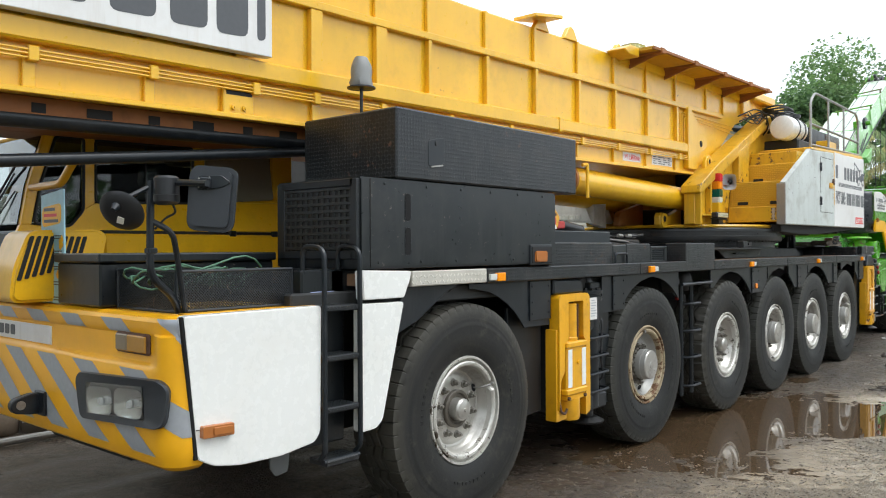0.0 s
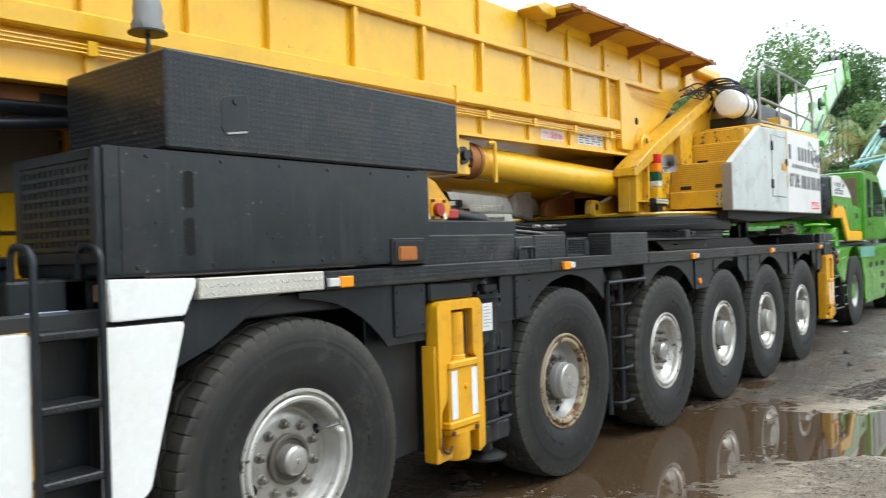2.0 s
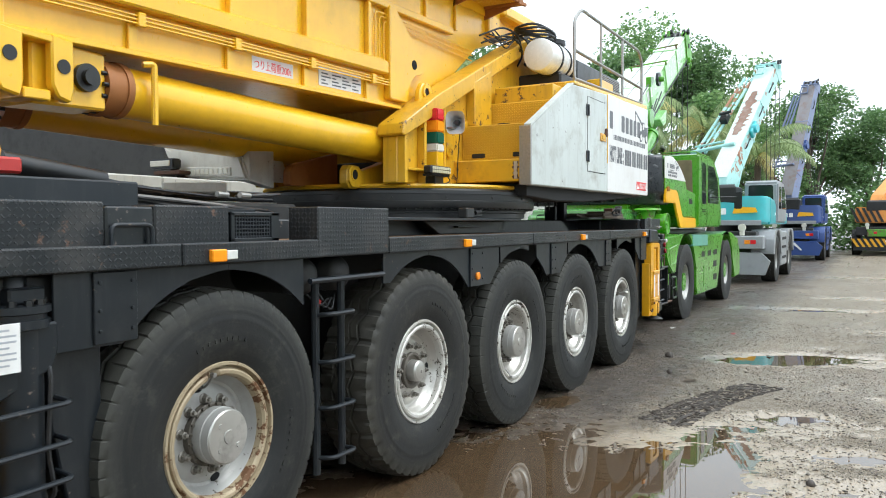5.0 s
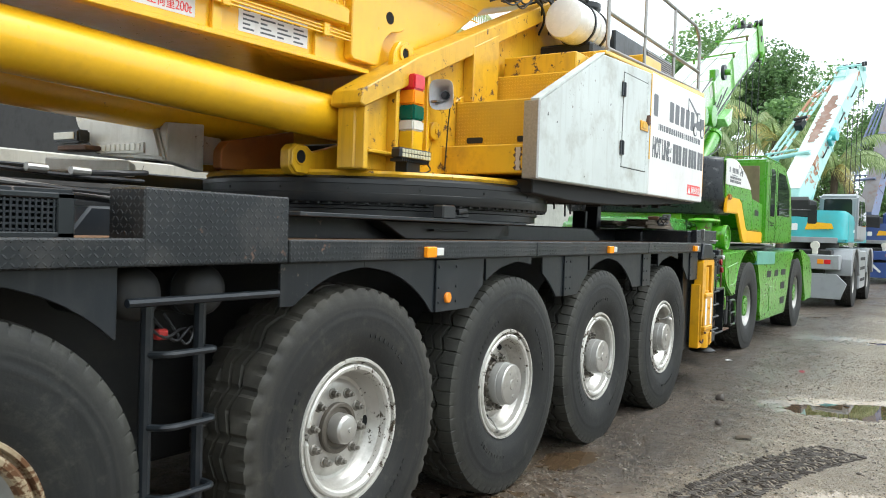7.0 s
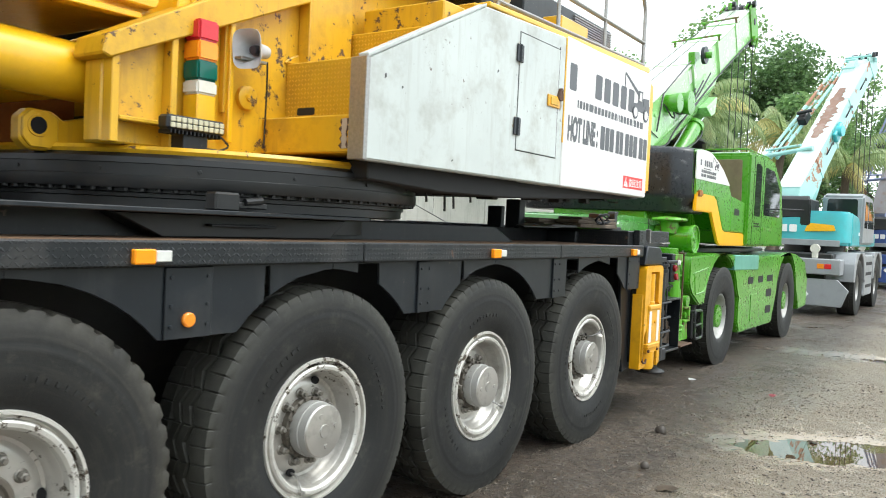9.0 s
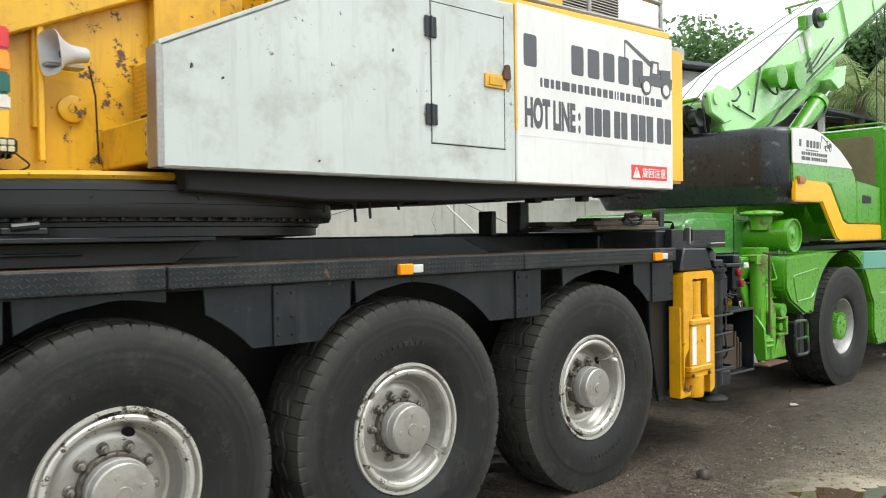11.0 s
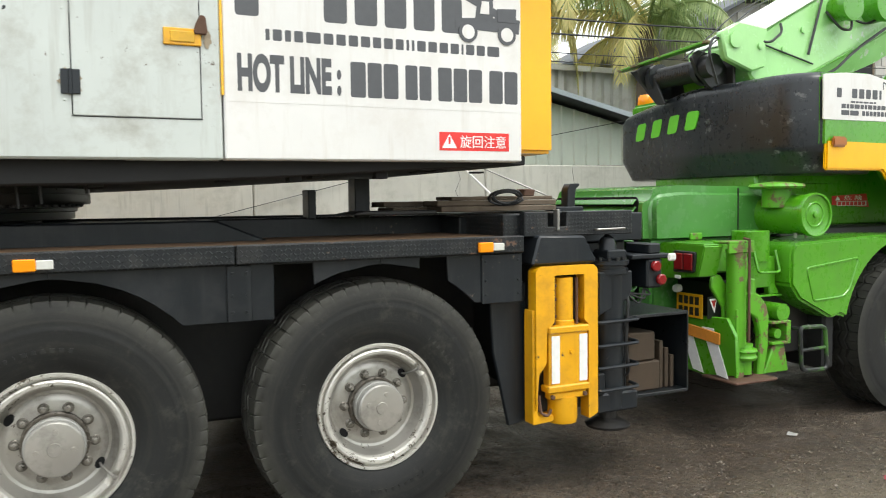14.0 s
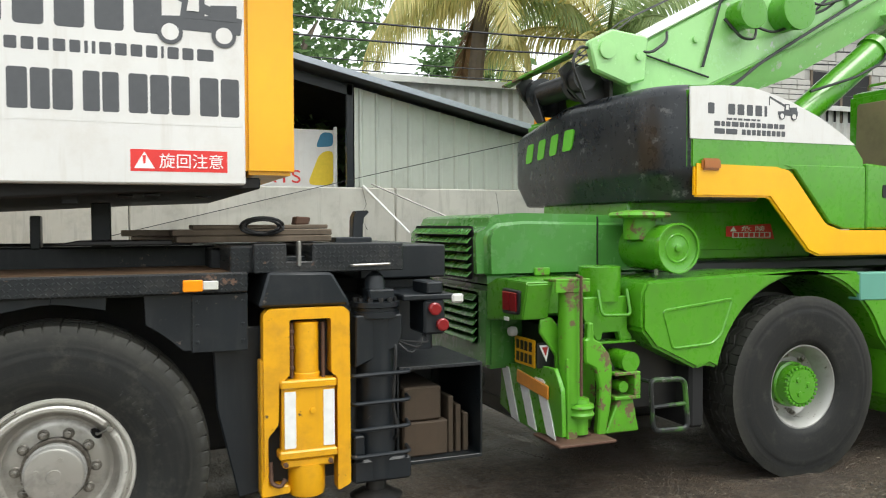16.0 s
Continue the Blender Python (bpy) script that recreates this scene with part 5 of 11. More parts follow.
part("seam", o, DARK_IRON, eb)
for y in (5.83, 6.18, 6.5, 6.8, 7.1, 7.4):
    for z in (1.635, 2.075):
        o = B()
        lathe(o, [(0, 0.010), (0.005, 0.008), (0.006, 0)], 8, (S, y + (0.05 if z > 2 else 0), z))
        part("bolt", o, BLACK_SATIN, eb)
o = B()
for a, c, z0, z1 in ((-3.95, -3.34, 2.055, 2.095), (-3.95, -3.34, 1.655, 1.70), (-3.99, -3.93, 1.655, 2.095), (-3.36, -3.31, 1.655, 2.095)):
    box(o, a, c, 5.672, 5.692, z0, z1, 0.003)
part("grille_frame", o, BLACK, eb)
o = B()
box(o, -3.94, -3.35, 5.684, 5.6885, 1.70, 2.06, 0)
part("grille_dark", o, DEEP_BLACK, eb)
for i in range(13):
    o = B()
    x = -3.925 + i * 0.047
    box(o, x - 0.010, x + 0.010, 5.677, 5.684, 1.70, 2.055, 0.002)
    part("grille_bar", o, BLACK_SATIN, eb)
for i in range(9):
    o = B()
    z = 1.715 + i * 0.041
    box(o, -3.94, -3.35, 5.675, 5.6835, z - 0.009, z + 0.009, 0.002)
    part("grille_bar", o, BLACK_SATIN, eb)
o = B()
box(o, S - 0.01, S + 0.012, 7.285, 7.56, 1.592, 1.735, 0.006)
bl = part("lamp_recess", o, BLACK, eb)
o = B()
box(o, S + 0.010, S + 0.018, 7.30, 7.545, 1.605, 1.72, 0.004)
part("recess_dark", o, DEEP_BLACK, bl)
o = B()
box(o, S + 0.012, S + 0.030, 7.325, 7.475, 1.612, 1.69, 0.008, 2)
part("side_lamp", o, AMBER_DULL, bl)
o = B()
box(o, -4.11, S + 0.005, 5.97, 7.90, 2.112, 2.520, 0.010)
tb = P("chequer_plate_locker", o, BLACK_TREAD, "black chequered steel locker with a worn lock")
o = B()
prism(o, outline([(6.236, 2.196), (6.379, 2.218), (6.381, 2.380), (6.236, 2.354)], 0.025, 4), "x", S + 0.001, S + 0.0085, 0.003)
lp = part("lock_plate", o, BLACK, tb)
o = B()
lathe(o, [(0, 0.015), (0.006, 0.013), (0.007, 0)], 16, (S + 0.0085, 6.307, 2.338))
part("lock", o, DARK_IRON, lp)
o = B()
prism(o, outline([(6.258, 2.19), (6.365, 2.206), (6.365, 2.216), (6.258, 2.20)], 0.003), "x", S + 0.003, S + 0.014, 0.002)
part("lock_lip", o, STEEL, lp)
# beacon in a weathered plastic bag
o = B()
rod(o, (-3.9, 6.27, 2.52), (-3.9, 6.27, 2.75), 0.011)
bc = P("beacon_post", o, BLACK)
o = B()
lathe(o, [(0, 0.0), (0.004, 0.092), (0.012, 0.092), (0.02, 0.05), (0.02, 0)], 24, (-3.9, 6.27, 2.74), "z")
part("beacon_base", o, BLACK_PLASTIC, bc)
o = B()
lathe(o, [(0, 0.072), (0.03, 0.078), (0.06, 0.070), (0.10, 0.068), (0.14, 0.060), (0.17, 0.050), (0.19, 0.035), (0.20, 0.0)], 22, (-3.9, 6.27, 2.755), "z")
for v in o.verts:
    k = noise.noise(v.co * 22) * 0.012
    v.co += Vector((k, noise.noise(v.co * 25 + Vector((5, 0, 0))) * 0.012, k * 0.3))
part("beacon_cover", o, CLOTH_GREY, bc, "grey plastic bag tied over the beacon")

# deck furniture behind the engine box
o = B()
box(o, -3.72, -3.60, 7.63, 8.96, 1.735, 1.85, 0.008)
P("deck_beam", o, BLACK)
for y0, y1, z1, mat in ((7.66, 8.62, 1.752, BLACK_TREAD), (8.62, 8.86, 1.735, BLACK_SATIN), (8.86, 9.30, 1.745, BLACK_TREAD)):
    o = B()
    box(o, -3.95, S - 0.09, y0 + 0.002, y1 - 0.002, 1.563, z1, 0.008)
    P("deck_step_box", o, mat)
o = B()
tube(o, rounded([(S - 0.07, 8.63, 1.58), (S - 0.07, 8.63, 1.66), (S - 0.07, 8.83, 1.66), (S - 0.07, 8.83, 1.58)], 0.03, 4), 0.010, 8)
P("grab_handle", o, BLACK)
o = B()
for a, c, z0, z1 in ((9.32, 9.66, 1.70, 1.72), (9.32, 9.66, 1.575, 1.595), (9.32, 9.345, 1.575, 1.72), (9.60, 9.66, 1.575, 1.72)):
    box(o, -3.75, S - 0.10, a, c, z0, z1, 0.004)
# Back wall added to keep the open bay dark.
box(o, -3.80, -3.74, 9.30, 9.86, 1.575, 1.745, 0.004)
gv = P("vent_box", o, BLACK_SATIN, "black vent box with a punched grille")
for i in range(6):
    o = B()
    box(o, S - 0.115, S - 0.108, 9.345, 9.60, 1.598 + i * 0.018, 1.606 + i * 0.018, 0.001)
    part("grille_bar", o, BLACK, gv)
for i in range(13):
    o = B()
    box(o, S - 0.113, S - 0.106, 9.355 + i * 0.0195, 9.363 + i * 0.0195, 1.595, 1.70, 0.001)
    part("grille_bar", o, BLACK, gv)
o = B()
box(o, S - 0.20, S + 0.001, 9.845, 10.525, 1.487, 1.752, 0.006)
P("raised_step_box", o, BLACK_TREAD)
# mid steps and air tanks
o = B()
for y in (9.95, 10.25):
    o = B()
    lathe(o, [(-0.55, 0.0), (-0.53, 0.08), (-0.50, 0.10), (-0.06, 0.10), (-0.035, 0.085), (-0.015, 0.05), (-0.01, 0.0)], 24, (S - 0.12, y, 1.375))
    P("air_tank", o, FRAME_LIFTED)
    o = B()
    lathe(o, [(-0.16, 0.104), (-0.13, 0.104)], 24, (S - 0.12, y, 1.375))
    P("tank_strap", o, BLACK)
o = B()
box(o, S - 0.20, S - 0.16, 10.03, 10.08, 1.20, 1.24, 0.008)
P("red_valve", o, RED_PAINT)
for k in range(3):
    o = B()
    tube(o, rounded([(S - 0.22, 9.98 + 0.06 * k, 1.29), (S - 0.15, 10.05 + 0.05 * k, 1.20 - 0.02 * k), (S - 0.18, 10.16 + 0.03 * k, 1.24), (S - 0.25, 10.30, 1.16 + 0.05 * k)], 0.04, 4), 0.006, 6)
    P("air_hose", o, HOSE_BLACK)
o = B()
tube(o, [(S - 0.02, 9.80, 1.362), (S - 0.02, 10.49, 1.362)], 0.016, 8)
ms = P("side_ladder", o, BLACK, "narrow black tubular side ladder")
for y in (9.93, 10.16):
    o = B()
    tube(o, [(S - 0.09, y, 1.36), (S - 0.09, y, 0.30)], 0.022, 8)
    part("upright", o, BLACK, ms)
for z in (1.177, 0.92, 0.67, 0.40):
    o = B()
    tube(o, rounded([(S - 0.09, 9.93, z - 0.01), (S + 0.01, 9.95, z), (S + 0.01, 10.16, z), (S - 0.09, 10.18, z - 0.01)], 0.04, 4), 0.013, 8)
    part("rung", o, BLACK, ms)


# outrigger jacks
def jack(y0, z0):
    """The yellow float frame, its ram and the black jack leg with rungs beside it."""
    fr = B()
    x0, x1 = S - 0.075, S + 0.012
    out = outline([(y0, z0 + 0.08), (y0, z0 + 0.90), (y0 + 0.03, z0 + 0.928), (y0 + 0.40, z0 + 0.928), (y0 + 0.43, z0 + 0.90), (y0 + 0.432, z0 + 0.03), (y0 + 0.365, z0 + 0.0), (y0 + 0.365, z0 + 0.575), (y0 + 0.334, z0 + 0.60), (y0 + 0.334, z0 + 0.872), (y0 + 0.127, z0 + 0.872), (y0 + 0.127, z0 + 0.60), (y0 + 0.075, z0 + 0.55), (y0 + 0.07, z0 + 0.36), (y0 + 0.02, z0 + 0.30)], 0.012, 2)
    prism(fr, out, "x", x0, x1, 0.006)
    body = P("outrigger_jack", fr, YELLOW_JACK, "yellow outrigger jack frame with white reflective tapes")
    q = B()
    prism(q, outline([(y0 - 0.012, z0), (y0 + 0.13, z0 + 0.01), (y0 + 0.13, z0 + 0.05), (y0 + 0.025, z0 + 0.055), (y0 + 0.02, z0 + 0.66), (y0 - 0.012, z0 + 0.68)], 0.01, 2), "x", x0 - 0.03, x1 - 0.02, 0.005)
    part("side_bracket", q, YELLOW_JACK, body)
    q = B()
    lathe(q, [(z0 + 0.46, 0.068), (z0 + 0.60, 0.068), (z0 + 0.605, 0.062), (z0 + 0.85, 0.062), (z0 + 0.855, 0.055), (z0 + 0.855, 0)], 24, (S - 0.05, y0 + 0.22, 0), "z")
    part("ram", q, YELLOW_JACK, body)
    q = B()
    rod(q, (S - 0.02, y0 + 0.300, z0 + 0.56), (S - 0.02, y0 + 0.300, z0 + 0.85), 0.009)
    part("hydraulic_pipe", q, RUSTY, body)
    q = B()
    rod(q, (S - 0.02, y0 + 0.143, z0 + 0.58), (S - 0.02, y0 + 0.143, z0 + 0.85), 0.008)
    for zz in (0.62, 0.72, 0.80):
        box(q, S - 0.03, S - 0.008, y0 + 0.132, y0 + 0.154, z0 + zz, z0 + zz + 0.02, 0.003)
    part("hydraulic_pipe", q, RUSTY, body)
    q = B()
    box(q, S - 0.06, S + 0.022, y0 + 0.085, y0 + 0.350, z0 + 0.215, z0 + 0.555, 0.012)
    box(q, S - 0.06, S + 0.034, y0 + 0.078, y0 + 0.357, z0 + 0.532, z0 + 0.575, 0.008)
    box(q, S - 0.06, S + 0.034, y0 + 0.070, y0 + 0.360, z0 + 0.185, z0 + 0.228, 0.008)
    bx = part("float_box", q, YELLOW_JACK, body)
    for a in (0.097, 0.290):
        q = B()
        box(q, S + 0.022, S + 0.0255, y0 + a, y0 + a + 0.056, z0 + 0.240, z0 + 0.520, 0.001)
        part("reflective_tape", q, WHITE_TAPE, bx)
    q = B()
    lathe(q, [(0, 0.016), (0.012, 0.014), (0.014, 0)], 8, (S + 0.022, y0 + 0.235, z0 + 0.42))
    part("bolt", q, YELLOW_JACK, bx)
    q = B()
    box(q, S - 0.05, S + 0.022, y0 + 0.09, y0 + 0.345, z0 + 0.140, z0 + 0.186, 0.010)
    lathe(q, [(z0 - 0.015, 0.0), (z0 - 0.01, 0.085), (z0 + 0.015, 0.092), (z0 + 0.15, 0.092), (z0 + 0.15, 0)], 24, (S - 0.06, y0 + 0.22, 0), "z")
    part("lower_clamp", q, YELLOW_JACK, body)
    for a in (0.10, 0.325):
        q = B()
        lathe(q, [(0, 0.014), (0.016, 0.013), (0.018, 0)], 6, (S + 0.022, y0 + a, z0 + 0.163))
        part("clamp_bolt", q, RUSTY, body)
    q = B()
    tube(q, rounded([(S - 0.02, y0 + 0.035, z0 + 0.17), (S + 0.0, y0 + 0.035, z0 + 0.07), (S + 0.01, y0 + 0.08, z0 + 0.05), (S + 0.01, y0 + 0.10, z0 + 0.09)], 0.02, 3), 0.010, 6)
    part("locking_pin", q, RUSTY, body)
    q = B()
    # Black backing that paints the shadow inside the jack frame.
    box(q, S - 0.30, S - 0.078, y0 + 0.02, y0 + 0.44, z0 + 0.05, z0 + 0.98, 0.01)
    part("black_backing", q, DEEP_BLACK, body)
    q = B()
    if y0 > 10:
        prism(q, [(y0 - 0.02, z0 + 0.935), (y0 + 0.43, z0 + 0.935), (y0 + 0.425, z0 + 0.96), (y0 + 0.345, z0 + 1.098), (y0 + 0.03, z0 + 1.105)], "x", S - 0.5, S + 0.004, 0.012)
    else:
        prism(q, [(y0 - 0.02, z0 + 0.93), (y0 + 0.40, z0 + 0.93), (y0 + 0.36, z0 + 1.03), (y0 - 0.02, z0 + 1.04)], "x", S - 0.5, S - 0.02, 0.012)
    part("guard_plate", q, BLACK, body)
    leg = B()
    lathe(leg, [(z0 + 0.02, 0.0), (z0 + 0.02, 0.100), (z0 + 0.85, 0.104), (z0 + 0.855, 0.128), (z0 + 0.885, 0.128), (z0 + 0.888, 0.118), (z0 + 0.905, 0.118), (z0 + 0.91, 0.132), (z0 + 0.935, 0.132), (z0 + 0.94, 0.07), (z0 + 0.97, 0.055), (z0 + 1.04, 0.053), (z0 + 1.07, 0.042), (z0 + 1.088, 0.018), (z0 + 1.105, 0.014), (z0 + 1.11, 0)], 28, (S - 0.13, y0 + 0.605, 0), "z")
    box(leg, S - 0.20, S - 0.05, y0 + 0.55, y0 + 0.69, z0 + 0.94, z0 + 1.0, 0.008)
    box(leg, S - 0.30, S - 0.04, y0 + 0.46, y0 + 0.775, z0 + 0.0, z0 + 0.12, 0.012)
    box(leg, S - 0.26, S - 0.03, y0 + 0.46, y0 + 0.52, z0 + 0.12, z0 + 0.25, 0.01)
    prism(leg, [(y0 + 0.47, z0 + 0.60), (y0 + 0.70, z0 + 0.70), (y0 + 0.725, z0 + 0.76), (y0 + 0.725, z0 + 0.87), (y0 + 0.475, z0 + 0.87)], "x", S - 0.20, S - 0.035, 0.008)
    lg = P("jack_leg", leg, BLACK, "black vertical jack cylinder with rungs")
    q = B()
    lathe(q, [(0, 0.0), (0.0, 0.135), (0.015, 0.14), (0.035, 0.10), (0.05, 0.07), (0.05, 0)], 24, (S - 0.13, y0 + 0.605, z0 - 0.105), "z")
    part("foot", q, DARK_IRON, lg)
    q = B()
    lathe(q, [(-0.09, 0.055), (0.04, 0.055)], 20, (S - 0.13, y0 + 0.605, z0), "z")
    part("foot_rod", q, DARK_IRON, lg)
    for k in range(12):
        q = B()
        a = k * math.tau / 12
        lathe(q, [(0.93, 0.016), (0.956, 0.015), (0.958, 0)], 6, (S - 0.13 + math.cos(a) * 0.105, y0 + 0.605 + math.sin(a) * 0.105, z0), "z")
        part("bolt", q, DARK_IRON, lg)
    for z in (0.567, 0.422, 0.287, 0.149):
        q = B()
        tube(q, rounded([(S - 0.12, y0 + 0.44, z0 + z - 0.01), (S - 0.005, y0 + 0.45, z0 + z), (S - 0.005, y0 + 0.755, z0 + z + 0.005), (S - 0.14, y0 + 0.775, z0 + z + 0.005)], 0.035, 4), 0.011, 8)
        part("rung", q, BLACK, lg)
    q = B()
    tube(q, rounded([(S - 0.10, y0 + 0.68, z0 + 0.80), (S - 0.03, y0 + 0.69, z0 + 0.70), (S - 0.03, y0 + 0.67, z0 + 0.40), (S - 0.03, y0 + 0.70, z0 + 0.24), (S - 0.08, y0 + 0.68, z0 + 0.20)], 0.05, 4), 0.009, 6)
    part("hose", q, HOSE_BLACK, lg)
    return body


jack(7.645, 0.44)
jack(16.585, 0.47)
o = B()
box(o, S - 0.004, S + 0.002, 8.095, 8.20, 1.155, 1.325, 0.001)
lb = P("inspection_label", o, SIGN_WHITE, "white label with rows of unreadable print")
for i in range(7):
    q = B()
    box(q, S + 0.002, S + 0.0026, 8.11, 8.11 + (0.075 if i % 3 else 0.05), 1.30 - i * 0.02, 1.307 - i * 0.02, 0)
    part("print_bar", q, GREY_STRIPE, lb)

# rear end of the chassis
o = B()
prism(o, [(16.555, 1.568), (17.325, 1.568), (17.325, 1.712), (16.845, 1.712), (16.845, 1.622), (16.715, 1.622), (16.715, 1.712), (16.555, 1.712)], "x", S - 0.12, S - 0.06, 0.005)
box(o, -6.2, S - 0.122, 16.45, 16.70, 1.568, 1.700, 0.006)
box(o, -6.2, S - 0.122, 16.86, 17.32, 1.568, 1.706, 0.006)
box(o, -6.2, S - 0.30, 16.70, 16.86, 1.568, 1.64, 0.004)
P("rear_cross_beam", o, BLACK_TREAD)
o = B()
box(o, -5.9, S - 0.45, 17.2, 17.72, 1.50, 1.69, 0.008)
box(o, -5.9, -3.9, 17.3, 17.7, 0.75, 1.5, 0.02)
P("rear_buffer", o, BLACK)
for y, w, h in ((15.50, 0.05, 1.86), (15.80, 0.10, 1.93), (12.95, 0.14, 1.86)):
    o = B()
    box(o, -4.30, -4.16, y, y + w, 1.68, h, 0.006)
    P("deck_post", o, BLACK)
o = B()
prism(o, [(17.19, 1.70), (17.252, 1.70), (17.255, 1.80), (17.262, 1.85), (17.292, 1.878), (17.285, 1.890), (17.215, 1.888), (17.195, 1.85)], "x", -3.95, -3.87, 0.004)
box(o, -3.98, -3.84, 17.08, 17.30, 1.70, 1.735, 0.006)
P("deck_horn", o, BLACK)
o = B()
box(o, S - 0.09, S - 0.04, 16.768, 16.785, 1.60, 1.725, 0.004)
P("rear_pin", o, STEEL)
o = B()
tube(o, rounded([(S - 0.05, 17.04, 1.600), (S - 0.02, 17.04, 1.600), (S - 0.02, 17.24, 1.604), (S - 0.05, 17.24, 1.604)], 0.01), 0.007, 6)
P("rear_handle", o, STEEL)
# rear lamp bracket
o = B()
box(o, -3.85, S - 0.05, 17.32, 17.62, 1.405, 1.435, 0.006)
box(o, -3.6, S - 0.055, 17.44, 17.56, 1.22, 1.405, 0.012)
box(o, -3.6, S - 0.06, 17.46, 17.55, 1.435, 1.50, 0.008)
rl = P("rear_lamp_bracket", o, BLACK)
for y, z, mat in ((17.495, 1.358, RED_DARK), (17.538, 1.273, RED_DARK)):
    q = B()
    lathe(q, [(0, 0.034), (0.02, 0.034), (0.026, 0.026), (0.027, 0)], 20, (S - 0.05, y, z))
    part("rear_lamp", q, mat, rl)
q = B()
box(q, S - 0.06, S - 0.035, 17.595, 17.66, 1.385, 1.435, 0.01)
part("clear_lamp", q, CLEAR_LENS, rl)
for k in range(3):
    q = B()
    tube(q, rounded([(S - 0.1, 17.45, 1.22), (S - 0.03, 17.36 + k * 0.05, 1.12 + k * 0.03), (S - 0.06, 17.28, 1.2), (S - 0.1, 17.2, 1.3)], 0.05, 4), 0.006, 6)
    part("cable", q, HOSE_BLACK, rl)
# open tool box at the rear corner
o = B()
yb0, yb1, zb0, zb1 = 17.30, 17.78, 0.53, 1.055
box(o, -4.0, S - 0.06, yb0, yb1, zb0, zb0 + 0.02, 0.003)
tbx = P("open_tool_box", o, BLACK_SATIN, "open black steel tool box")
for nm, c in (("lid", (-4.0, S - 0.06, yb0, yb1, zb1 - 0.02, zb1)), ("end_plate", (-4.0, S - 0.06, yb1 - 0.012, yb1, zb0 + 0.02, zb1 - 0.02)), ("back_plate", (-4.0, -3.98, yb0, yb1 - 0.012, zb0 + 0.02, zb1 - 0.02)), ("end_plate", (-3.98, S - 0.1, yb0, yb0 + 0.012, zb0 + 0.02, zb1 - 0.02))):
    q = B()
    box(q, *c, 0.002)
    part(nm, q, BLACK_SATIN if nm != "lid" else BLACK_TREAD, tbx)
for z0, z1, y1 in ((0.55, 0.74, 17.60), (0.745, 0.93, 17.56)):
    o = B()
    box(o, -3.85, S - 0.12, 17.34, y1, z0, z1, 0.01)
    blk = single("timber_block", o, TIMBER_BLOCK, "old wooden packing block in the rear tool box", "timber block", "packing blocks")
for k in range(3):
    o = B()
    box(o, -3.8, S - 0.14, 17.61 + k * 0.045, 17.64 + k * 0.045, 0.55, 0.86 - 0.05 * k, 0.004)
    single("timber_board", o, TIMBER_BLOCK, "narrow board standing in the rear tool box", "timber board", "boards in the tool box")
# timber packing on the rear deck
for i, (xa, xb, ya, yb, z0, z1) in enumerate(((-4.0, -3.78, 16.22, 17.045, 1.714, 1.748), (-4.3, -4.02, 16.0, 17.02, 1.714, 1.745), (-4.02, -3.79, 16.20, 17.05, 1.750, 1.783), (-4.28, -4.05, 15.95, 17.03, 1.747, 1.782), (-4.04, -3.80, 16.30, 17.03, 1.785, 1.808))):
    o = B()
    box(o, xa, xb, ya, yb, z0, z1, 0.005)
    for v in o.verts:
        v.co += Vector((0.006 * noise.noise(v.co * 3 + Vector((i, 0, 0))), 0, 0.003 * noise.noise(v.co * 4)))
    single("timber_plank", o, TIMBER, "weathered packing plank stacked on the rear deck", "timber plank", "planks on the rear deck")
o = B()
prism(o, [(15.62, 1.705), (16.20, 1.705), (16.20, 1.728), (15.75, 1.728)], "x", -4.1, -3.80, 0.004)
single("steel_plate", o, DARK_IRON, "dark steel plate lying beside the planks", "steel plate")
o = B()
for k in range(3):
    tube(o, [(-3.76 + 0.03 * math.sin(k * 3 + i * 0.5), 16.66 + (0.085 + 0.015 * k) * math.cos(i * math.tau / 16), 1.80 + (0.035 + 0.006 * k) * math.sin(i * math.tau / 16)) for i in range(16)], 0.008, 6, True)
single("hose_coil", o, HOSE_BLACK, "small coil of black hose on the timber packing", "hose")
o = B()
prism(o, [(16.86, 1.809), (16.94, 1.809), (16.95, 1.85), (16.87, 1.855)], "x", -4.0, -3.88, 0.006)
single("steel_block", o, RUSTY, "small rusty steel block on the timber packing", "steel block")

# base under the slewing ring
o = B()
box(o, -6.0, -3.56, 10.86, 13.10, 1.682, 1.703, 0.004)
P("ring_base_plate", o, BLACK)
o = B()
prism(o, [(11.68, 1.681), (13.12, 1.681), (12.98, 1.576), (11.93, 1.576)], "x", -5.6, -3.74, 0.006)
P("ring_base_web", o, DARK_IRON)
o = B()
box(o, -3.742, -3.70, 12.16, 12.56, 1.628, 1.640, 0.003)
P("web_rib", o, BLACK)
# slewing ring
RC = 13.0
o = B()
lathe(o, [(1.60, 0), (1.60, 1.02), (1.695, 1.02), (1.70, 1.175), (1.705, 1.205), (1.745, 1.205), (1.75, 1.22), (1.768, 1.22), (1.772, 1.245), (1.788, 1.245), (1.788, 1.290), (1.80, 1.295), (1.845, 1.295), (1.848, 1.291), (1.90, 1.291), (1.903, 1.295), (1.93, 1.293), (1.948, 1.27), (1.948, 0)], 112, (C, RC, 0), "z")
P("slewing_ring", o, DARK_IRON, "black greasy slewing ring with bolt heads")
bolt_b = B()
lathe(bolt_b, [(-0.014, 0.0), (-0.014, 0.014), (0.0, 0.015)], 6, (0, 0, 0), "z")
BOLT = mesh_of(bolt_b, "ring_bolt", DARK_IRON)
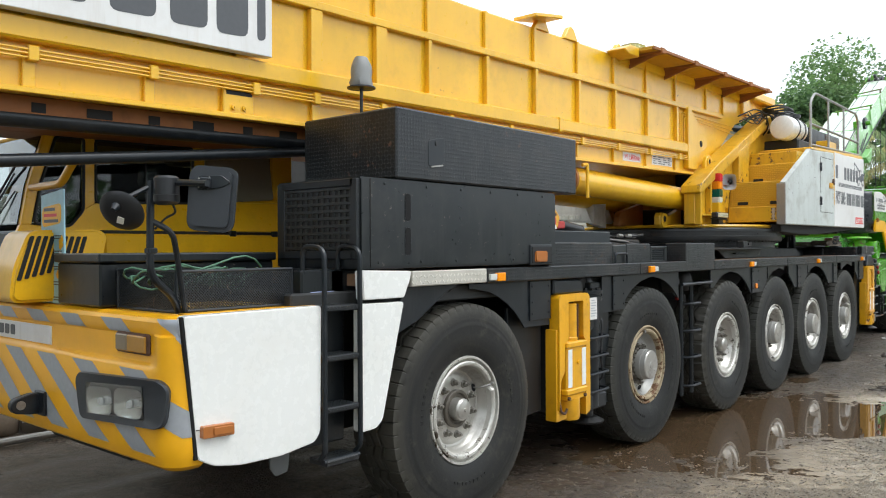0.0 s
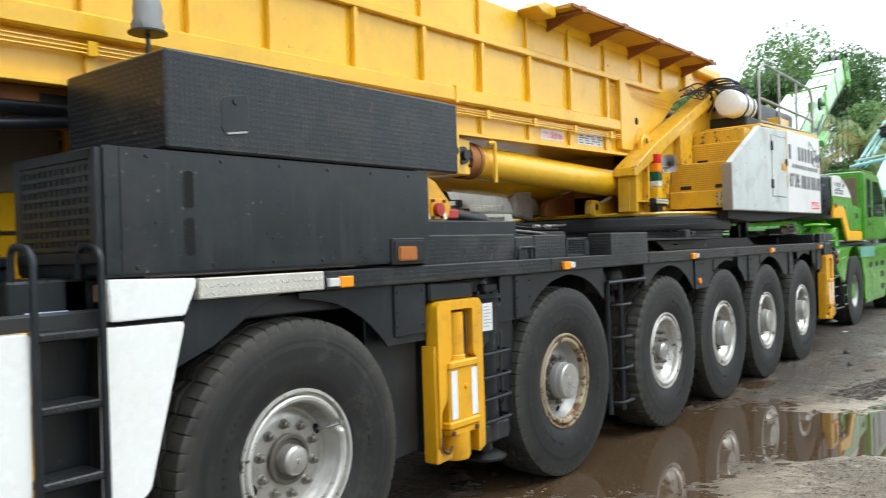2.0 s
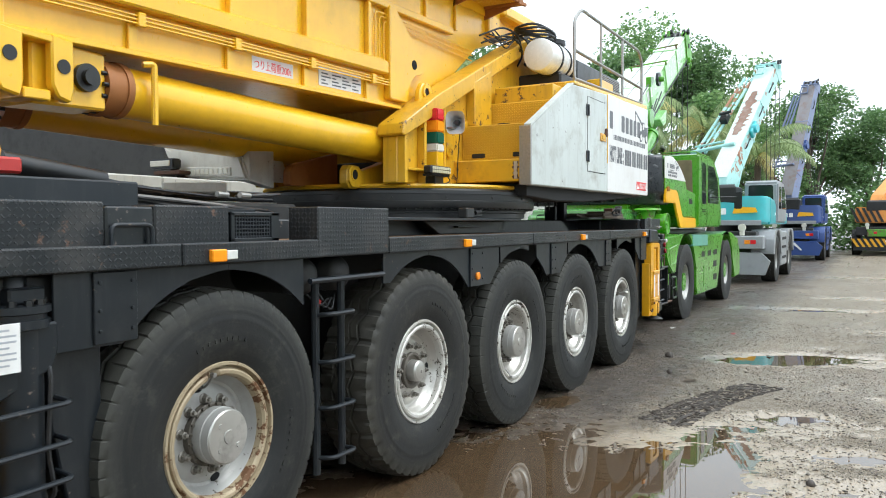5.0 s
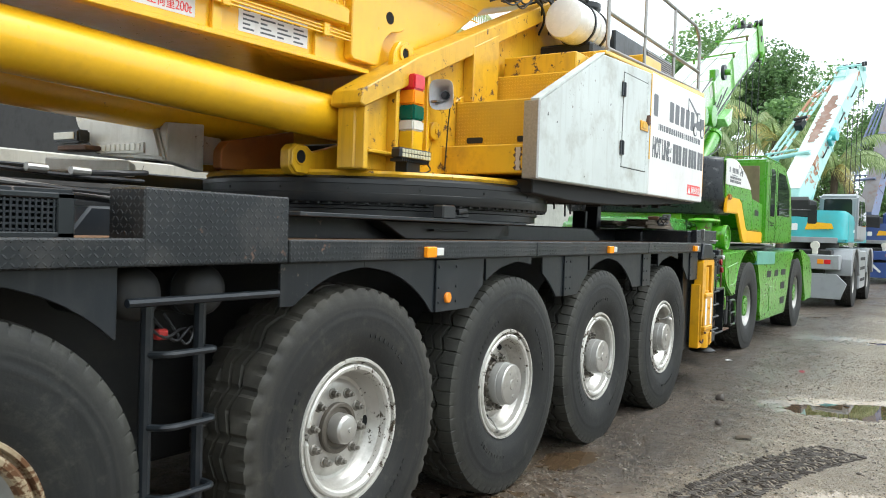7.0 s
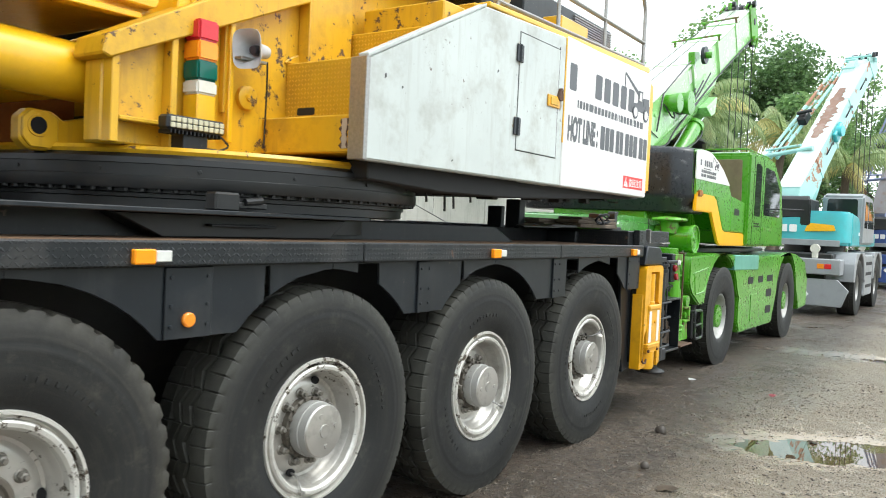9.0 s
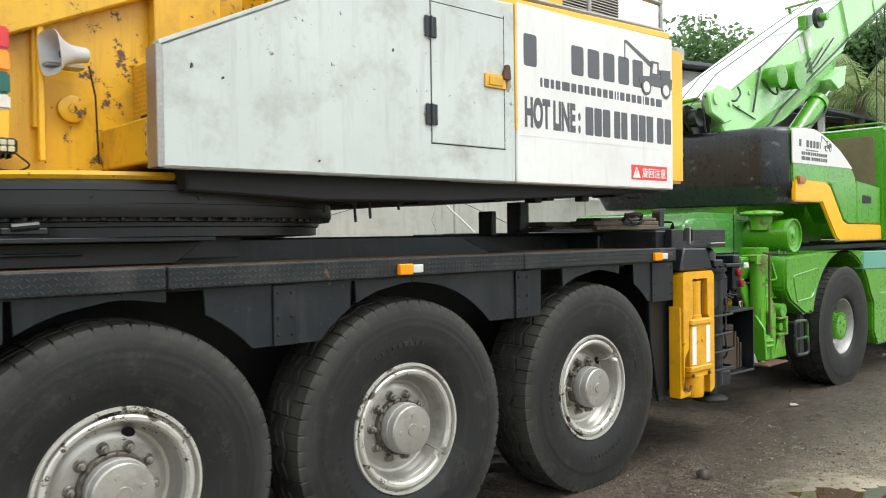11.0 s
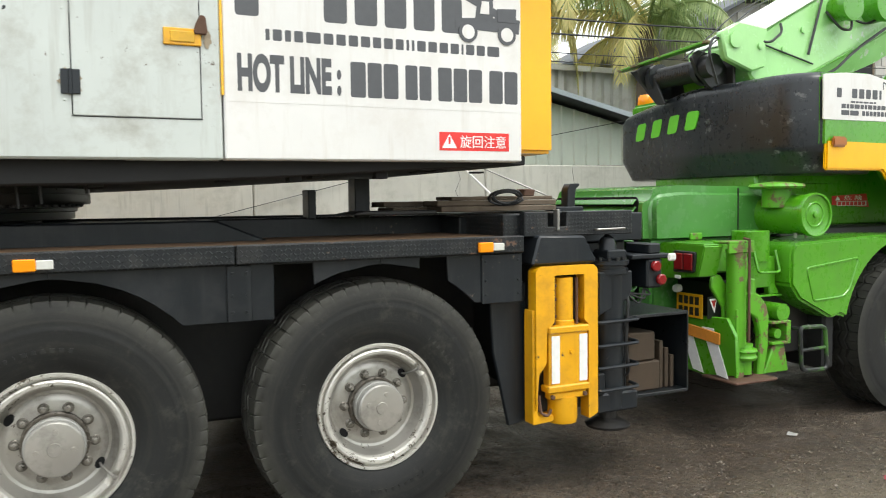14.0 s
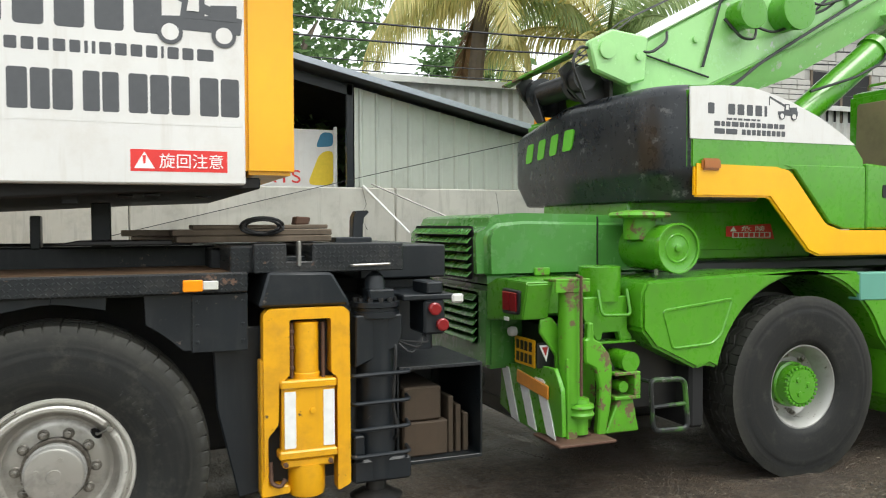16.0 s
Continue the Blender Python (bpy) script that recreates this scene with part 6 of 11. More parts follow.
for k in range(56):
    a = -1.9 + k * 3.3 / 56
    q = P("ring_bolt", BOLT, None)
    q.location = (C + math.cos(a) * 1.270, RC + math.sin(a) * 1.270, 1.789)
o = B()
lathe(o, [(1.949, 0), (1.949, 1.262), (1.966, 1.272), (1.984, 1.258), (1.984, 0)], 96, (C, RC, 0), "z")
P("turntable_plate", o, YELLOW_DIM)
for a in range(-100, 61, 20):
    q = B()
    lathe(q, [(0, 0.010), (0.006, 0.009), (0.007, 0)], 8, (0, 0, 0))
    q.transform(Matrix.Translation((C + math.cos(radians(a)) * 1.291, RC + math.sin(radians(a)) * 1.291, 1.875)) @ Matrix.Rotation(radians(a), 4, "Z"))
    P("grease_nipple", q, DARK_IRON)
o = B()
box(o, -3.66, -3.58, 12.08, 12.22, 1.700, 1.785, 0.01)
box(o, -3.64, -3.60, 12.22, 12.40, 1.715, 1.745, 0.006)
rod(o, (-3.60, 12.26, 1.745), (-3.60, 12.36, 1.755), 0.018, 10)
P("slew_lock", o, DARK_IRON)

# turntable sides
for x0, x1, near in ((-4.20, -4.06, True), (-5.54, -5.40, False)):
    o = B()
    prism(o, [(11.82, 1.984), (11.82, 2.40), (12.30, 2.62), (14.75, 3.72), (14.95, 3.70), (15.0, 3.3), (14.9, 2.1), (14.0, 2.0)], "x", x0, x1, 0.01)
    P("turntable_side", o, YELLOW_DIM)
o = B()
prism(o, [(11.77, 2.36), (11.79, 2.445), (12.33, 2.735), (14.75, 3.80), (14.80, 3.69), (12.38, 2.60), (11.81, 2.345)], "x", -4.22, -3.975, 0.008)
P("turntable_flange", o, YELLOW_DIM)
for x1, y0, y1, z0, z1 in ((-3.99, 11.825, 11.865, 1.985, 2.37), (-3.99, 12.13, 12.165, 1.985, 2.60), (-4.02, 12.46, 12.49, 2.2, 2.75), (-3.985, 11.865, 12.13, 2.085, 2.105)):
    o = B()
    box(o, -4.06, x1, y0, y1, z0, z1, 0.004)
    P("turntable_web", o, YELLOW_DIM)
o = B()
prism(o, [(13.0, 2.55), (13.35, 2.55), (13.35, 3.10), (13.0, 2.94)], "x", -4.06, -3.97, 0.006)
P("turntable_gusset", o, YELLOW_DIM)
o = B()
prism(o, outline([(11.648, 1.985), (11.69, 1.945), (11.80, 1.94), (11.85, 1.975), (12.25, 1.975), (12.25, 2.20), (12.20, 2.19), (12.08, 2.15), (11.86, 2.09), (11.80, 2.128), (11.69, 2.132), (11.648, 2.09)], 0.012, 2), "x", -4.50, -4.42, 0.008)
lug = P("anchor_lug", o, YELLOW_DIM)
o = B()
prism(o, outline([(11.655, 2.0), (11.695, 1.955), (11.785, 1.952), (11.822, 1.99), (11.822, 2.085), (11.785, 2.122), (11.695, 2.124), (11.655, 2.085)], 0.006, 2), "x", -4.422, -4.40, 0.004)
part("lug_boss", o, YELLOW_DIM, lug)
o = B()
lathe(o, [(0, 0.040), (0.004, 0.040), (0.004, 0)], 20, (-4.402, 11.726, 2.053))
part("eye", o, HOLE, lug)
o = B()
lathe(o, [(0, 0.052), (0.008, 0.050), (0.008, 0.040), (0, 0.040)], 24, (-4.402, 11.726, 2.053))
part("eye_rim", o, YELLOW_DIM, lug)
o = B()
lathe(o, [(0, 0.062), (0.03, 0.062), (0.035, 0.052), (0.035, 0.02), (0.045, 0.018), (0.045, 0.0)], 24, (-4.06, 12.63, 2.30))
part("pin_cap", o, YELLOW_DIM, lug)
o = B()
prism(o, outline([(11.56, 1.975), (11.56, 2.09), (11.61, 2.15), (12.2, 2.28), (12.2, 1.975)], 0.02), "x", -5.0, -4.92, 0.008)
P("anchor_lug", o, BROWN_UNDER)
o = B()
box(o, -5.40, -4.20, 12.3, 14.9, 2.0, 2.2, 0.01)
box(o, -5.40, -4.20, 14.2, 14.8, 2.2, 3.2, 0.03)
P("winch_housing", o, DARK_IRON)

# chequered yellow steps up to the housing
for y0, y1, z0, z1, x0, mat in ((12.76, 14.3, 2.02, 2.212, -4.09, YELLOW_DIM), (12.92, 14.3, 2.214, 2.535, -4.06, YELLOW_TREAD), (13.39, 14.4, 2.537, 2.795, -4.03, YELLOW_TREAD), (13.48, 13.80, 2.797, 2.955, -4.00, YELLOW_DIM), (13.80, 14.5, 2.797, 3.02, -4.00, YELLOW_TREAD)):
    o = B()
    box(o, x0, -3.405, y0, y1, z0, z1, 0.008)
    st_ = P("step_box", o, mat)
    if mat is YELLOW_TREAD and y0 < 13.5:
        for d in (0.10, 0.50):
            q = B()
            prism(q, outline([(x0 + d, z0 + 0.03), (x0 + d + 0.13, z0 + 0.03), (x0 + d + 0.13, z0 + 0.07), (x0 + d, z0 + 0.07)], 0.012), "y", y0 - 0.003, y0 + 0.002, 0)
            part("hand_hole", q, DEEP_BLACK, st_)
o = B()
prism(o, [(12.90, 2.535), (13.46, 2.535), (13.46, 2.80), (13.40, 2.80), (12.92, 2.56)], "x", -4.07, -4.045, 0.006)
P("step_side_plate", o, YELLOW_DIM)
torn = random.Random(8)
for mat, wd, dy in ((RUSTY, 0.030, 0.0), (plain("bare_torn_edge", (0.42, 0.34, 0.26), 0.7), 0.014, 0.002)):
    o = B()
    prism(o, [(-3.47 - wd * torn.uniform(0.2, 1.0), 2.04 + k * 0.0165) for k in range(10)] + [(-3.455 + wd * torn.uniform(0.2, 1.0), 2.19 - k * 0.0165) for k in range(10)], "y", 12.756 - dy, 12.762, 0)
    P("rust_patch", o, mat)

# signal tower, work light, horn
o = B()
box(o, -4.045, -3.933, 12.235, 12.345, 2.10, 2.255, 0.006)
sg = P("signal_tower", o, YELLOW, "three-colour signal tower, red, amber and green over cream")
for z0, z1, mat, nm in ((2.255, 2.322, CREAM_PLASTIC, "signal_base"), (2.323, 2.418, GREEN_LENS, "green_segment"), (2.419, 2.512, AMBER, "amber_segment"), (2.513, 2.612, RED_LENS, "red_segment")):
    q = B()
    box(q, -4.048, -3.928, 12.230, 12.350, z0, z1, 0.010, 2)
    part(nm, q, mat, sg)
o = B()
box(o, -4.03, -3.995, 12.475, 12.505, 2.05, 2.68, 0.005)
P("horn_post", o, YELLOW)
o = B()
box(o, -3.95, -3.87, 12.03, 12.36, 2.062, 2.130, 0.012)
wl_ = P("work_light_bar", o, BLACK_PLASTIC, "black LED work light bar")
led = plain("creamy_led_lens", (0.52, 0.49, 0.34), 0.25)
for i in range(2):
    for k in range(10):
        q = B()
        box(q, -3.872, -3.864, 12.045 + k * 0.0305, 12.071 + k * 0.0305, 2.070 + i * 0.027, 2.094 + i * 0.027, 0.004)
        part("led_lens", q, led, wl_)
for k in range(14):
    q = B()
    box(q, -3.965, -3.872, 12.05 + k * 0.0215, 12.056 + k * 0.0215, 2.045, 2.064, 0.001)
    part("cooling_fin", q, BLACK_PLASTIC, wl_)
q = B()
box(q, -4.0, -3.90, 12.14, 12.28, 1.984, 2.05, 0.004)
part("light_foot", q, BLACK, wl_)
q = B()
tube(q, rounded([(-3.92, 12.36, 2.07), (-3.91, 12.42, 2.02), (-3.93, 12.38, 1.995), (-3.95, 12.30, 2.0)], 0.02, 3), 0.005, 6)
part("light_cable", q, HOSE_BLACK, wl_)
turn = pose(-3.95, 12.65, 2.535, -6, 0, 196)
o = B()
lathe(o, [(-0.02, 0.0), (-0.02, 0.034), (0.02, 0.038), (0.06, 0.042), (0.10, 0.058), (0.135, 0.082), (0.152, 0.098), (0.156, 0.098), (0.150, 0.090), (0.125, 0.066), (0.09, 0.046), (0.06, 0.036), (0.05, 0.0)], 40, (0, 0, 0), "y")
for v in o.verts:
    r = math.hypot(v.co.x, v.co.z)
    if r > 0.03:
        a = math.atan2(v.co.z, v.co.x)
        square = (abs(math.cos(a)) ** 4 + abs(math.sin(a)) ** 4) ** -0.25
        k = min(1.0, max(0.0, (v.co.y - 0.04) / 0.1))
        v.co.x *= (1 + (square - 1) * k) * (1 - 0.16 * k)
        v.co.z *= 1 + (square - 1) * k
o.transform(turn)
hn = P("horn_speaker", o, HORN_GREY, "pale grey plastic horn loudspeaker")
o = B()
lathe(o, [(0.05, 0.0), (0.05, 0.028), (0.085, 0.026), (0.10, 0.020), (0.104, 0.0)], 16, (0, 0, 0), "y")
o.transform(turn)
part("throat", o, GREY_PLASTIC, hn)
o = B()
tube(o, [(-3.95, 12.68, 2.49), (-3.99, 12.72, 2.36), (-4.02, 12.74, 2.05)], 0.005, 6)
part("horn_cable", o, HOSE_BLACK, hn)
o = B()
box(o, -4.02, -3.93, 12.49, 12.66, 2.47, 2.485, 0.003)
part("horn_bracket", o, STEEL, hn)

# air cleaner, hoses and winch gear at the boom foot
o = B()
lathe(o, [(13.92, 0.0), (13.92, 0.10), (13.94, 0.155), (13.98, 0.168), (14.30, 0.168), (14.30, 0.175), (14.34, 0.175), (14.34, 0.168), (14.55, 0.165), (14.60, 0.12), (14.60, 0)], 36, (-3.74, 0, 3.34), "y")
ac = P("air_cleaner", o, WHITE, "white cylindrical air cleaner with steel straps")
for y in (14.18, 14.42):
    q = B()
    lathe(q, [(y, 0.172), (y, 0.178), (y + 0.025, 0.178), (y + 0.025, 0.172)], 36, (-3.74, 0, 3.34), "y")
    part("strap", q, DARK_IRON, ac)
o = B()
lathe(o, [(3.50, 0.10), (3.52, 0.16), (3.56, 0.16), (3.58, 0.10), (3.60, 0)], 28, (-3.80, 14.42, 0), "z")
box(o, -4.1, -3.6, 14.2, 14.8, 3.02, 3.2, 0.02)
P("rain_cap", o, BLACK_PLASTIC)
rng = random.Random(11)
for k in range(6):
    y, z = 13.75 + rng.random() * 0.6, 3.46 + rng.random() * 0.08
    o = B()
    tube(o, rounded([(-4.15, y - 0.35, z - 0.05), (-4.0, y - 0.1, z + 0.04 + rng.random() * 0.05), (-3.92, y + 0.08, z + rng.random() * 0.05), (-3.95, y + 0.2, z - 0.10), (-4.1, y + 0.35, z - 0.2)], 0.12, 5), 0.010, 7)
    P("hydraulic_hose", o, HOSE_BLACK)
for k in range(5):
    o = B()
    tube(o, [(-3.86 + (0.17 + 0.012 * (k % 2)) * math.cos(i * math.tau / 24), 14.16 + (0.27 + 0.015 * k) * math.sin(i * math.tau / 24), 3.525 + 0.024 * k + 0.012 * math.sin(i * 0.8 + k)) for i in range(24)], 0.013, 7, True)
    P("hose_loop", o, HOSE_BLACK)
for k in range(5):
    o = B()
    tube(o, rounded([(-4.05, 13.35 + 0.06 * k, 3.42 + 0.03 * k), (-3.98, 13.55 + 0.05 * k, 3.36 + 0.05 * (k % 3)), (-3.95, 13.72 + 0.03 * k, 3.48), (-4.02, 13.95, 3.52 + 0.02 * k)], 0.06, 4), 0.007, 6)
    P("thin_hose", o, HOSE_BLACK)
o = B()
for z, x in ((3.42, -3.95), (3.36, -4.1), (3.26, -3.9)):
    rod(o, (x, 14.45, z), (x, 15.4, z - 0.03), 0.045, 16)
P("yellow_pipe", o, YELLOW)

# machinery housing with the sign
HX = -3.32
o = B()
prism(o, [(12.755, 1.985), (12.755, 2.485), (13.79, 2.985), (14.86, 3.035), (14.86, 1.992)], "x", -3.40, HX, 0.010)
box(o, -4.02, -3.402, 14.42, 14.86, 1.99, 3.03, 0.01)
hs = P("machinery_housing", o, HOUSING, "pale grey machinery housing with a hinged door, scratched and stained")
o = B()
prism(o, [(14.868, 1.993), (14.868, 3.036), (16.515, 3.075), (16.515, 1.998)], "x", -4.02, HX + 0.002, 0.008)
sp = P("sign_panel", o, SIGN_WHITE, "white rear panel carrying a printed company sign")
o = B()
box(o, HX - 0.05, HX + 0.004, 14.858, 14.870, 2.30, 3.03, 0.001)
part("yellow_edge", o, YELLOW, sp)
o = B()
box(o, HX - 0.10, HX + 0.006, 12.735, 12.765, 1.985, 2.485, 0.003)
part("edge_strip", o, STEEL, hs)
o = B()
prism(o, [(12.75, 2.482), (13.79, 2.985), (13.79, 3.0), (12.745, 2.50)], "x", HX - 0.06, HX + 0.004, 0.002)
part("sloped_lip", o, HOUSING, hs)
o = B()
for a, c, z0, z1 in ((14.207, 14.211, 2.18, 2.925), (14.763, 14.767, 2.18, 2.945), (14.205, 14.769, 2.178, 2.182), (14.205, 14.769, 2.926, 2.930)):
    box(o, HX - 0.002, HX + 0.0025, a, c, z0, z1, 0)
part("door_gap", o, DEEP_BLACK, hs)
o = B()
box(o, HX, HX + 0.004, 14.213, 14.761, 2.184, 2.924, 0.002)
part("door", o, HOUSING, hs)
for z in (2.33, 2.79):
    o = B()
    box(o, HX + 0.003, HX + 0.013, 14.165, 14.245, z - 0.055, z + 0.055, 0.003)
    rod(o, (HX + 0.014, 14.205, z - 0.055), (HX + 0.014, 14.205, z + 0.055), 0.009, 8)
    part("hinge", o, BLACK, hs)
o = B()
box(o, HX + 0.003, HX + 0.016, 14.60, 14.77, 2.52, 2.60, 0.004)
part("latch_plate", o, YELLOW_JACK, hs, "yellow door latch plate with a rusty bolt")
o = B()
prism(o, outline([(14.735, 2.575), (14.80, 2.575), (14.79, 2.66), (14.765, 2.665), (14.74, 2.61)], 0.015), "x", HX + 0.003, HX + 0.03, 0.004)
part("latch_hasp", o, RUSTY, hs)
o = B()
box(o, HX + 0.016, HX + 0.022, 14.63, 14.74, 2.535, 2.585, 0.004)
part("latch_pocket", o, YELLOW_DIM, hs)
for y in (14.18, 14.79):
    for z in (2.25, 2.45, 2.65, 2.85):
        o = B()
        lathe(o, [(0, 0.006), (0.003, 0.005), (0.0035, 0)], 6, (HX + 0.0005, y, z))
        part("rivet", o, HOUSING, hs)
for y, z, h in ((12.88, 2.40, 0.03), (13.02, 2.37, 0.018), (13.95, 2.62, 0.024), (13.5, 2.04, 0.016)):
    o = B()
    prism(o, outline([(y, z), (y + 0.016, z + 0.01), (y + 0.012, z + h), (y + 0.002, z + h * 0.8)], 0.006), "x", HX - 0.001, HX + 0.0008, 0)
    part("paint_chip", o, DARK_IRON, hs)
STAIN = paint("rust_stain_on_paint", (0.30, 0.245, 0.17), 0.6, (0.16, 0.09, 0.045), 0.8, vary=0.3)
for y, z, w, h, sd in ((14.205, 2.33, 0.055, 0.078, 1), (14.205, 2.79, 0.05, 0.072, 2), (14.80, 2.56, 0.022, 0.05, 3)):
    rr_ = random.Random(sd)
    o = B()
    prism(o, [(y + math.cos(k * math.tau / 22) * w * rr_.uniform(0.55, 1.05), z + math.sin(k * math.tau / 22) * h * rr_.uniform(0.55, 1.05)) for k in range(22)], "x", HX + 0.0032, HX + 0.0046, 0)
    part("rust_stain", o, STAIN, hs)
# printed sign: logo and contact lines as plain shapes
TX = HX + 0.0035
o = B()
box(o, HX + 0.0022, HX + 0.003, 14.875, 16.505, 2.272, 3.045, 0)
vs = part("vinyl", o, SIGN_WHITE, sp)


def bars(y, z, widths, h, gap, mat, parent, x=TX, slant=0.0, name="logo_bar"):
    for w in widths:
        if w > 0:
            q = B()
            prism(q, outline([(y, z), (y + w, z), (y + w + slant, z + h), (y + slant, z + h)], min(w, h) * 0.14, 2), "x", x - 0.0006, x, 0)
            part(name, q, mat, parent)
        y += abs(w) + gap
    return y


def glyph_blocks(y, z, h, count, pitch, width, mat, parent, x=TX):
    """Plain upright blocks in place of a logotype."""
    for i in range(count):
        q = B()
        a = y + i * pitch
        prism(q, outline([(a, z), (a + width * 0.86, z), (a + width * 0.86, z + h), (a, z + h)], 0.02, 3), "x", x - 0.0006, x, 0)
        part("logo_block", q, mat, parent)


glyph_blocks(14.93, 2.685, 0.19, 1, 0.2, 0.135, SIGN_INK, sp)
glyph_blocks(15.37, 2.685, 0.185, 5, 0.163, 0.142, SIGN_INK, sp)
bars(15.075, 2.575, [0.02, 0.045, 0.03, 0.045, 0.075, 0.05, 0.05, 0.05, 0.05, 0.045, 0.05, 0.045, 0.015, 0.015, 0.05, 0.05, 0.05, 0.05, 0.012, 0.05, 0.05, 0.075], 0.055, 0.0155, SIGN_INK, sp, name="text_bar")
part("lettering", letters("HOT LINE :", 0.185, side_turn(TX, 14.935, 2.322), 0.52, bold=0.009), SIGN_INK, sp)
bars(15.505, 2.318, [0.082, 0.078, 0.082, -0.02, 0.07, 0.07, -0.02, 0.082, 0.082, 0.082, -0.025, 0.085, 0.085], 0.180, 0.010, SIGN_INK, sp, name="text_bar")


def crane_mark(y, z, k, mat, parent, x):
    """A small crane silhouette."""
    q = B()
    for i, pts in enumerate(([(0, 0.36), (0.02, 0.38), (0.56, 0.17), (0.54, 0.12)], [(0.20, 0.06), (0.66, 0.05), (0.67, 0.14), (0.60, 0.15), (0.20, 0.12)], [(0.34, 0.12), (0.47, 0.12), (0.47, 0.26), (0.36, 0.26)], [(0.5, 0.12), (0.64, 0.12), (0.64, 0.21), (0.5, 0.20)], [(0.0, 0.22), (0.008, 0.22), (0.008, 0.37), (0.0, 0.37)])):
        prism(q, [(y + u * k, z + v * k) for u, v in pts], "x", x - 0.0006, x + 0.0008 * i, 0)
    for u in (0.29, 0.57):
        lathe(q, [(x - 0.0005, 0.066 * k), (x + 0.0045, 0.066 * k), (x + 0.0045, 0.0)], 20, (0, y + u * k, z + 0.04 * k))
    part("crane_mark", q, mat, parent)
    for u in (0.29, 0.57):
        q = B()
        lathe(q, [(x, 0.045 * k), (x + 0.0055, 0.045 * k), (x + 0.0055, 0.0)], 16, (0, y + u * k, z + 0.04 * k))
        part("crane_mark_light", q, SIGN_WHITE, parent)
    q = B()
    prism(q, [(y + 0.375 * k, z + 0.16 * k), (y + 0.44 * k, z + 0.16 * k), (y + 0.44 * k, z + 0.24 * k), (y + 0.39 * k, z + 0.24 * k)], "x", x - 0.0002, x + 0.0048, 0)
    part("crane_mark_light", q, SIGN_WHITE, parent)


crane_mark(15.93, 2.665, 0.86, SIGN_INK, sp, TX + 0.0006)
o = B()
box(o, HX + 0.002, HX + 0.0032, 16.0, 16.43, 2.055, 2.155, 0)
wr = part("warning_label", o, SIGN_RED, sp, "red warning label with white characters")
part("lettering", letters("旋回注意", 0.068, side_turn(HX + 0.0045, 16.125, 2.071), 0.285), WHITE_INK, wr)
q = B()
prism(q, [(16.015, 2.068), (16.105, 2.068), (16.06, 2.145)], "x", HX + 0.0034, HX + 0.0042, 0)
part("warning_triangle", q, WHITE_INK, wr)
q = B()
prism(q, [(16.055, 2.09), (16.065, 2.09), (16.068, 2.128), (16.052, 2.128)], "x", HX + 0.0043, HX + 0.0048, 0)
part("warning_stroke", q, SIGN_RED, wr)
# body behind the sign, yellow tail and dark underside
o = B()
box(o, -6.25, -4.02, 14.7, 16.50, 2.05, 3.02, 0.02)
P("counterweight_body", o, YELLOW)
o = B()
box(o, -6.25, HX - 0.06, 16.52, 16.765, 2.052, 3.035, 0.02, 2)
tail = P("counterweight_tail", o, YELLOW_STRIPE, "bright yellow counterweight slab")
o = B()
prism(o, [(13.85, 3.0), (16.5, 3.078), (16.5, 3.125), (13.85, 3.03)], "x", -4.0, HX - 0.01, 0.006)
P("top_trim", o, YELLOW)
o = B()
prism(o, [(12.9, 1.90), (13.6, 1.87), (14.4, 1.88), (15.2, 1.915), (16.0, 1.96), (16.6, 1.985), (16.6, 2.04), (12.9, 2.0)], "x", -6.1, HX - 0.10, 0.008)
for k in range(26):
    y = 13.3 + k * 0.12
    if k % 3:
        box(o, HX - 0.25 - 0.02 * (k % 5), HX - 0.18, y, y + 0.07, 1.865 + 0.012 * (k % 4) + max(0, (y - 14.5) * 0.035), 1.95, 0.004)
P("housing_underside", o, DEEP_BLACK)
for y, h in ((13.75, 0.08), (13.95, 0.13), (14.05, 0.11), (14.25, 0.06), (13.35, 0.07)):
    o = B()
    tube(o, [(HX - 0.35, y, 1.90), (HX - 0.35, y + 0.01, 1.90 - h)], 0.008, 6)
    P("dangling_cable", o, HOSE_BLACK)
# handrail and radiator on the housing
hr = B()
for pts in ([(14.02, 3.02), (14.02, 3.66), (14.22, 3.80), (16.35, 3.78), (16.48, 3.66), (16.48, 3.10)], [(14.02, 3.36), (16.48, 3.34)], [(14.0, 3.08), (16.5, 3.15)]):
    tube(hr, rounded([(HX - 0.07, y, z) for y, z in pts], 0.08, 4), 0.017, 8)
for y in (14.85, 15.65):
    tube(hr, [(HX - 0.07, y, 3.05), (HX - 0.07, y, 3.79)], 0.015, 8)
P("handrail", hr, STEEL, "bare steel tube handrail")
o = B()
box(o, -4.0, HX - 0.30, 14.75, 16.3, 3.06, 3.42, 0.01)
rd = P("radiator_box", o, BLACK_SATIN, "dark radiator box with a louvred side")
for i in range(16):
    q = B()
    box(q, HX - 0.302, HX - 0.285, 15.55, 16.28, 3.08 + i * 0.02, 3.09 + i * 0.02, 0.001)
    part("louvre", q, STEEL, rd)
o = B()
box(o, HX - 0.28, HX - 0.12, 15.0, 15.45, 3.09, 3.24, 0.008)
P("small_yellow_box", o, YELLOW)


# boom
def BZ(y, z):
    return z + 0.016 * (y - 8.0)


def bplate(pts, x0, x1, mat, name, w=0.006, label=""):
    q = B()
    prism(q, [(y, BZ(y, z)) for y, z in pts], "x", x0, x1, w)
    return P(name, q, mat, label)


BX = -4.235
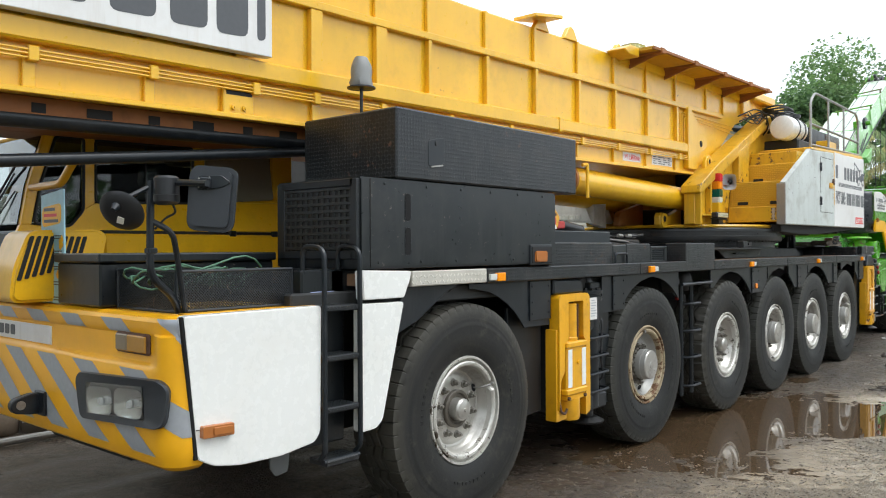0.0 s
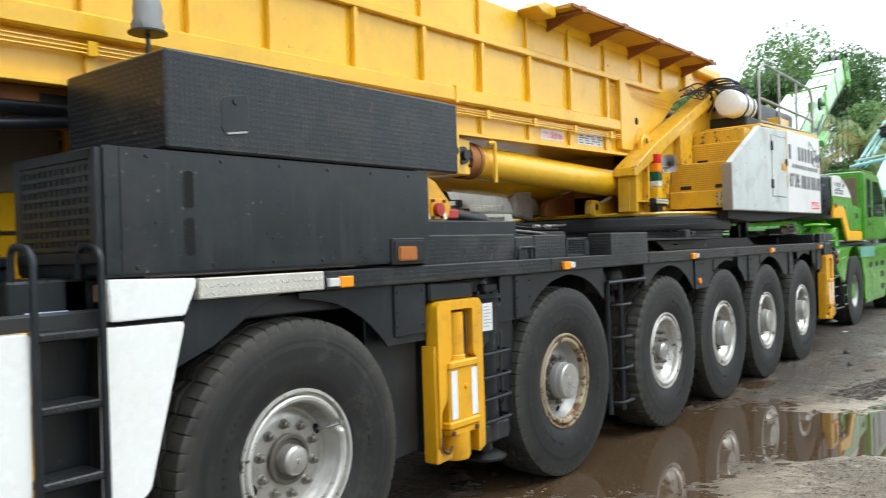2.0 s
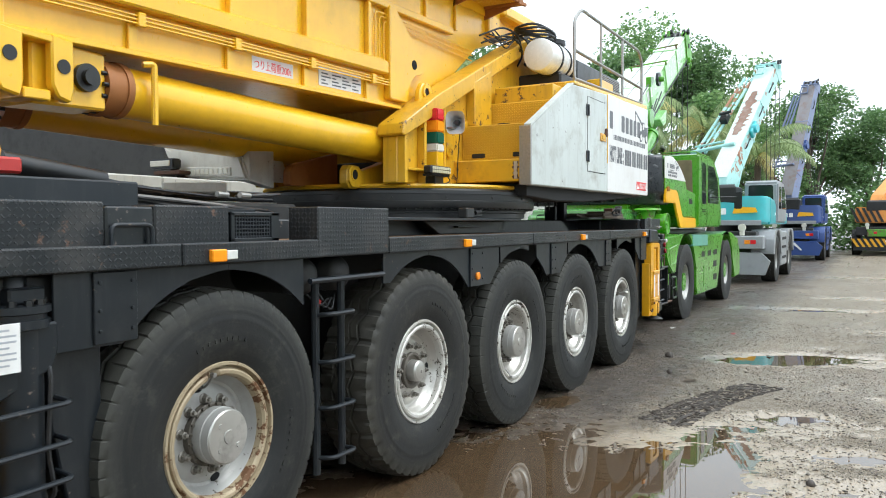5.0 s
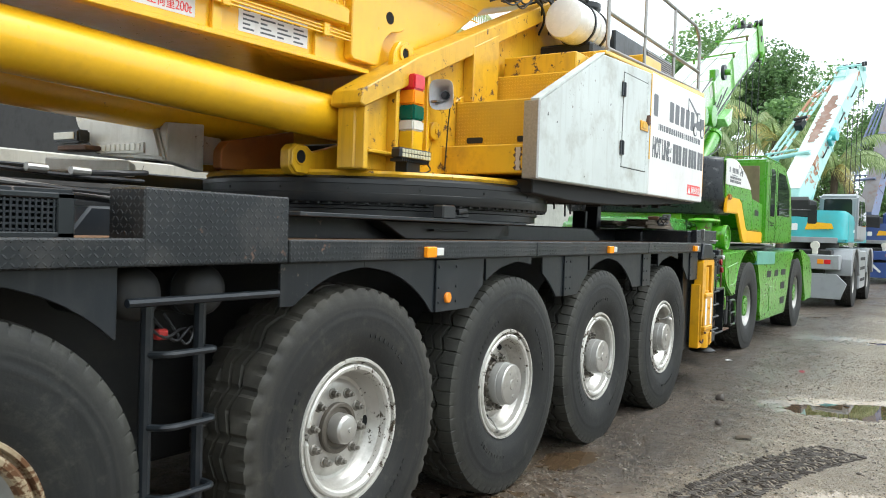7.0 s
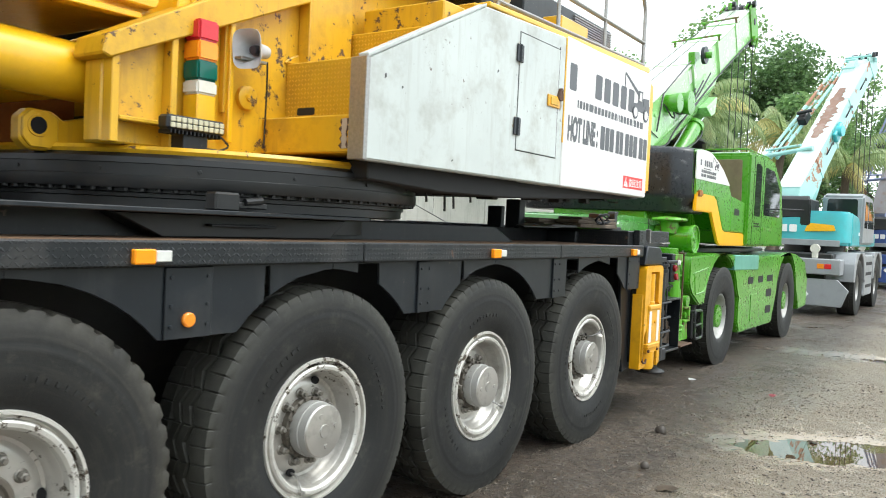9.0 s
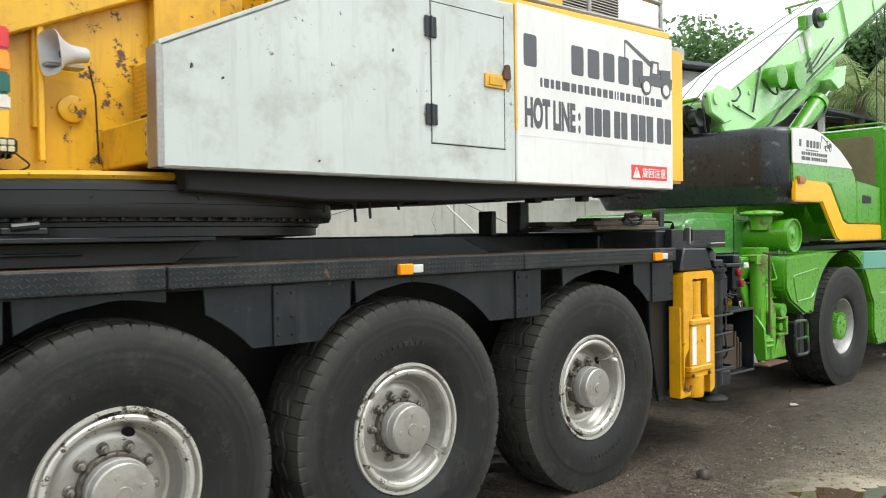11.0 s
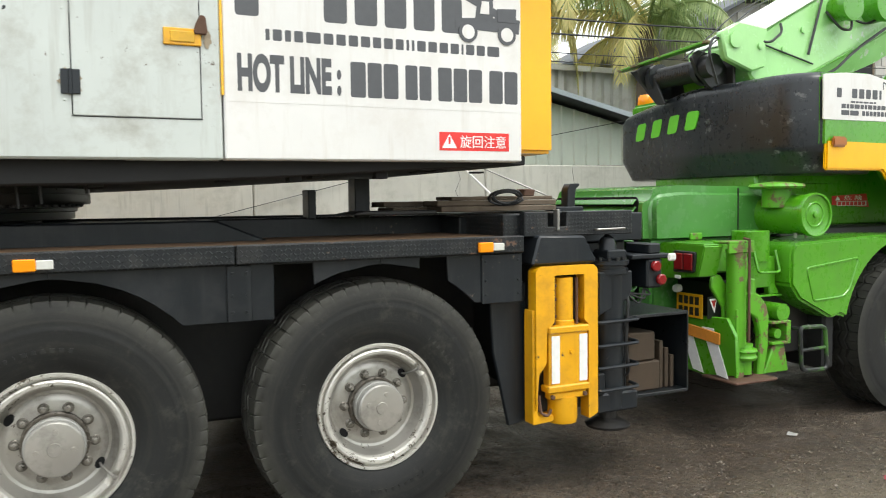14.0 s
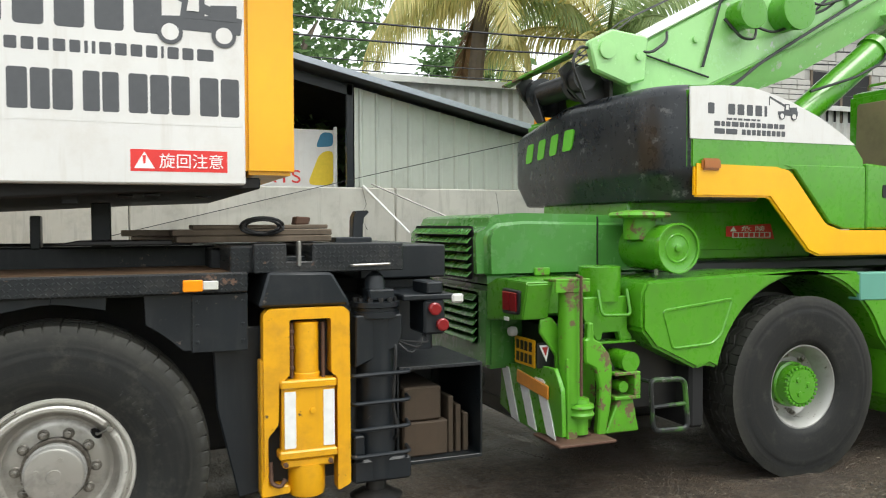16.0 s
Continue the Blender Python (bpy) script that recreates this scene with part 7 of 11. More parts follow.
bplate([(-3.0, 2.55), (12.15, 2.55), (12.85, 2.80), (13.55, 3.28), (14.3, 3.50), (14.85, 3.62), (14.85, 3.84), (14.5, 3.86), (13.0, 3.70), (-3.0, 3.70)], -5.365, BX, YELLOW, "boom", 0.012, "long yellow box-section boom with ribs and rails")
bplate([(-3.0, 2.785), (11.87, 2.785), (11.87, 2.885), (11.80, 2.900), (-3.0, 2.900)], BX, BX + 0.075, YELLOW, "boom_ledge", 0.012)
bplate([(9.02, 2.775), (9.06, 2.775), (9.06, 2.91), (9.02, 2.91)], BX, BX + 0.085, YELLOW, "ledge_joint", 0.004)
bplate([(-3.0, 3.315), (13.0, 3.315), (13.0, 3.372), (-3.0, 3.372)], BX, BX + 0.05, YELLOW, "boom_rail", 0.006)
bplate([(-3.0, 2.535), (12.1, 2.535), (12.1, 2.565), (-3.0, 2.565)], BX - 0.02, BX + 0.045, YELLOW, "boom_foot_flange", 0.004)
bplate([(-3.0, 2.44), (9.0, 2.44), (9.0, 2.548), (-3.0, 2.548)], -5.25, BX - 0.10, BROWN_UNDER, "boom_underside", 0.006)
for k in range(16):
    y = 3.5 + k * 0.21 + 0.07 * (k % 3)
    bplate([(y, 2.465), (y + 0.07, 2.465), (y + 0.07, 2.515), (y, 2.515)], BX - 0.104, BX - 0.097, DEEP_BLACK, "underside_slot", 0)
for y, w in ((4.35, 0.05), (4.98, 0.05), (5.55, 0.05), (6.15, 0.10), (6.75, 0.11), (7.27, 0.04), (7.99, 0.04), (8.71, 0.04), (9.45, 0.04), (10.17, 0.04), (10.90, 0.04), (11.65, 0.04), (3.7, 0.05), (3.0, 0.05)):
    bplate([(y - w / 2, 2.90), (y + w / 2, 2.90), (y + w / 2, 3.315), (y - w / 2, 3.315)], BX, BX + 0.045, YELLOW, "boom_rib", 0.004)
    bplate([(y - w / 2, 3.372), (y + w / 2, 3.372), (y + w / 2, 3.69), (y - w / 2, 3.69)], BX, BX + 0.03, YELLOW, "boom_rib", 0.004)
    if y > 6.5 or y < 6.2:
        bplate([(y - 0.03, 2.565), (y + 0.03, 2.565), (y + 0.03, 2.735), (y - 0.03, 2.735)], BX, BX + 0.028, YELLOW, "lower_rib", 0.004)
for y in (12.55, 13.1):
    bplate([(y - 0.02, 3.372), (y + 0.02, 3.372), (y + 0.02, 3.66), (y - 0.02, 3.66)], BX, BX + 0.03, YELLOW, "boom_rib", 0.004)
for k, z in enumerate((2.745, 2.725, 2.705)):
    q = B()
    tube(q, [(BX + 0.05, -3.0, BZ(-3, z)), (BX + 0.05, 11.95, BZ(11.95, z))] + ([] if k else [(BX + 0.05, 11.98, BZ(12, 3.3))]), 0.0065, 6)
    P("pipe_line", q, YELLOW)
for y in (4.36, 4.99, 5.66, 6.14, 6.75, 7.5, 8.3, 9.48, 10.2, 10.93, 11.68):
    bplate([(y - 0.025, 2.69), (y + 0.025, 2.69), (y + 0.025, 2.765), (y - 0.025, 2.765)], BX + 0.03, BX + 0.066, YELLOW, "pipe_clamp", 0.004)
for k in range(3):
    q = B()
    y = 11.74 + k * 0.06
    tube(q, rounded([(BX + 0.03, y, BZ(y, 2.84)), (BX + 0.03, y, BZ(y, 3.27 - 0.03 * k)), (BX + 0.03, y + 0.26, BZ(y, 3.27 - 0.03 * k)), (BX + 0.03, 13.4, BZ(13.4, 3.24 - 0.05 * k))], 0.04, 4), 0.0065, 6)
    P("pipe_line", q, YELLOW)
# latch on the lower web
bplate([(5.44, 2.56), (5.655, 2.56), (5.655, 2.735), (5.44, 2.735)], BX, BX + 0.035, YELLOW, "boom_latch", 0.006)
bplate([(5.46, 2.675), (5.64, 2.675), (5.64, 2.70), (5.46, 2.70)], BX + 0.03, BX + 0.038, DEEP_BLACK, "latch_slot", 0)
for y in (5.51, 5.585):
    q = B()
    lathe(q, [(0, 0.018), (0.014, 0.018), (0.014, 0.008), (0.02, 0.008), (0.02, 0)], 12, (BX + 0.035, y, BZ(y, 2.60)))
    P("latch_bolt", q, YELLOW)
# gusset plate and lug at the boom foot
q = B()
prism(q, outline([(11.90, 3.41), (11.985, 3.40), (12.40, 3.07), (12.45, 3.01), (12.44, 2.95), (12.38, 2.92), (12.29, 2.90), (12.22, 2.84), (12.19, 2.76), (12.17, 2.66), (11.90, 2.66)], 0.03, 3), "x", BX, BX + 0.065, 0.008)
gs = P("boom_gusset", q, YELLOW)
q = B()
lathe(q, [(0, 0.040), (0.003, 0.040), (0.003, 0)], 20, (BX + 0.065, 12.27, 2.99))
part("gusset_eye", q, HOLE, gs)
q = B()
prism(q, outline([(12.22, 2.52), (12.235, 2.76), (12.30, 2.845), (12.39, 2.855), (12.46, 2.80), (12.49, 2.70), (12.56, 2.66), (12.56, 2.55)], 0.03, 3), "x", -4.15, -4.10, 0.008)
pl = P("pin_lug", q, YELLOW)
q = B()
lathe(q, [(0, 0.062), (0.012, 0.060), (0.012, 0.036), (0.002, 0.036), (0.002, 0)], 22, (-4.10, 12.345, 2.768))
part("lug_boss", q, YELLOW, pl)
q = B()
lathe(q, [(0, 0.034), (0.003, 0.034), (0.003, 0)], 20, (-4.097, 12.345, 2.768))
part("lug_eye", q, HOLE, pl)
# ears and walkway along the top
for y in (7.0, 8.85, 9.35, 10.3):
    bplate([(y - 0.14, 3.69), (y + 0.10, 3.69), (y + 0.03, 3.80), (y - 0.02, 3.82), (y - 0.06, 3.80)], BX - 0.03, BX + 0.02, YELLOW, "rope_ear", 0.004)
bplate([(8.55, 3.74), (8.98, 3.80), (8.98, 3.83), (8.55, 3.77)], BX - 0.1, BX + 0.15, YELLOW, "step_bracket", 0.004)
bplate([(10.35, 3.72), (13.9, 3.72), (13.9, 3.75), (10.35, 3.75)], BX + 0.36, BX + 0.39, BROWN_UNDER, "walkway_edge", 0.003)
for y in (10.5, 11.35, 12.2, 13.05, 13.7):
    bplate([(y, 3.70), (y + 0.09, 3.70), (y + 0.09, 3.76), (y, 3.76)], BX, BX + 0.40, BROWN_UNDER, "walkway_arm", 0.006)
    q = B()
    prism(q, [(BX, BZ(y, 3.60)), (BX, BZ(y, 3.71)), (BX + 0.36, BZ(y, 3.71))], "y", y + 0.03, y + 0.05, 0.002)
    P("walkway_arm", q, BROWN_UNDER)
q = B()
for i in range(126):
    y = 10.36 + i * 0.028
    box(q, BX + 0.005, BX + 0.37, y, y + 0.006, BZ(y, 3.726), BZ(y, 3.758), 0)
for i in range(9):
    x = BX + 0.03 + i * 0.042
    prism(q, [(10.36, BZ(10.36, 3.735)), (13.88, BZ(13.88, 3.735)), (13.88, BZ(13.88, 3.757)), (10.36, BZ(10.36, 3.757))], "x", x, x + 0.007, 0)
P("walkway_grating", q, YELLOW_TREAD)
q = B()
prism(q, [(10.02, BZ(10, 3.70)), (10.16, BZ(10, 3.76)), (10.34, BZ(10, 3.76)), (10.34, BZ(10, 3.66)), (10.12, BZ(10, 3.66))], "x", BX, BX + 0.22, 0.008)
P("walkway_end_box", q, YELLOW)
bplate([(10.3, 3.64), (13.9, 3.64), (13.9, 3.738), (10.3, 3.738)], BX - 0.03, BX + 0.012, YELLOW, "walkway_kerb", 0.003)
q = B()
box(q, -4.4, BX + 0.12, 14.0, 14.85, 3.78, 3.90, 0.02)
box(q, -4.3, BX + 0.05, 13.75, 14.0, 3.55, 3.85, 0.01)
lathe(q, [(-0.06, 0.14), (0.06, 0.14), (0.07, 0.11), (0.07, 0)], 28, (BX + 0.01, 14.55, 3.60))
P("boom_foot_head", q, YELLOW)
# lift rams
for x in (-4.36, -5.24):
    q = B()
    lathe(q, [(0, 0.0), (0, 0.138), (2.95, 0.138), (2.95, 0.0)], 36, (0, 0, 0), "y")
    q.transform(Matrix.Translation((x, 9.44, 2.385)) @ Matrix.Rotation(radians(-1.6), 4, "X"))
    ram = P("lift_cylinder", q, YELLOW, "thick yellow boom lift cylinder")
    q = B()
    lathe(q, [(9.30, 0.125), (9.30, 0.150), (9.35, 0.150), (9.35, 0.143), (9.42, 0.143), (9.42, 0.152), (9.46, 0.152), (9.46, 0.13)], 36, (x, 0, 2.385), "y")
    part("gland", q, BROWN_UNDER, ram)
    for k in range(14):
        a = k * math.tau / 14
        q = B()
        lathe(q, [(9.27, 0), (9.27, 0.012), (9.30, 0.012)], 6, (x + math.cos(a) * 0.135, 0, 2.385 + math.sin(a) * 0.135), "y")
        part("gland_bolt", q, DARK_IRON, ram)
q = B()
prism(q, [(8.88, 2.24), (8.88, 2.56), (9.30, 2.54), (9.30, 2.25)], "x", -4.50, -4.24, 0.012)
for ya, yb in ((8.66, 8.80), (8.94, 9.06)):
    prism(q, [(ya, 2.33), (ya + 0.03, 2.27), (yb - 0.02, 2.25), (yb, 2.32), (yb, 2.55), (ya, 2.57)], "x", -4.22, -4.16, 0.01)
prism(q, [(8.66, 2.54), (9.06, 2.52), (9.06, 2.555), (8.66, 2.575)], "x", -4.36, -4.165, 0.006)
prism(q, [(8.80, 2.25), (8.94, 2.25), (8.94, 2.30), (8.80, 2.30)], "x", -4.36, -4.17, 0.006)
box(q, -5.4, -4.36, 8.7, 9.05, 2.28, 2.56, 0.02)
rb = P("ram_bracket", q, YELLOW)
for y, z in ((8.73, 2.44), (9.0, 2.42)):
    q = B()
    lathe(q, [(0, 0.035), (0.004, 0.035), (0.004, 0)], 18, (-4.158, y, z))
    part("eye", q, DARK_IRON, rb)
q = B()
lathe(q, [(0, 0.07), (0.03, 0.07), (0.03, 0.04), (0.06, 0.04), (0.06, 0)], 20, (-4.235, 9.17, 2.40))
part("pin", q, DARK_IRON, rb)
q = B()
tube(q, rounded([(-4.20, 9.50, 2.52), (-4.18, 9.56, 2.53), (-4.18, 9.56, 2.20)], 0.02, 3), 0.018, 8)
P("ram_stop", q, YELLOW)
# stickers on the lower web
bplate([(10.38, 2.602), (10.78, 2.602), (10.78, 2.695), (10.38, 2.695)], BX + 0.001, BX + 0.0025, SIGN_WHITE, "load_sticker", 0)
P("lettering", letters("つり上荷重200t", 0.062, side_turn(BX + 0.0035, 10.40, BZ(10.4, 2.618)), 0.36), SIGN_RED)
bplate([(11.06, 2.600), (11.58, 2.600), (11.58, 2.735), (11.06, 2.735)], BX + 0.001, BX + 0.0025, SIGN_WHITE, "data_sticker", 0)
for i in range(5):
    for k in range(4):
        y = 11.09 + k * 0.125
        bplate([(y, 2.71 - i * 0.024), (y + 0.05 + 0.03 * ((i + k) % 3), 2.71 - i * 0.024), (y + 0.05 + 0.03 * ((i + k) % 3), 2.72 - i * 0.024), (y, 2.72 - i * 0.024)], BX + 0.003, BX + 0.0036, SIGN_INK, "print_bar", 0)
# company board on the boom
q = B()
prism(q, [(1.0, 2.79), (5.72, 2.878), (5.72, 3.75), (1.0, 3.67)], "x", -4.17, -4.10, 0.004)
brd = P("company_board", q, SIGN_WHITE, "white company board with dark block shapes and a green emblem")
SHX = -4.0985
for i, (y, w) in enumerate(((3.05, 0.38), (4.30, 0.34), (4.70, 0.30), (5.04, 0.27), (5.33, 0.25), (5.61, 0.07))):
    z = 2.93 + 0.018 * (y - 4)
    h = 0.50
    q = B()
    prism(q, outline([(y, z), (y + w * 0.86, z + 0.012), (y + w * 0.86, z + h + 0.012), (y, z + h)], 0.05, 3), "x", SHX - 0.0008, SHX, 0)
    part("logo_block", q, SIGN_INK, brd)
q = B()
prism(q, [(3.88 + 0.24 * math.cos(k * math.tau / 32), 3.16 + 0.24 * math.sin(k * math.tau / 32)) for k in range(32)], "x", SHX - 0.0008, SHX, 0)
part("emblem", q, SIGN_GREEN, brd)

# cab under the boom
q = B()
prism(q, [(4.58, 1.42), (4.55, 1.42), (4.575, 1.80), (4.60, 1.862), (4.66, 1.862), (4.88, 1.85), (4.962, 1.955), (5.034, 2.0), (5.70, 2.025), (5.80, 2.03), (6.375, 2.075), (6.55, 2.075), (6.55, 1.42)], "x", -5.01, -4.97, 0.004)
box(q, -5.01, -4.97, 6.375, 6.55, 2.075, 2.44, 0.004)
cab = P("driver_cab", q, YELLOW, "low yellow driver's cab tucked under the boom")
for name, pts in (("door_pillar", [(4.966, 1.957), (5.034, 1.997), (5.034, 2.40), (4.966, 2.40)]), ("rear_pillar", [(5.71, 2.026), (5.80, 2.03), (5.80, 2.41), (5.71, 2.41)]), ("windscreen_pillar", [(4.600, 1.862), (4.660, 1.862), (4.705, 2.11), (4.795, 2.40), (4.735, 2.40), (4.640, 2.09)])):
    q = B()
    prism(q, pts, "x", -5.01, -4.966, 0.006)
    part(name, q, YELLOW, cab)
q = B()
prism(q, [(4.735, 2.395), (6.55, 2.415), (6.55, 2.44), (4.72, 2.42)], "x", -6.25, -4.96, 0.006)
part("roof", q, YELLOW, cab)
# Rear and far walls in dark grey, painting the shade inside the cab.
q = B()
box(q, -6.25, -5.01, 6.50, 6.55, 1.42, 2.41, 0.004)
part("rear_wall", q, GREY_PLASTIC, cab)
q = B()
prism(q, [(4.55, 1.42), (4.60, 1.862), (4.90, 1.90), (6.55, 2.0), (6.55, 1.42)], "x", -6.25, -6.21, 0.004)
# Filler added over the far windows to keep sky from brightening the cab.
box(q, -6.25, -6.21, 5.02, 6.5, 1.92, 2.41, 0.004)
box(q, -6.25, -6.21, 4.72, 4.86, 1.88, 2.40, 0.004)
part("closed_far_side", q, GREY_PLASTIC, cab)
q = B()
prism(q, [(4.55, 1.42), (4.58, 1.82), (4.78, 1.84), (4.86, 1.42)], "x", -6.21, -5.01, 0.01)
box(q, -6.21, -5.01, 4.8, 6.5, 1.42, 1.46, 0)
part("dashboard", q, BLACK_PLASTIC, cab)
seat_g = plain("grey_seat_vinyl", (0.10, 0.115, 0.12), 0.5)
q = B()
prism(q, outline([(5.30, 1.46), (5.62, 1.46), (5.70, 2.12), (5.60, 2.14), (5.50, 1.66), (5.28, 1.62)], 0.05, 3), "x", -5.62, -5.16, 0.04, 3)
part("driver_seat", q, seat_g, cab)
q = B()
prism(q, outline([(5.58, 2.16), (5.68, 2.16), (5.70, 2.31), (5.60, 2.31)], 0.04, 3), "x", -5.50, -5.24, 0.03, 3)
part("head_rest", q, seat_g, cab)
q = B()
lathe(q, [(0, 0.20), (0.012, 0.208), (0.024, 0.20), (0.012, 0.192), (0, 0.20)], 32, (0, 0, 0), "z")
q.transform(pose(-5.42, 4.98, 1.90, 40))
part("steering_wheel", q, BLACK_PLASTIC, cab)
q = B()
prism(q, outline([(4.672, 1.87), (4.715, 2.11), (4.80, 2.39), (4.966, 2.395), (4.962, 1.955), (4.88, 1.855)], 0.03), "x", -4.988, -4.982, 0)
part("quarter_window", q, CAB_GLASS, cab).visible_shadow = False
q = B()
tube(q, [(-4.968, y, z) for y, z in outline([(4.672, 1.87), (4.715, 2.11), (4.80, 2.39), (4.966, 2.395), (4.962, 1.955), (4.88, 1.855)], 0.03)], 0.010, 6, True)
part("window_seal", q, BLACK_PLASTIC, cab)
q = B()
prism(q, [(5.036, 2.0), (5.036, 2.395), (5.708, 2.405), (5.708, 2.025)], "x", -4.988, -4.982, 0)
part("door_window", q, CAB_GLASS, cab).visible_shadow = False
q = B()
tube(q, [(-4.968, y, z) for y, z in outline([(5.038, 2.005), (5.038, 2.39), (5.708, 2.40), (5.708, 2.028)], 0.03)], 0.010, 6, True)
box(q, -4.986, -4.976, 5.37, 5.378, 2.01, 2.39, 0)
part("window_seal", q, BLACK_PLASTIC, cab)
q = B()
prism(q, outline([(5.80, 2.03), (5.80, 2.40), (6.33, 2.40), (6.375, 2.075)], 0.03), "x", -4.972, -4.962, 0.002)
part("rear_window", q, paint("dusty_plastic_pane", (0.22, 0.20, 0.145), 0.32, (0.12, 0.10, 0.07), 0.4, vary=0.2), cab, "dusty brownish plastic pane")
q = B()
box(q, -4.97, -4.82, 5.02, 6.41, 1.42, 1.812, 0.012)
part("lower_body", q, YELLOW, cab)
q = B()
box(q, -4.97, -4.835, 5.02, 6.40, 1.813, 1.832, 0)
part("body_gap", q, DEEP_BLACK, cab)
q = B()
b = bmesh.new()
vs_ = [b.verts.new(p) for p in ((-4.972, 5.74, 1.834), (-4.972, 6.41, 1.834), (-4.83, 6.41, 1.834), (-4.83, 5.86, 1.834), (-4.972, 5.80, 2.025), (-4.972, 6.41, 2.055), (-4.955, 6.41, 2.055), (-4.955, 6.02, 2.045))]
for f in ((0, 1, 2, 3), (4, 5, 6, 7), (0, 1, 5, 4), (1, 2, 6, 5), (2, 3, 7, 6), (3, 0, 4, 7)):
    b.faces.new([vs_[i] for i in f])
bmesh.ops.recalc_face_normals(b, faces=b.faces[:])
bevelled(b, 0.006)
join(q, b)
part("sloping_cover", q, YELLOW, cab)
for y0 in (5.90, 6.25):
    q = B()
    box(q, -4.835, -4.815, y0, y0 + 0.05, 1.80, 1.84, 0.004)
    part("cover_latch", q, BLACK, cab)
q = B()
prism(q, [(4.600, 1.862), (4.640, 2.09), (4.737, 2.395), (4.729, 2.397), (4.632, 2.092), (4.592, 1.864)], "x", -6.20, -5.005, 0)
part("windscreen", q, CAB_GLASS, cab).visible_shadow = False
q = B()
tube(q, [(-5.45, 4.575, 1.90), (-5.12, 4.65, 2.25)], 0.008, 6)
tube(q, [(-5.40, 4.575, 1.89), (-5.16, 4.64, 2.17)], 0.006, 6)
tube(q, [(-5.30, 4.57, 1.87), (-5.10, 4.62, 2.06)], 0.005, 6)
part("wiper", q, BLACK_PLASTIC, cab)
q = B()
prism(q, outline([(4.42, 1.46), (4.44, 1.62), (4.52, 1.82), (4.90, 1.835), (4.955, 1.80), (4.88, 1.43), (4.45, 1.43)], 0.05), "x", -4.97, -4.64, 0.035, 3)
sc = P("side_grille_cover", q, YELLOW, "yellow moulded cover with slanting slots")
for k in range(9):
    y = 4.462 + k * 0.0385
    zb = 1.55 + 0.009 * k
    q = B()
    prism(q, outline([(y - 0.012, zb), (y + 0.010, zb), (y + 0.010 + (1.79 - zb) * 0.30, 1.79), (y - 0.012 + (1.79 - zb) * 0.30, 1.79)], 0.009, 3), "x", -4.645, -4.634, 0)
    part("slot", q, DEEP_BLACK, sc)
q = B()
tube(q, rounded([(-5.6, 4.66, 2.075), (-4.58, 4.66, 2.075), (-4.42, 4.66, 2.19)], 0.05, 4), 0.022, 10)
P("yellow_guard_rail", q, YELLOW_JACK)
q = B()
prism(q, [(-4.80, 1.42), (-4.50, 1.42), (-4.52, 2.045), (-4.80, 2.02)], "y", 4.645, 4.655, 0.002)
sb = P("safety_board", q, BOARD_BLUE, "pale blue safety board with unreadable pictures")
q = B()
prism(q, outline([(-4.78, 1.84), (-4.545, 1.86), (-4.545, 1.97), (-4.78, 1.95)], 0.035), "y", 4.642, 4.645, 0)
part("yellow_heading", q, PLATE_YELLOW, sb)
for i in range(3):
    q = B()
    box(q, -4.755, -4.575 - 0.02 * i, 4.6405, 4.642, 1.865 + i * 0.032, 1.882 + i * 0.032, 0)
    part("print_bar", q, SIGN_RED if i == 1 else SIGN_INK, sb)
blob_rng = random.Random(31)
for i in range(9):
    q = B()
    cx, cz = -4.72 + 0.16 * (i % 2) + blob_rng.uniform(-0.02, 0.02), 1.46 + i * 0.042
    prism(q, [(cx + math.cos(k * math.tau / 11) * blob_rng.uniform(0.018, 0.042), cz + math.sin(k * math.tau / 11) * blob_rng.uniform(0.018, 0.045)) for k in range(11)], "y", 4.6425, 4.645, 0)
    part("picture", q, (SIGN_GREEN, WHITE_INK, SIGN_INK, PLATE_YELLOW)[i % 4], sb)
    for k in range(2):
        q = B()
        x = -4.58 - 0.16 * (i % 2)
        box(q, x - 0.06, x + 0.04, 4.6425, 4.645, cz - 0.008 - k * 0.014, cz - k * 0.014 - 0.002, 0)
        part("print_bar", q, SIGN_INK, sb)
q = B()
tube(q, [(-4.35, 2.5, 1.957), (-4.35, 6.3, 2.378)], 0.034, 12)
P("black_pole", q, BLACK)
q = B()
rod(q, (-4.38, 2.5, 2.33), (-4.38, 6.3, 2.43), 0.05, 12)
P("black_pole", q, BLACK)

# hose basket, locker and mirrors at the front corner
q = B()
box(q, -4.50, -4.02, 4.605, 5.66, 1.426, 1.648, 0.01)
box(q, -4.52, -4.0, 4.592, 5.67, 1.648, 1.695, 0.008)
P("front_locker", q, BLACK_SATIN)
bk = B()
for pts in ([(-4.0, 4.69), (-3.46, 4.69), (-3.46, 5.35)],):
    for z in (1.425, 1.61):
        tube(bk, [(x, y, z) for x, y in pts], 0.009, 6)
for x, y in ((-4.0, 4.69), (-3.46, 4.69), (-3.46, 5.35)):
    tube(bk, [(x, y, 1.42), (x, y, 1.615)], 0.009, 6)
bsk = P("hose_basket", bk, BLACK, "black expanded-metal basket holding a green hose")
me_ = B()
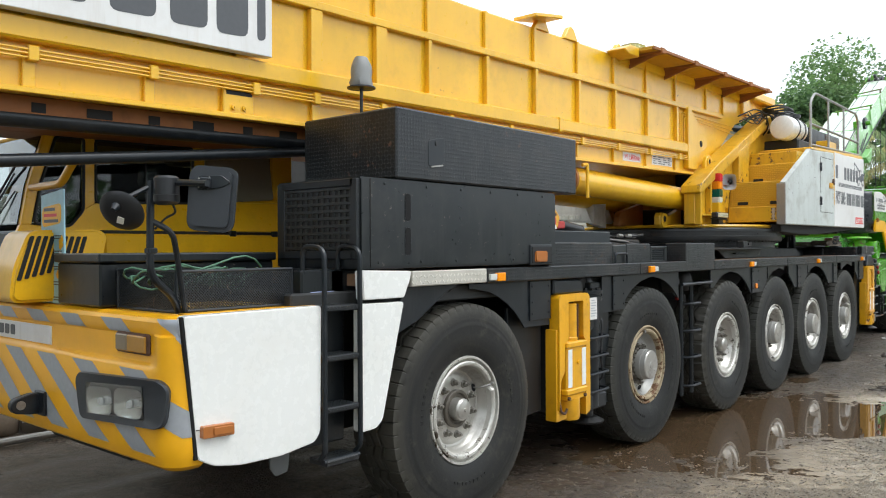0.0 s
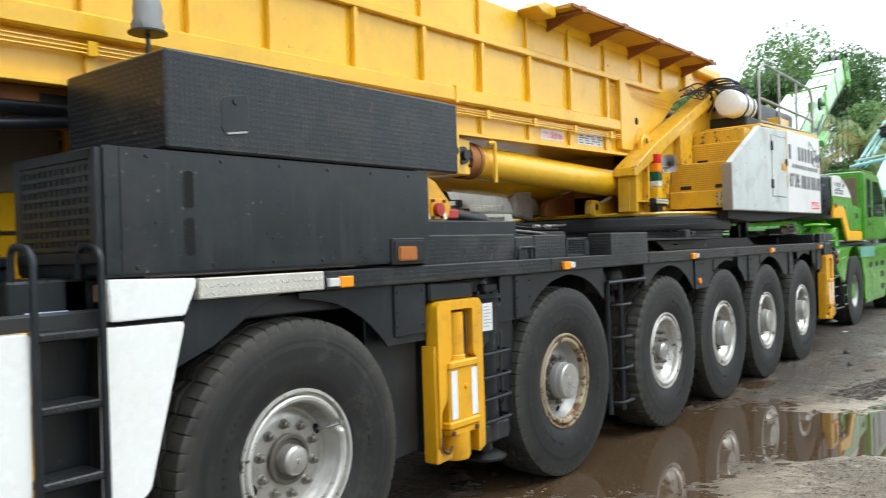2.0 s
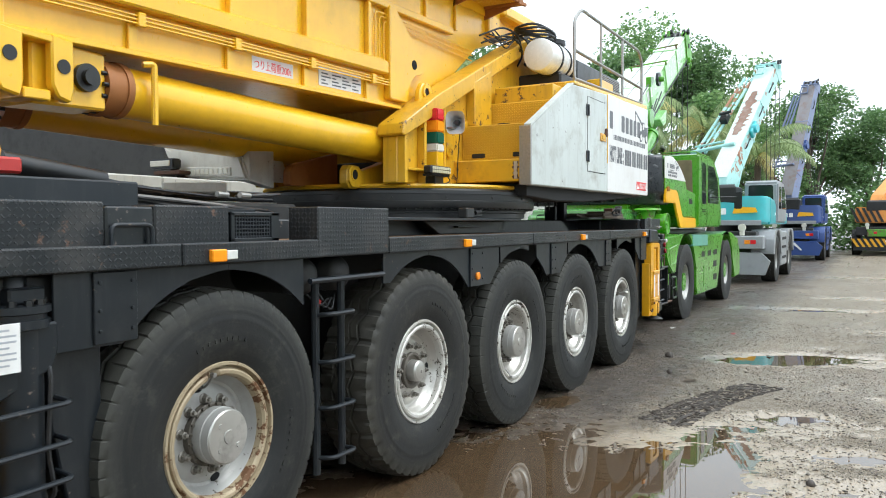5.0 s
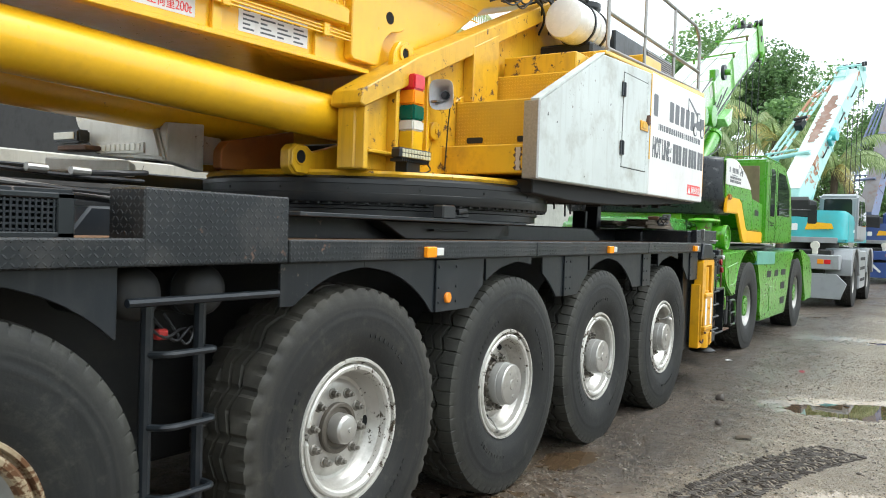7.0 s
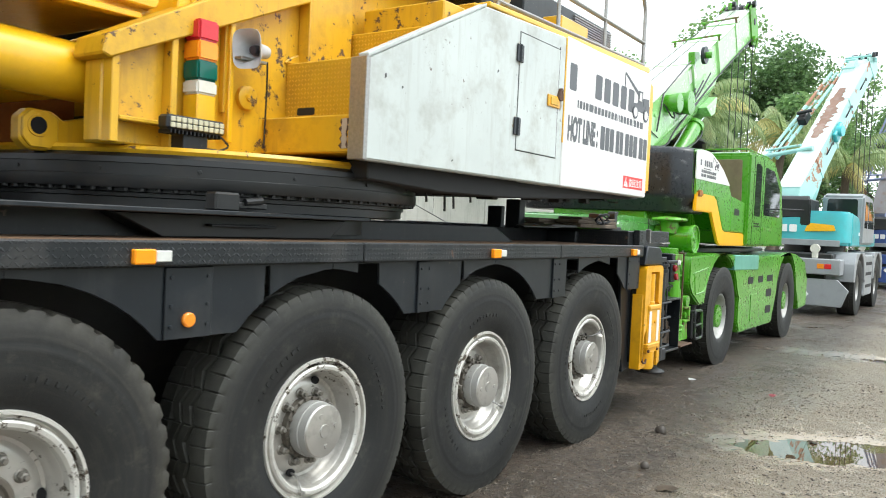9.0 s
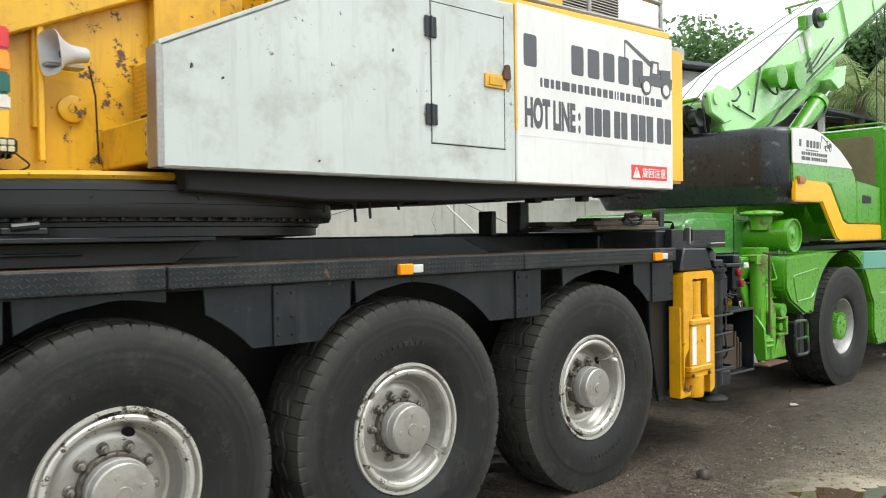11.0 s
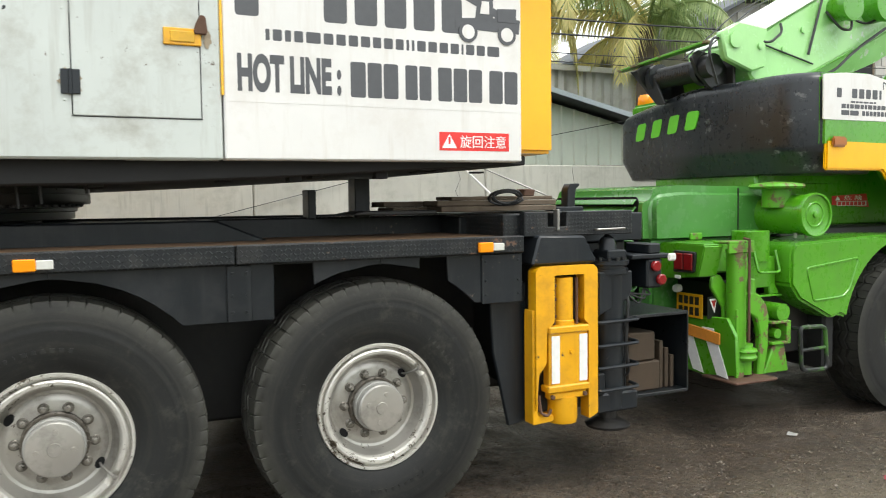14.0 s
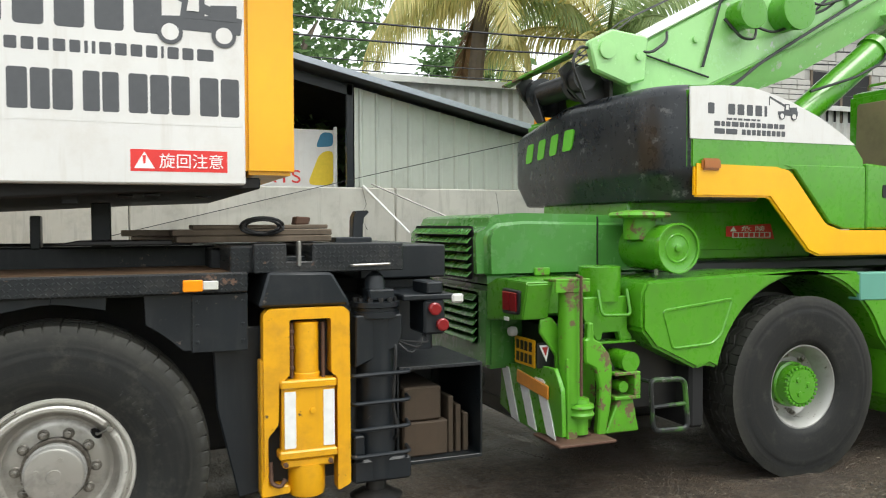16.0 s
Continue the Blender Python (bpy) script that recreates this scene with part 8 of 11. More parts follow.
for i in range(-12, 47):
    a = i * 0.0145
    for sgn in (1, -1):
        u0, u1 = max(0, a), min(0.66, a + 0.18)
        if u1 <= u0:
            continue
        v0, v1 = u0 - a, u1 - a
        if sgn < 0:
            v0, v1 = 0.18 - v0, 0.18 - v1
        tube(me_, [(-3.46, 4.69 + u0, 1.43 + v0), (-3.46, 4.69 + u1, 1.43 + v1)], 0.0031, 4)
        tube(me_, [(-4.12 + u0, 4.69, 1.43 + v0), (-4.12 + u1, 4.69, 1.43 + v1)], 0.0031, 4)
part("mesh", me_, BLACK, bsk)
rng = random.Random(3)
q = B()
pts = []
for k in range(8):
    cx, cy, cz, r = -3.66 + rng.uniform(-0.06, 0.06), 4.95 + rng.uniform(-0.14, 0.12), 1.535 + 0.011 * k, 0.09 + rng.random() * 0.06
    tilt = rng.uniform(-0.35, 0.35)
    pts += [(cx + r * 0.9 * math.cos(i * math.tau / 20), cy + r * 1.8 * math.sin(i * math.tau / 20), cz + tilt * r * math.cos(i * math.tau / 20) + 0.03 * math.sin(i * 0.9 + k)) for i in range(20)]
tube(q, pts, 0.0052, 6)
single("green_hose", q, HOSE_GREEN, "loosely coiled pale green hose lying in the front basket", "hose")
q = B()
for k in range(3):
    lathe(q, [(5.46, 0.02), (5.62, 0.02)], 10, (-3.42 - k * 0.03, 0, 1.455 + 0.012 * k), "y")
single("spray_can", q, plain("blue_white_can", (0.35, 0.40, 0.62), 0.35), "small blue and white cans lying on the step", "cans")
q = B()
tube(q, rounded([(-3.42, 4.68, 1.43), (-3.40, 4.64, 1.50), (-3.345, 4.50, 1.60), (-3.345, 4.505, 2.01)], 0.06, 5), 0.017, 10)
tube(q, rounded([(-3.40, 4.70, 1.43), (-3.335, 4.62, 1.70), (-3.29, 4.575, 1.79), (-3.342, 4.508, 1.835)], 0.05, 5), 0.013, 10)
box(q, -3.365, -3.325, 4.483, 4.527, 1.695, 1.72, 0.005)
mr = P("mirror_pole", q, BLACK, "black mirror pole with a flat and a round mirror")
q = B()
lathe(q, [(-0.062, 0.040), (-0.050, 0.054), (-0.022, 0.056), (-0.020, 0.053), (0.050, 0.053), (0.060, 0.044), (0.062, 0.0)], 24, (-3.285, 4.545, 1.967), "z")
part("mirror_motor", q, BLACK_PLASTIC, mr)
q = B()
tube(q, [(-3.27, 4.56, 2.0), (-3.06, 4.60, 1.987)], 0.014, 8)
part("mirror_arm", q, BLACK, mr)
q = B()
tube(q, [(-3.345, 4.505, 1.985), (-3.35, 4.37, 1.915)], 0.011, 8)
part("mirror_arm", q, BLACK, mr)
MT = pose(-3.13, 4.67, 1.925, 0, 3, 42)
q = B()
prism(q, outline([(-0.105, -0.135), (0.095, -0.140), (0.105, 0.12), (0.075, 0.14), (-0.075, 0.145), (-0.10, 0.11)], 0.05, 5), "y", -0.028, 0.030, 0.020, 4)
q.transform(MT)
part("mirror_housing", q, GREY_PLASTIC, mr)
q = B()
prism(q, outline([(-0.060, 0.035), (0.045, 0.050), (0.085, 0.075), (0.04, 0.105), (-0.055, 0.10)], 0.012, 3), "y", -0.034, -0.026, 0.003)
q.transform(MT)
mp = part("mirror_clamp", q, BLACK, mr)
q = B()
box(q, -0.045, 0.0, -0.052, -0.032, 0.045, 0.092, 0.006, turn=MT)
part("clamp_block", q, BLACK, mp)
for dx, dz in ((-0.052, 0.086), (-0.008, 0.092), (-0.052, 0.05), (-0.008, 0.056)):
    q = B()
    lathe(q, [(-0.036, 0.0), (-0.036, 0.004), (-0.030, 0.005)], 8, (0, 0, 0), "y")
    q.transform(MT @ Matrix.Translation((dx, 0, dz)))
    part("bolt", q, STEEL, mp)
q = B()
lathe(q, [(0.0, 0.0), (0.002, 0.05), (0.016, 0.088), (0.026, 0.096), (0.030, 0.090), (0.030, 0)], 32, (0, 0, 0), "y")
q.transform(pose(-3.345, 4.365, 1.862, 34, 8, 40))
rm = part("round_mirror", q, BLACK_PLASTIC, mr)
q = B()
prism(q, [(-0.018, -0.045), (0.010, -0.050), (0.018, -0.020), (-0.008, -0.012)], "y", -0.003, 0.004, 0)
q.transform(pose(-3.345, 4.365, 1.862, 34, 8, 40))
part("white_sticker", q, CREAM_PLASTIC, rm)
q = B()
lathe(q, [(-0.03, 0.0), (-0.03, 0.010), (0.0, 0.020)], 10, (0, 0, 0), "y")
q.transform(pose(-3.345, 4.365, 1.862, 34, 8, 40) @ Matrix.Translation((-0.01, 0, 0.035)))
part("mirror_boss", q, BLACK, rm)
q = B()
tube(q, rounded([(-3.26, 4.56, 1.905), (-3.265, 4.58, 1.87), (-3.30, 4.55, 1.85), (-3.33, 4.515, 1.80)], 0.02, 3), 0.005, 6)
part("mirror_cable", q, HOSE_BLACK, mr)

# what lies on the deck between the engine box and the ring
q = B()
prism(q, [(-5.80, 2.052), (-6.02, 2.235), (-6.08, 2.345), (-5.98, 2.30), (-5.20, 2.225), (-5.11, 2.008)], "y", 11.27, 11.80, 0.02, 2)
wbx = P("white_jib_head", q, WHITE_OLD, "white painted steel jib head lying behind the rams")
o = B()
prism(o, [(11.30, 2.005), (11.585, 1.955), (11.585, 2.26), (11.30, 2.24)], "x", -5.20, -5.112, 0.006)
part("side_plate", o, WHITE_OLD, wbx)
o = B()
prism(o, [(-5.47, 10.74), (-5.10, 11.035), (-5.40, 11.29), (-5.80, 11.02)], "z", 1.905, 1.982, 0.008)
part("foot_flange", o, WHITE_OLD, wbx)
o = B()
prism(o, [(-5.78, 2.058), (-5.28, 2.050), (-5.285, 2.118), (-5.775, 2.136)], "y", 11.258, 11.274, 0.004)
part("name_boss", o, WHITE_OLD, wbx)
for i in range(9):
    o = B()
    box(o, -5.755 + i * 0.051, -5.720 + i * 0.051, 11.252, 11.260, 2.068, 2.112, 0.003)
    part("text_bar", o, CREAM_PLASTIC, wbx)
o = B()
box(o, -6.06, -5.78, 11.13, 11.22, 2.120, 2.205, 0.012, 2)
lb_ = part("work_lamp", o, BLACK_PLASTIC, wbx, "slim black work lamp with a cream lens")
o = B()
box(o, -6.045, -5.82, 11.122, 11.132, 2.142, 2.188, 0.003)
part("lens", o, CREAM_PLASTIC, lb_)
o = B()
box(o, -6.03, -5.72, 11.14, 11.27, 2.072, 2.105, 0.006)
part("lamp_foot", o, RUSTY, lb_)
o = B()
box(o, -5.62, -5.24, 11.0, 11.765, 1.80, 1.845, 0.006)
P("white_deck_bar", o, WHITE_OLD)
o = B()
box(o, -6.25, -5.95, 8.7, 13.4, 1.58, 1.97, 0.01)
P("far_deck_beam", o, BLACK)
q = B()
prism(q, outline([(7.60, 1.86), (8.42, 1.86), (8.47, 1.97), (8.30, 2.12), (8.13, 2.18), (7.60, 2.18)], 0.03), "x", -3.86, -3.80, 0.006)
hk = P("hook_block_plate", q, YELLOW_JACK, "yellow plate with white stripes and a red cap")
for y in (7.88, 8.13, 8.38):
    o = B()
    prism(o, [(y, 1.87), (y + (0.10 if y < 8.3 else 0.03), 1.87), (y - (0.02 if y < 8.3 else 0.0), 2.17 if y < 8.3 else 1.95), (y - (0.12 if y < 8.3 else 0.03), 2.17 if y < 8.3 else 1.95)], "x", -3.800, -3.797, 0)
    part("white_stripe", o, WHITE_TAPE, hk)
o = B()
lathe(o, [(0, 0.046), (0.03, 0.044), (0.034, 0)], 22, (-3.790, 8.300, 1.932))
part("red_cap", o, RED_PAINT, hk)
o = B()
prism(o, outline([(8.225, 1.862), (8.355, 1.865), (8.385, 2.005), (8.235, 2.008)], 0.012), "x", -3.798, -3.79, 0.004)
part("cap_plate", o, YELLOW_JACK, hk)
for y, z in ((8.245, 1.880), (8.342, 1.882), (8.368, 1.990), (8.250, 1.992)):
    o = B()
    lathe(o, [(0, 0.013), (0.012, 0.012), (0.014, 0)], 6, (-3.790, y, z))
    part("bolt", o, RUSTY, hk)
q = B()
box(q, -3.9, -3.80, 8.425, 8.55, 1.872, 1.938, 0.01)
P("red_bracket", q, RED_PAINT)
rng = random.Random(7)
for k in range(4):
    z = 1.745 + rng.random() * 0.04
    o = B()
    tube(o, rounded([(-4.1 + rng.random() * 0.2, 8.3 + rng.random() * 0.3, z + 0.12), (-3.9 + rng.random() * 0.1, 8.9, z + 0.05), (-3.85 + rng.random() * 0.15, 9.5, z), (-4.0, 10.0 + rng.random() * 0.3, z - 0.02), (-4.25, 10.6, z - 0.05)], 0.2, 5), 0.010, 7)
    P("deck_hose", o, HOSE_BLACK if k % 3 else plain("grey_rubber_hose", (0.16, 0.15, 0.14), 0.5))
q = B()
box(q, -4.6, -4.3, 8.6, 10.9, 1.57, 1.80, 0.02)
box(q, -5.0, -4.5, 7.7, 8.6, 1.57, 2.0, 0.03)
P("valve_bank", q, DARK_IRON)
rope_rng = random.Random(19)
for k in range(5):
    a = rope_rng.uniform(-0.05, 0.05)
    o = B()
    tube(o, rounded([(-4.05 + a, 8.50, 1.95 - 0.02 * k), (-4.0 + a, 8.85, 1.91 - 0.016 * k), (-3.98, 9.15 + a, 1.865 - 0.008 * k), (-4.0 + a, 9.45, 1.835), (-4.05, 10.0 + a, 1.81), (-4.12, 10.4 + a, 1.815)], 0.2, 5), 0.007 if k % 2 else 0.009, 7)
    P("wire_rope", o, STEEL if k == 2 else HOSE_BLACK)
o = B()
tube(o, [(-4.05 + 0.09 * math.cos(k * math.tau / 20), 10.22 + 0.16 * math.sin(k * math.tau / 20), 1.835 + 0.012 * math.sin(k * math.tau / 20)) for k in range(20)], 0.012, 7, True)
P("rope_eye", o, HOSE_BLACK)
for y in (9.82, 10.0):
    o = B()
    rod(o, (-3.99, y, 1.83), (-3.99, y + 0.08, 1.828), 0.018, 10)
    P("rope_ferrule", o, STEEL)
o = B()
rod(o, (-3.98, 8.56, 1.93), (-3.96, 9.05, 1.87), 0.05, 16)
P("dark_roller", o, DARK_IRON)


# ---- the green rough-terrain crane ----
GS, GC = -3.68, -5.05
green = thing("rough_terrain_crane", (GC, 22, 0), "bright green two-axle crane with black tail and amber band", "mobile crane", "parked cranes")


def G(name, bm, mat, label="", parent=None):
    return part(name, bm, mat, parent or green, label)


GHUB = ((20.45, 0.64), (24.40, 0.64))
TYRE_G = tyre_mesh("tyre", TYRE, 0.635, 0.19, 0.30)
for me_v in TYRE_G.vertices:
    r = math.hypot(me_v.co.y, me_v.co.z)
    if r < 0.60:
        k = 0.30 + (r - 0.323) * (0.585 - 0.30) / (0.60 - 0.323) if r > 0.323 else 0.30
        me_v.co.y, me_v.co.z = me_v.co.y * k / r, me_v.co.z * k / r
rimb = B()
lathe(rimb, [(-0.15, 0.27), (0.12, 0.285), (0.145, 0.302), (0.158, 0.306), (0.160, 0.292), (0.146, 0.280), (0.10, 0.262), (0.03, 0.24), (0.0, 0.20), (0.0, 0.0)], 56)
RIM_G = mesh_of(rimb, "wheel", DISC_GREY)
hubb = B()
lathe(hubb, [(-0.02, 0.165), (0.05, 0.165), (0.06, 0.150), (0.13, 0.146), (0.14, 0.125), (0.15, 0.120), (0.152, 0.0)], 36)
for k in range(26):
    a = k * math.tau / 26
    lathe(hubb, [(0.12, 0.012), (0.15, 0.012), (0.152, 0)], 6, (0, math.cos(a) * 0.138, math.sin(a) * 0.138))
for k in range(3):
    a = k * math.tau / 3 + 0.5
    lathe(hubb, [(0.15, 0.022), (0.16, 0.020), (0.162, 0)], 10, (0, math.cos(a) * 0.06, math.sin(a) * 0.06))
HUB_G = mesh_of(hubb, "hub", GREEN)
for y, z in GHUB:
    for near in (True, False):
        w = G("wheel", RIM_G, None, "silver rim with a green geared hub")
        w.matrix_basis = pose(GS + 0.02 - 0.20, y, z, 40 * y) if near else pose(-6.42 + 0.2, y, z, 0, 0, 180)
        part("tyre", TYRE_G, None, w)
        part("hub", HUB_G, None, w)
        for k in range(8):
            q = part("wheel_nut", NUT, None, w)
            q.location = (0.02, math.cos(k * math.tau / 8) * 0.215, math.sin(k * math.tau / 8) * 0.215)

# carrier frame
o = B()
# Frame carried low to cut the light under the carrier.
box(o, -5.75, -4.36, 18.6, 25.6, 0.36, 1.40, 0.03)
box(o, -6.3, -3.95, 18.55, 19.0, 0.50, 1.1, 0.02)
for y, z in GHUB:
    rod(o, (-6.2, y, z), (-3.95, y, z), 0.14, 16)
G("carrier_frame", o, DARK_IRON)
# rear wheel's mudguard
arc = [(20.45 + 0.79 * math.cos(a), 0.66 + 0.79 * math.sin(a)) for a in (radians(d) for d in range(168, 19, -5))]
o = B()
prism(o, [(19.06, 1.12), (19.06, 1.36), (19.10, 1.435), (20.0, 1.47), (20.94, 1.455), (21.32, 1.30), (21.32, 0.80)] + [p for p in arc[::-1]] + [(19.60, 0.86), (19.50, 0.835), (19.16, 1.0)], "x", -4.35, GS, 0.02, 2)
fd = G("rear_mudguard", o, GREEN, "moulded green rear mudguard")
o = B()
tube(o, [(GS - 0.002, y, z) for y, z in outline([(19.22, 1.238), (19.794, 1.297), (19.70, 1.06), (19.62, 1.0), (19.30, 0.985)], 0.03, 4)], 0.011, 6, True)
part("pressed_bead", o, GREEN, fd)
o = B()
prism(o, outline([(20.96, 1.24), (20.96, 1.445), (22.3, 1.43), (22.3, 1.22)], 0.01), "x", GS - 0.10, GS + 0.008, 0.008)
G("teal_panel", o, paint("faded_teal_panel", (0.12, 0.34, 0.26), 0.4, (0.1, 0.2, 0.15), 0.3))
# side body with foot holes between the wheels
o = B()
prism(o, [(21.28, 0.50), (21.40, 0.34), (23.35, 0.34), (23.62, 0.80), (23.70, 1.22), (23.75, 1.43), (21.28, 1.40)], "x", -4.30, GS, 0.02, 2)
sbd = G("side_body", o, GREEN, "green side body with recessed foot holes")
for y0, y1, z0, z1 in ((21.75, 22.05, 1.02, 1.12), (22.35, 22.65, 1.02, 1.12), (22.9, 23.3, 1.02, 1.12), (22.9, 23.25, 0.78, 0.90), (22.9, 23.25, 0.52, 0.64)):
    q = B()
    prism(q, outline([(y0, z0), (y1, z0), (y1, z1), (y0, z1)], 0.02), "x", GS - 0.002, GS + 0.003, 0)
    part("foot_hole", q, DEEP_BLACK, sbd)
for z in (0.94, 0.72):
    q = B()
    box(q, GS - 0.004, GS + 0.004, 21.45, 22.75, z, z + 0.012, 0)
    part("panel_line", q, GREEN_PALE, sbd)
q = B()
prism(q, outline([(21.95, 0.46), (22.35, 0.46), (22.35, 0.86), (21.95, 0.86)], 0.02), "x", GS - 0.002, GS + 0.008, 0.004)
part("hatch", q, GREEN, sbd)
arc = [(24.40 + 0.79 * math.cos(a), 0.66 + 0.79 * math.sin(a)) for a in (radians(d) for d in range(160, 11, -5))]
o = B()
prism(o, [(23.64, 1.0), (23.72, 1.42), (24.2, 1.47), (25.1, 1.44), (25.9, 1.30), (26.2, 0.95), (26.2, 0.45), (25.5, 0.42)] + arc[::-1], "x", -4.35, GS, 0.02, 2)
G("front_mudguard", o, GREEN)
o = B()
box(o, -6.3, -3.8, 25.9, 26.3, 0.45, 1.25, 0.04)
G("front_beam", o, GREEN)
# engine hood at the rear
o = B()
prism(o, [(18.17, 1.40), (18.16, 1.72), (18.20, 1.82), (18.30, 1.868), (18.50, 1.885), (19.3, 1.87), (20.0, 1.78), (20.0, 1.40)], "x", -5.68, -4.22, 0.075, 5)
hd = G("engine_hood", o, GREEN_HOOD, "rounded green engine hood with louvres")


def louvres(y, z0, count, x0, x1, parent):
    """A dark opening with sloping slats on the rear."""
    q = B()
    prism(q, outline([(x0, z0), (x1, z0), (x1, z0 + count * 0.058 + 0.02), (x0, z0 + count * 0.058 + 0.02)], 0.05, 4), "y", y - 0.003, y + 0.004, 0)
    part("louvre_opening", q, HOLE, parent)
    for i in range(count):
        q = B()
        z = z0 + 0.014 + i * 0.058
        prism(q, [(y - 0.003, z + 0.046), (y - 0.003, z + 0.038), (y - 0.036, z), (y - 0.044, z + 0.004), (y - 0.040, z + 0.012)], "x", x0 + 0.02, x1 - 0.02, 0.002)
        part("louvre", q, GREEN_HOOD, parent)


louvres(18.163, 1.43, 6, -5.50, -4.345, hd)
q = B()
box(q, -4.223, -4.214, 19.06, 19.07, 1.42, 1.86, 0)
part("panel_seam", q, DARK_IRON, hd)
q = B()
box(q, -4.224, -4.205, 18.56, 18.68, 1.455, 1.51, 0.006)
part("hood_catch", q, GREEN_WORN, hd)
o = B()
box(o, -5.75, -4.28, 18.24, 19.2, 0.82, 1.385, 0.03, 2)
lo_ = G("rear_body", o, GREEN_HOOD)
louvres(18.243, 0.97, 6, -5.60, -4.43, lo_)
o = B()
tube(o, rounded([(-4.36, 18.20, 0.80), (-4.36, 18.20, 0.72), (-4.28, 18.20, 0.72), (-4.28, 18.20, 0.80)], 0.03, 4, True), 0.02, 8, True)
part("tow_eye", o, DARK_IRON, lo_)
# lamp box, number plate and striped skirt
o = B()
prism(o, [(-4.30, 1.16), (-3.775, 1.215), (-3.71, 1.44), (-3.72, 1.452), (-4.15, 1.452), (-4.29, 1.405)], "y", 18.24, 18.42, 0.016, 2)
box(o, -4.30, -3.90, 18.42, 18.80, 1.22, 1.45, 0.012)
lbx = G("tail_lamp_box", o, GREEN)
q = B()
prism(q, outline([(-4.02, 1.235), (-3.80, 1.245), (-3.785, 1.395), (-4.02, 1.40)], 0.02), "y", 18.222, 18.245, 0.006)
fr_ = part("lamp_frame", q, BLACK_PLASTIC, lbx)
for x in (-3.955, -3.855):
    q = B()
    box(q, x - 0.045, x + 0.045, 18.212, 18.223, 1.258, 1.380, 0.006)
    part("tail_lamp", q, RED_DARK, fr_)
q = B()
box(q, -4.01, -3.95, 18.228, 18.24, 1.19, 1.215, 0.003)
part("sticker", q, WHITE_INK, lbx)
q = B()
box(q, -3.80, -3.64, 18.40, 18.645, 1.452, 1.470, 0.004)
box(q, -3.66, -3.64, 18.40, 18.645, 1.385, 1.455, 0.004)
part("top_plate", q, GREEN_WORN, lbx)
q = B()
lathe(q, [(0, 0.03), (-0.03, 0.034), (-0.05, 0.026), (-0.052, 0)], 14, (-4.10, 18.36, 1.10), "y")
part("plate_lamp", q, CLEAR_LENS, lbx)
o = B()
box(o, -4.165, -3.885, 18.385, 18.395, 0.885, 1.065, 0.004)
npl = G("number_plate", o, PLATE_YELLOW, "yellow number plate with plain dark bars")
for z in (0.905, 0.985):
    for i in range(4):
        q = B()
        box(q, -4.135 + i * 0.058, -4.095 + i * 0.058, 18.382, 18.385, z, z + 0.06, 0)
        part("plate_bar", q, INK, npl)
o = B()
prism(o, [(-4.42, 0.545), (-4.17, 0.490), (-3.90, 0.470), (-3.56, 0.52), (-3.575, 0.80), (-3.66, 0.92), (-4.05, 0.90), (-4.40, 0.83)], "y", 18.40, 18.43, 0.004)
sk = G("striped_skirt", o, GREEN, "green skirt with white diagonal stripes")
for x in (-4.40, -4.155, -3.91):
    q = B()
    prism(q, [(x + 0.165, 0.497), (x + 0.275, 0.485), (x + 0.125, 0.83), (x + 0.01, 0.83)], "y", 18.394, 18.40, 0)
    part("white_stripe", q, WHITE_INK, sk)
q = B()
prism(q, [(-4.125, 0.755), (-3.705, 0.720), (-3.705, 0.805), (-4.125, 0.845)], "y", 18.378, 18.393, 0.005)
part("orange_reflector", q, plain("orange_red_reflector", (0.72, 0.28, 0.04), 0.3), sk)
q = B()
prism(q, outline([(18.36, 0.90), (18.455, 0.90), (18.465, 1.06), (18.36, 1.06)], 0.006), "x", -3.812, -3.806, 0)
part("warning_board", q, DARK_IRON, sk)
q = B()
prism(q, [(18.375, 1.045), (18.45, 1.045), (18.425, 0.94)], "x", -3.806, -3.803, 0)
part("warning_triangle", q, WHITE_INK, sk)
q = B()
prism(q, [(18.393, 1.032), (18.435, 1.032), (18.42, 0.975)], "x", -3.803, -3.801, 0)
part("warning_middle", q, RED_PAINT, sk)
# rear outrigger
o = B()
lathe(o, [(0.70, 0.0), (0.70, 0.070), (1.385, 0.070), (1.39, 0.076), (1.41, 0.076), (1.41, 0.0)], 22, (-3.70, 18.53, 0), "z")
leg = G("outrigger_leg", o, GREEN_WORN, "chipped green outrigger leg")
q = B()
prism(q, [(18.365, 1.21), (18.44, 1.225), (18.60, 1.04), (18.60, 0.96), (18.565, 0.90), (18.56, 0.60), (18.575, 0.47), (18.48, 0.47), (18.475, 0.98), (18.36, 1.13)], "x", -3.80, -3.765, 0.008)
part("leg_plate", q, GREEN_WORN, leg)
q = B()
prism(q, [(18.475, 0.98), (18.555, 0.98), (18.555, 0.47), (18.48, 0.47)], "x", -3.665, -3.64, 0.006)
part("leg_plate", q, GREEN_WORN, leg)
q = B()
lathe(q, [(0.50, 0.0), (0.50, 0.055), (0.60, 0.055), (0.605, 0.085), (0.625, 0.095), (0.64, 0.085), (0.655, 0.085), (0.67, 0.095), (0.685, 0.088), (0.69, 0.065), (0.72, 0.06), (0.72, 0.0)], 20, (-3.68, 18.59, 0), "z")
part("foot_beam", q, GREEN_WORN, leg)
q = B()
box(q, -3.86, -3.52, 18.36, 18.76, 0.462, 0.482, 0.006)
prism(q, [(18.50, 0.482), (18.68, 0.482), (18.60, 0.56)], "x", -3.69, -3.67, 0.003)
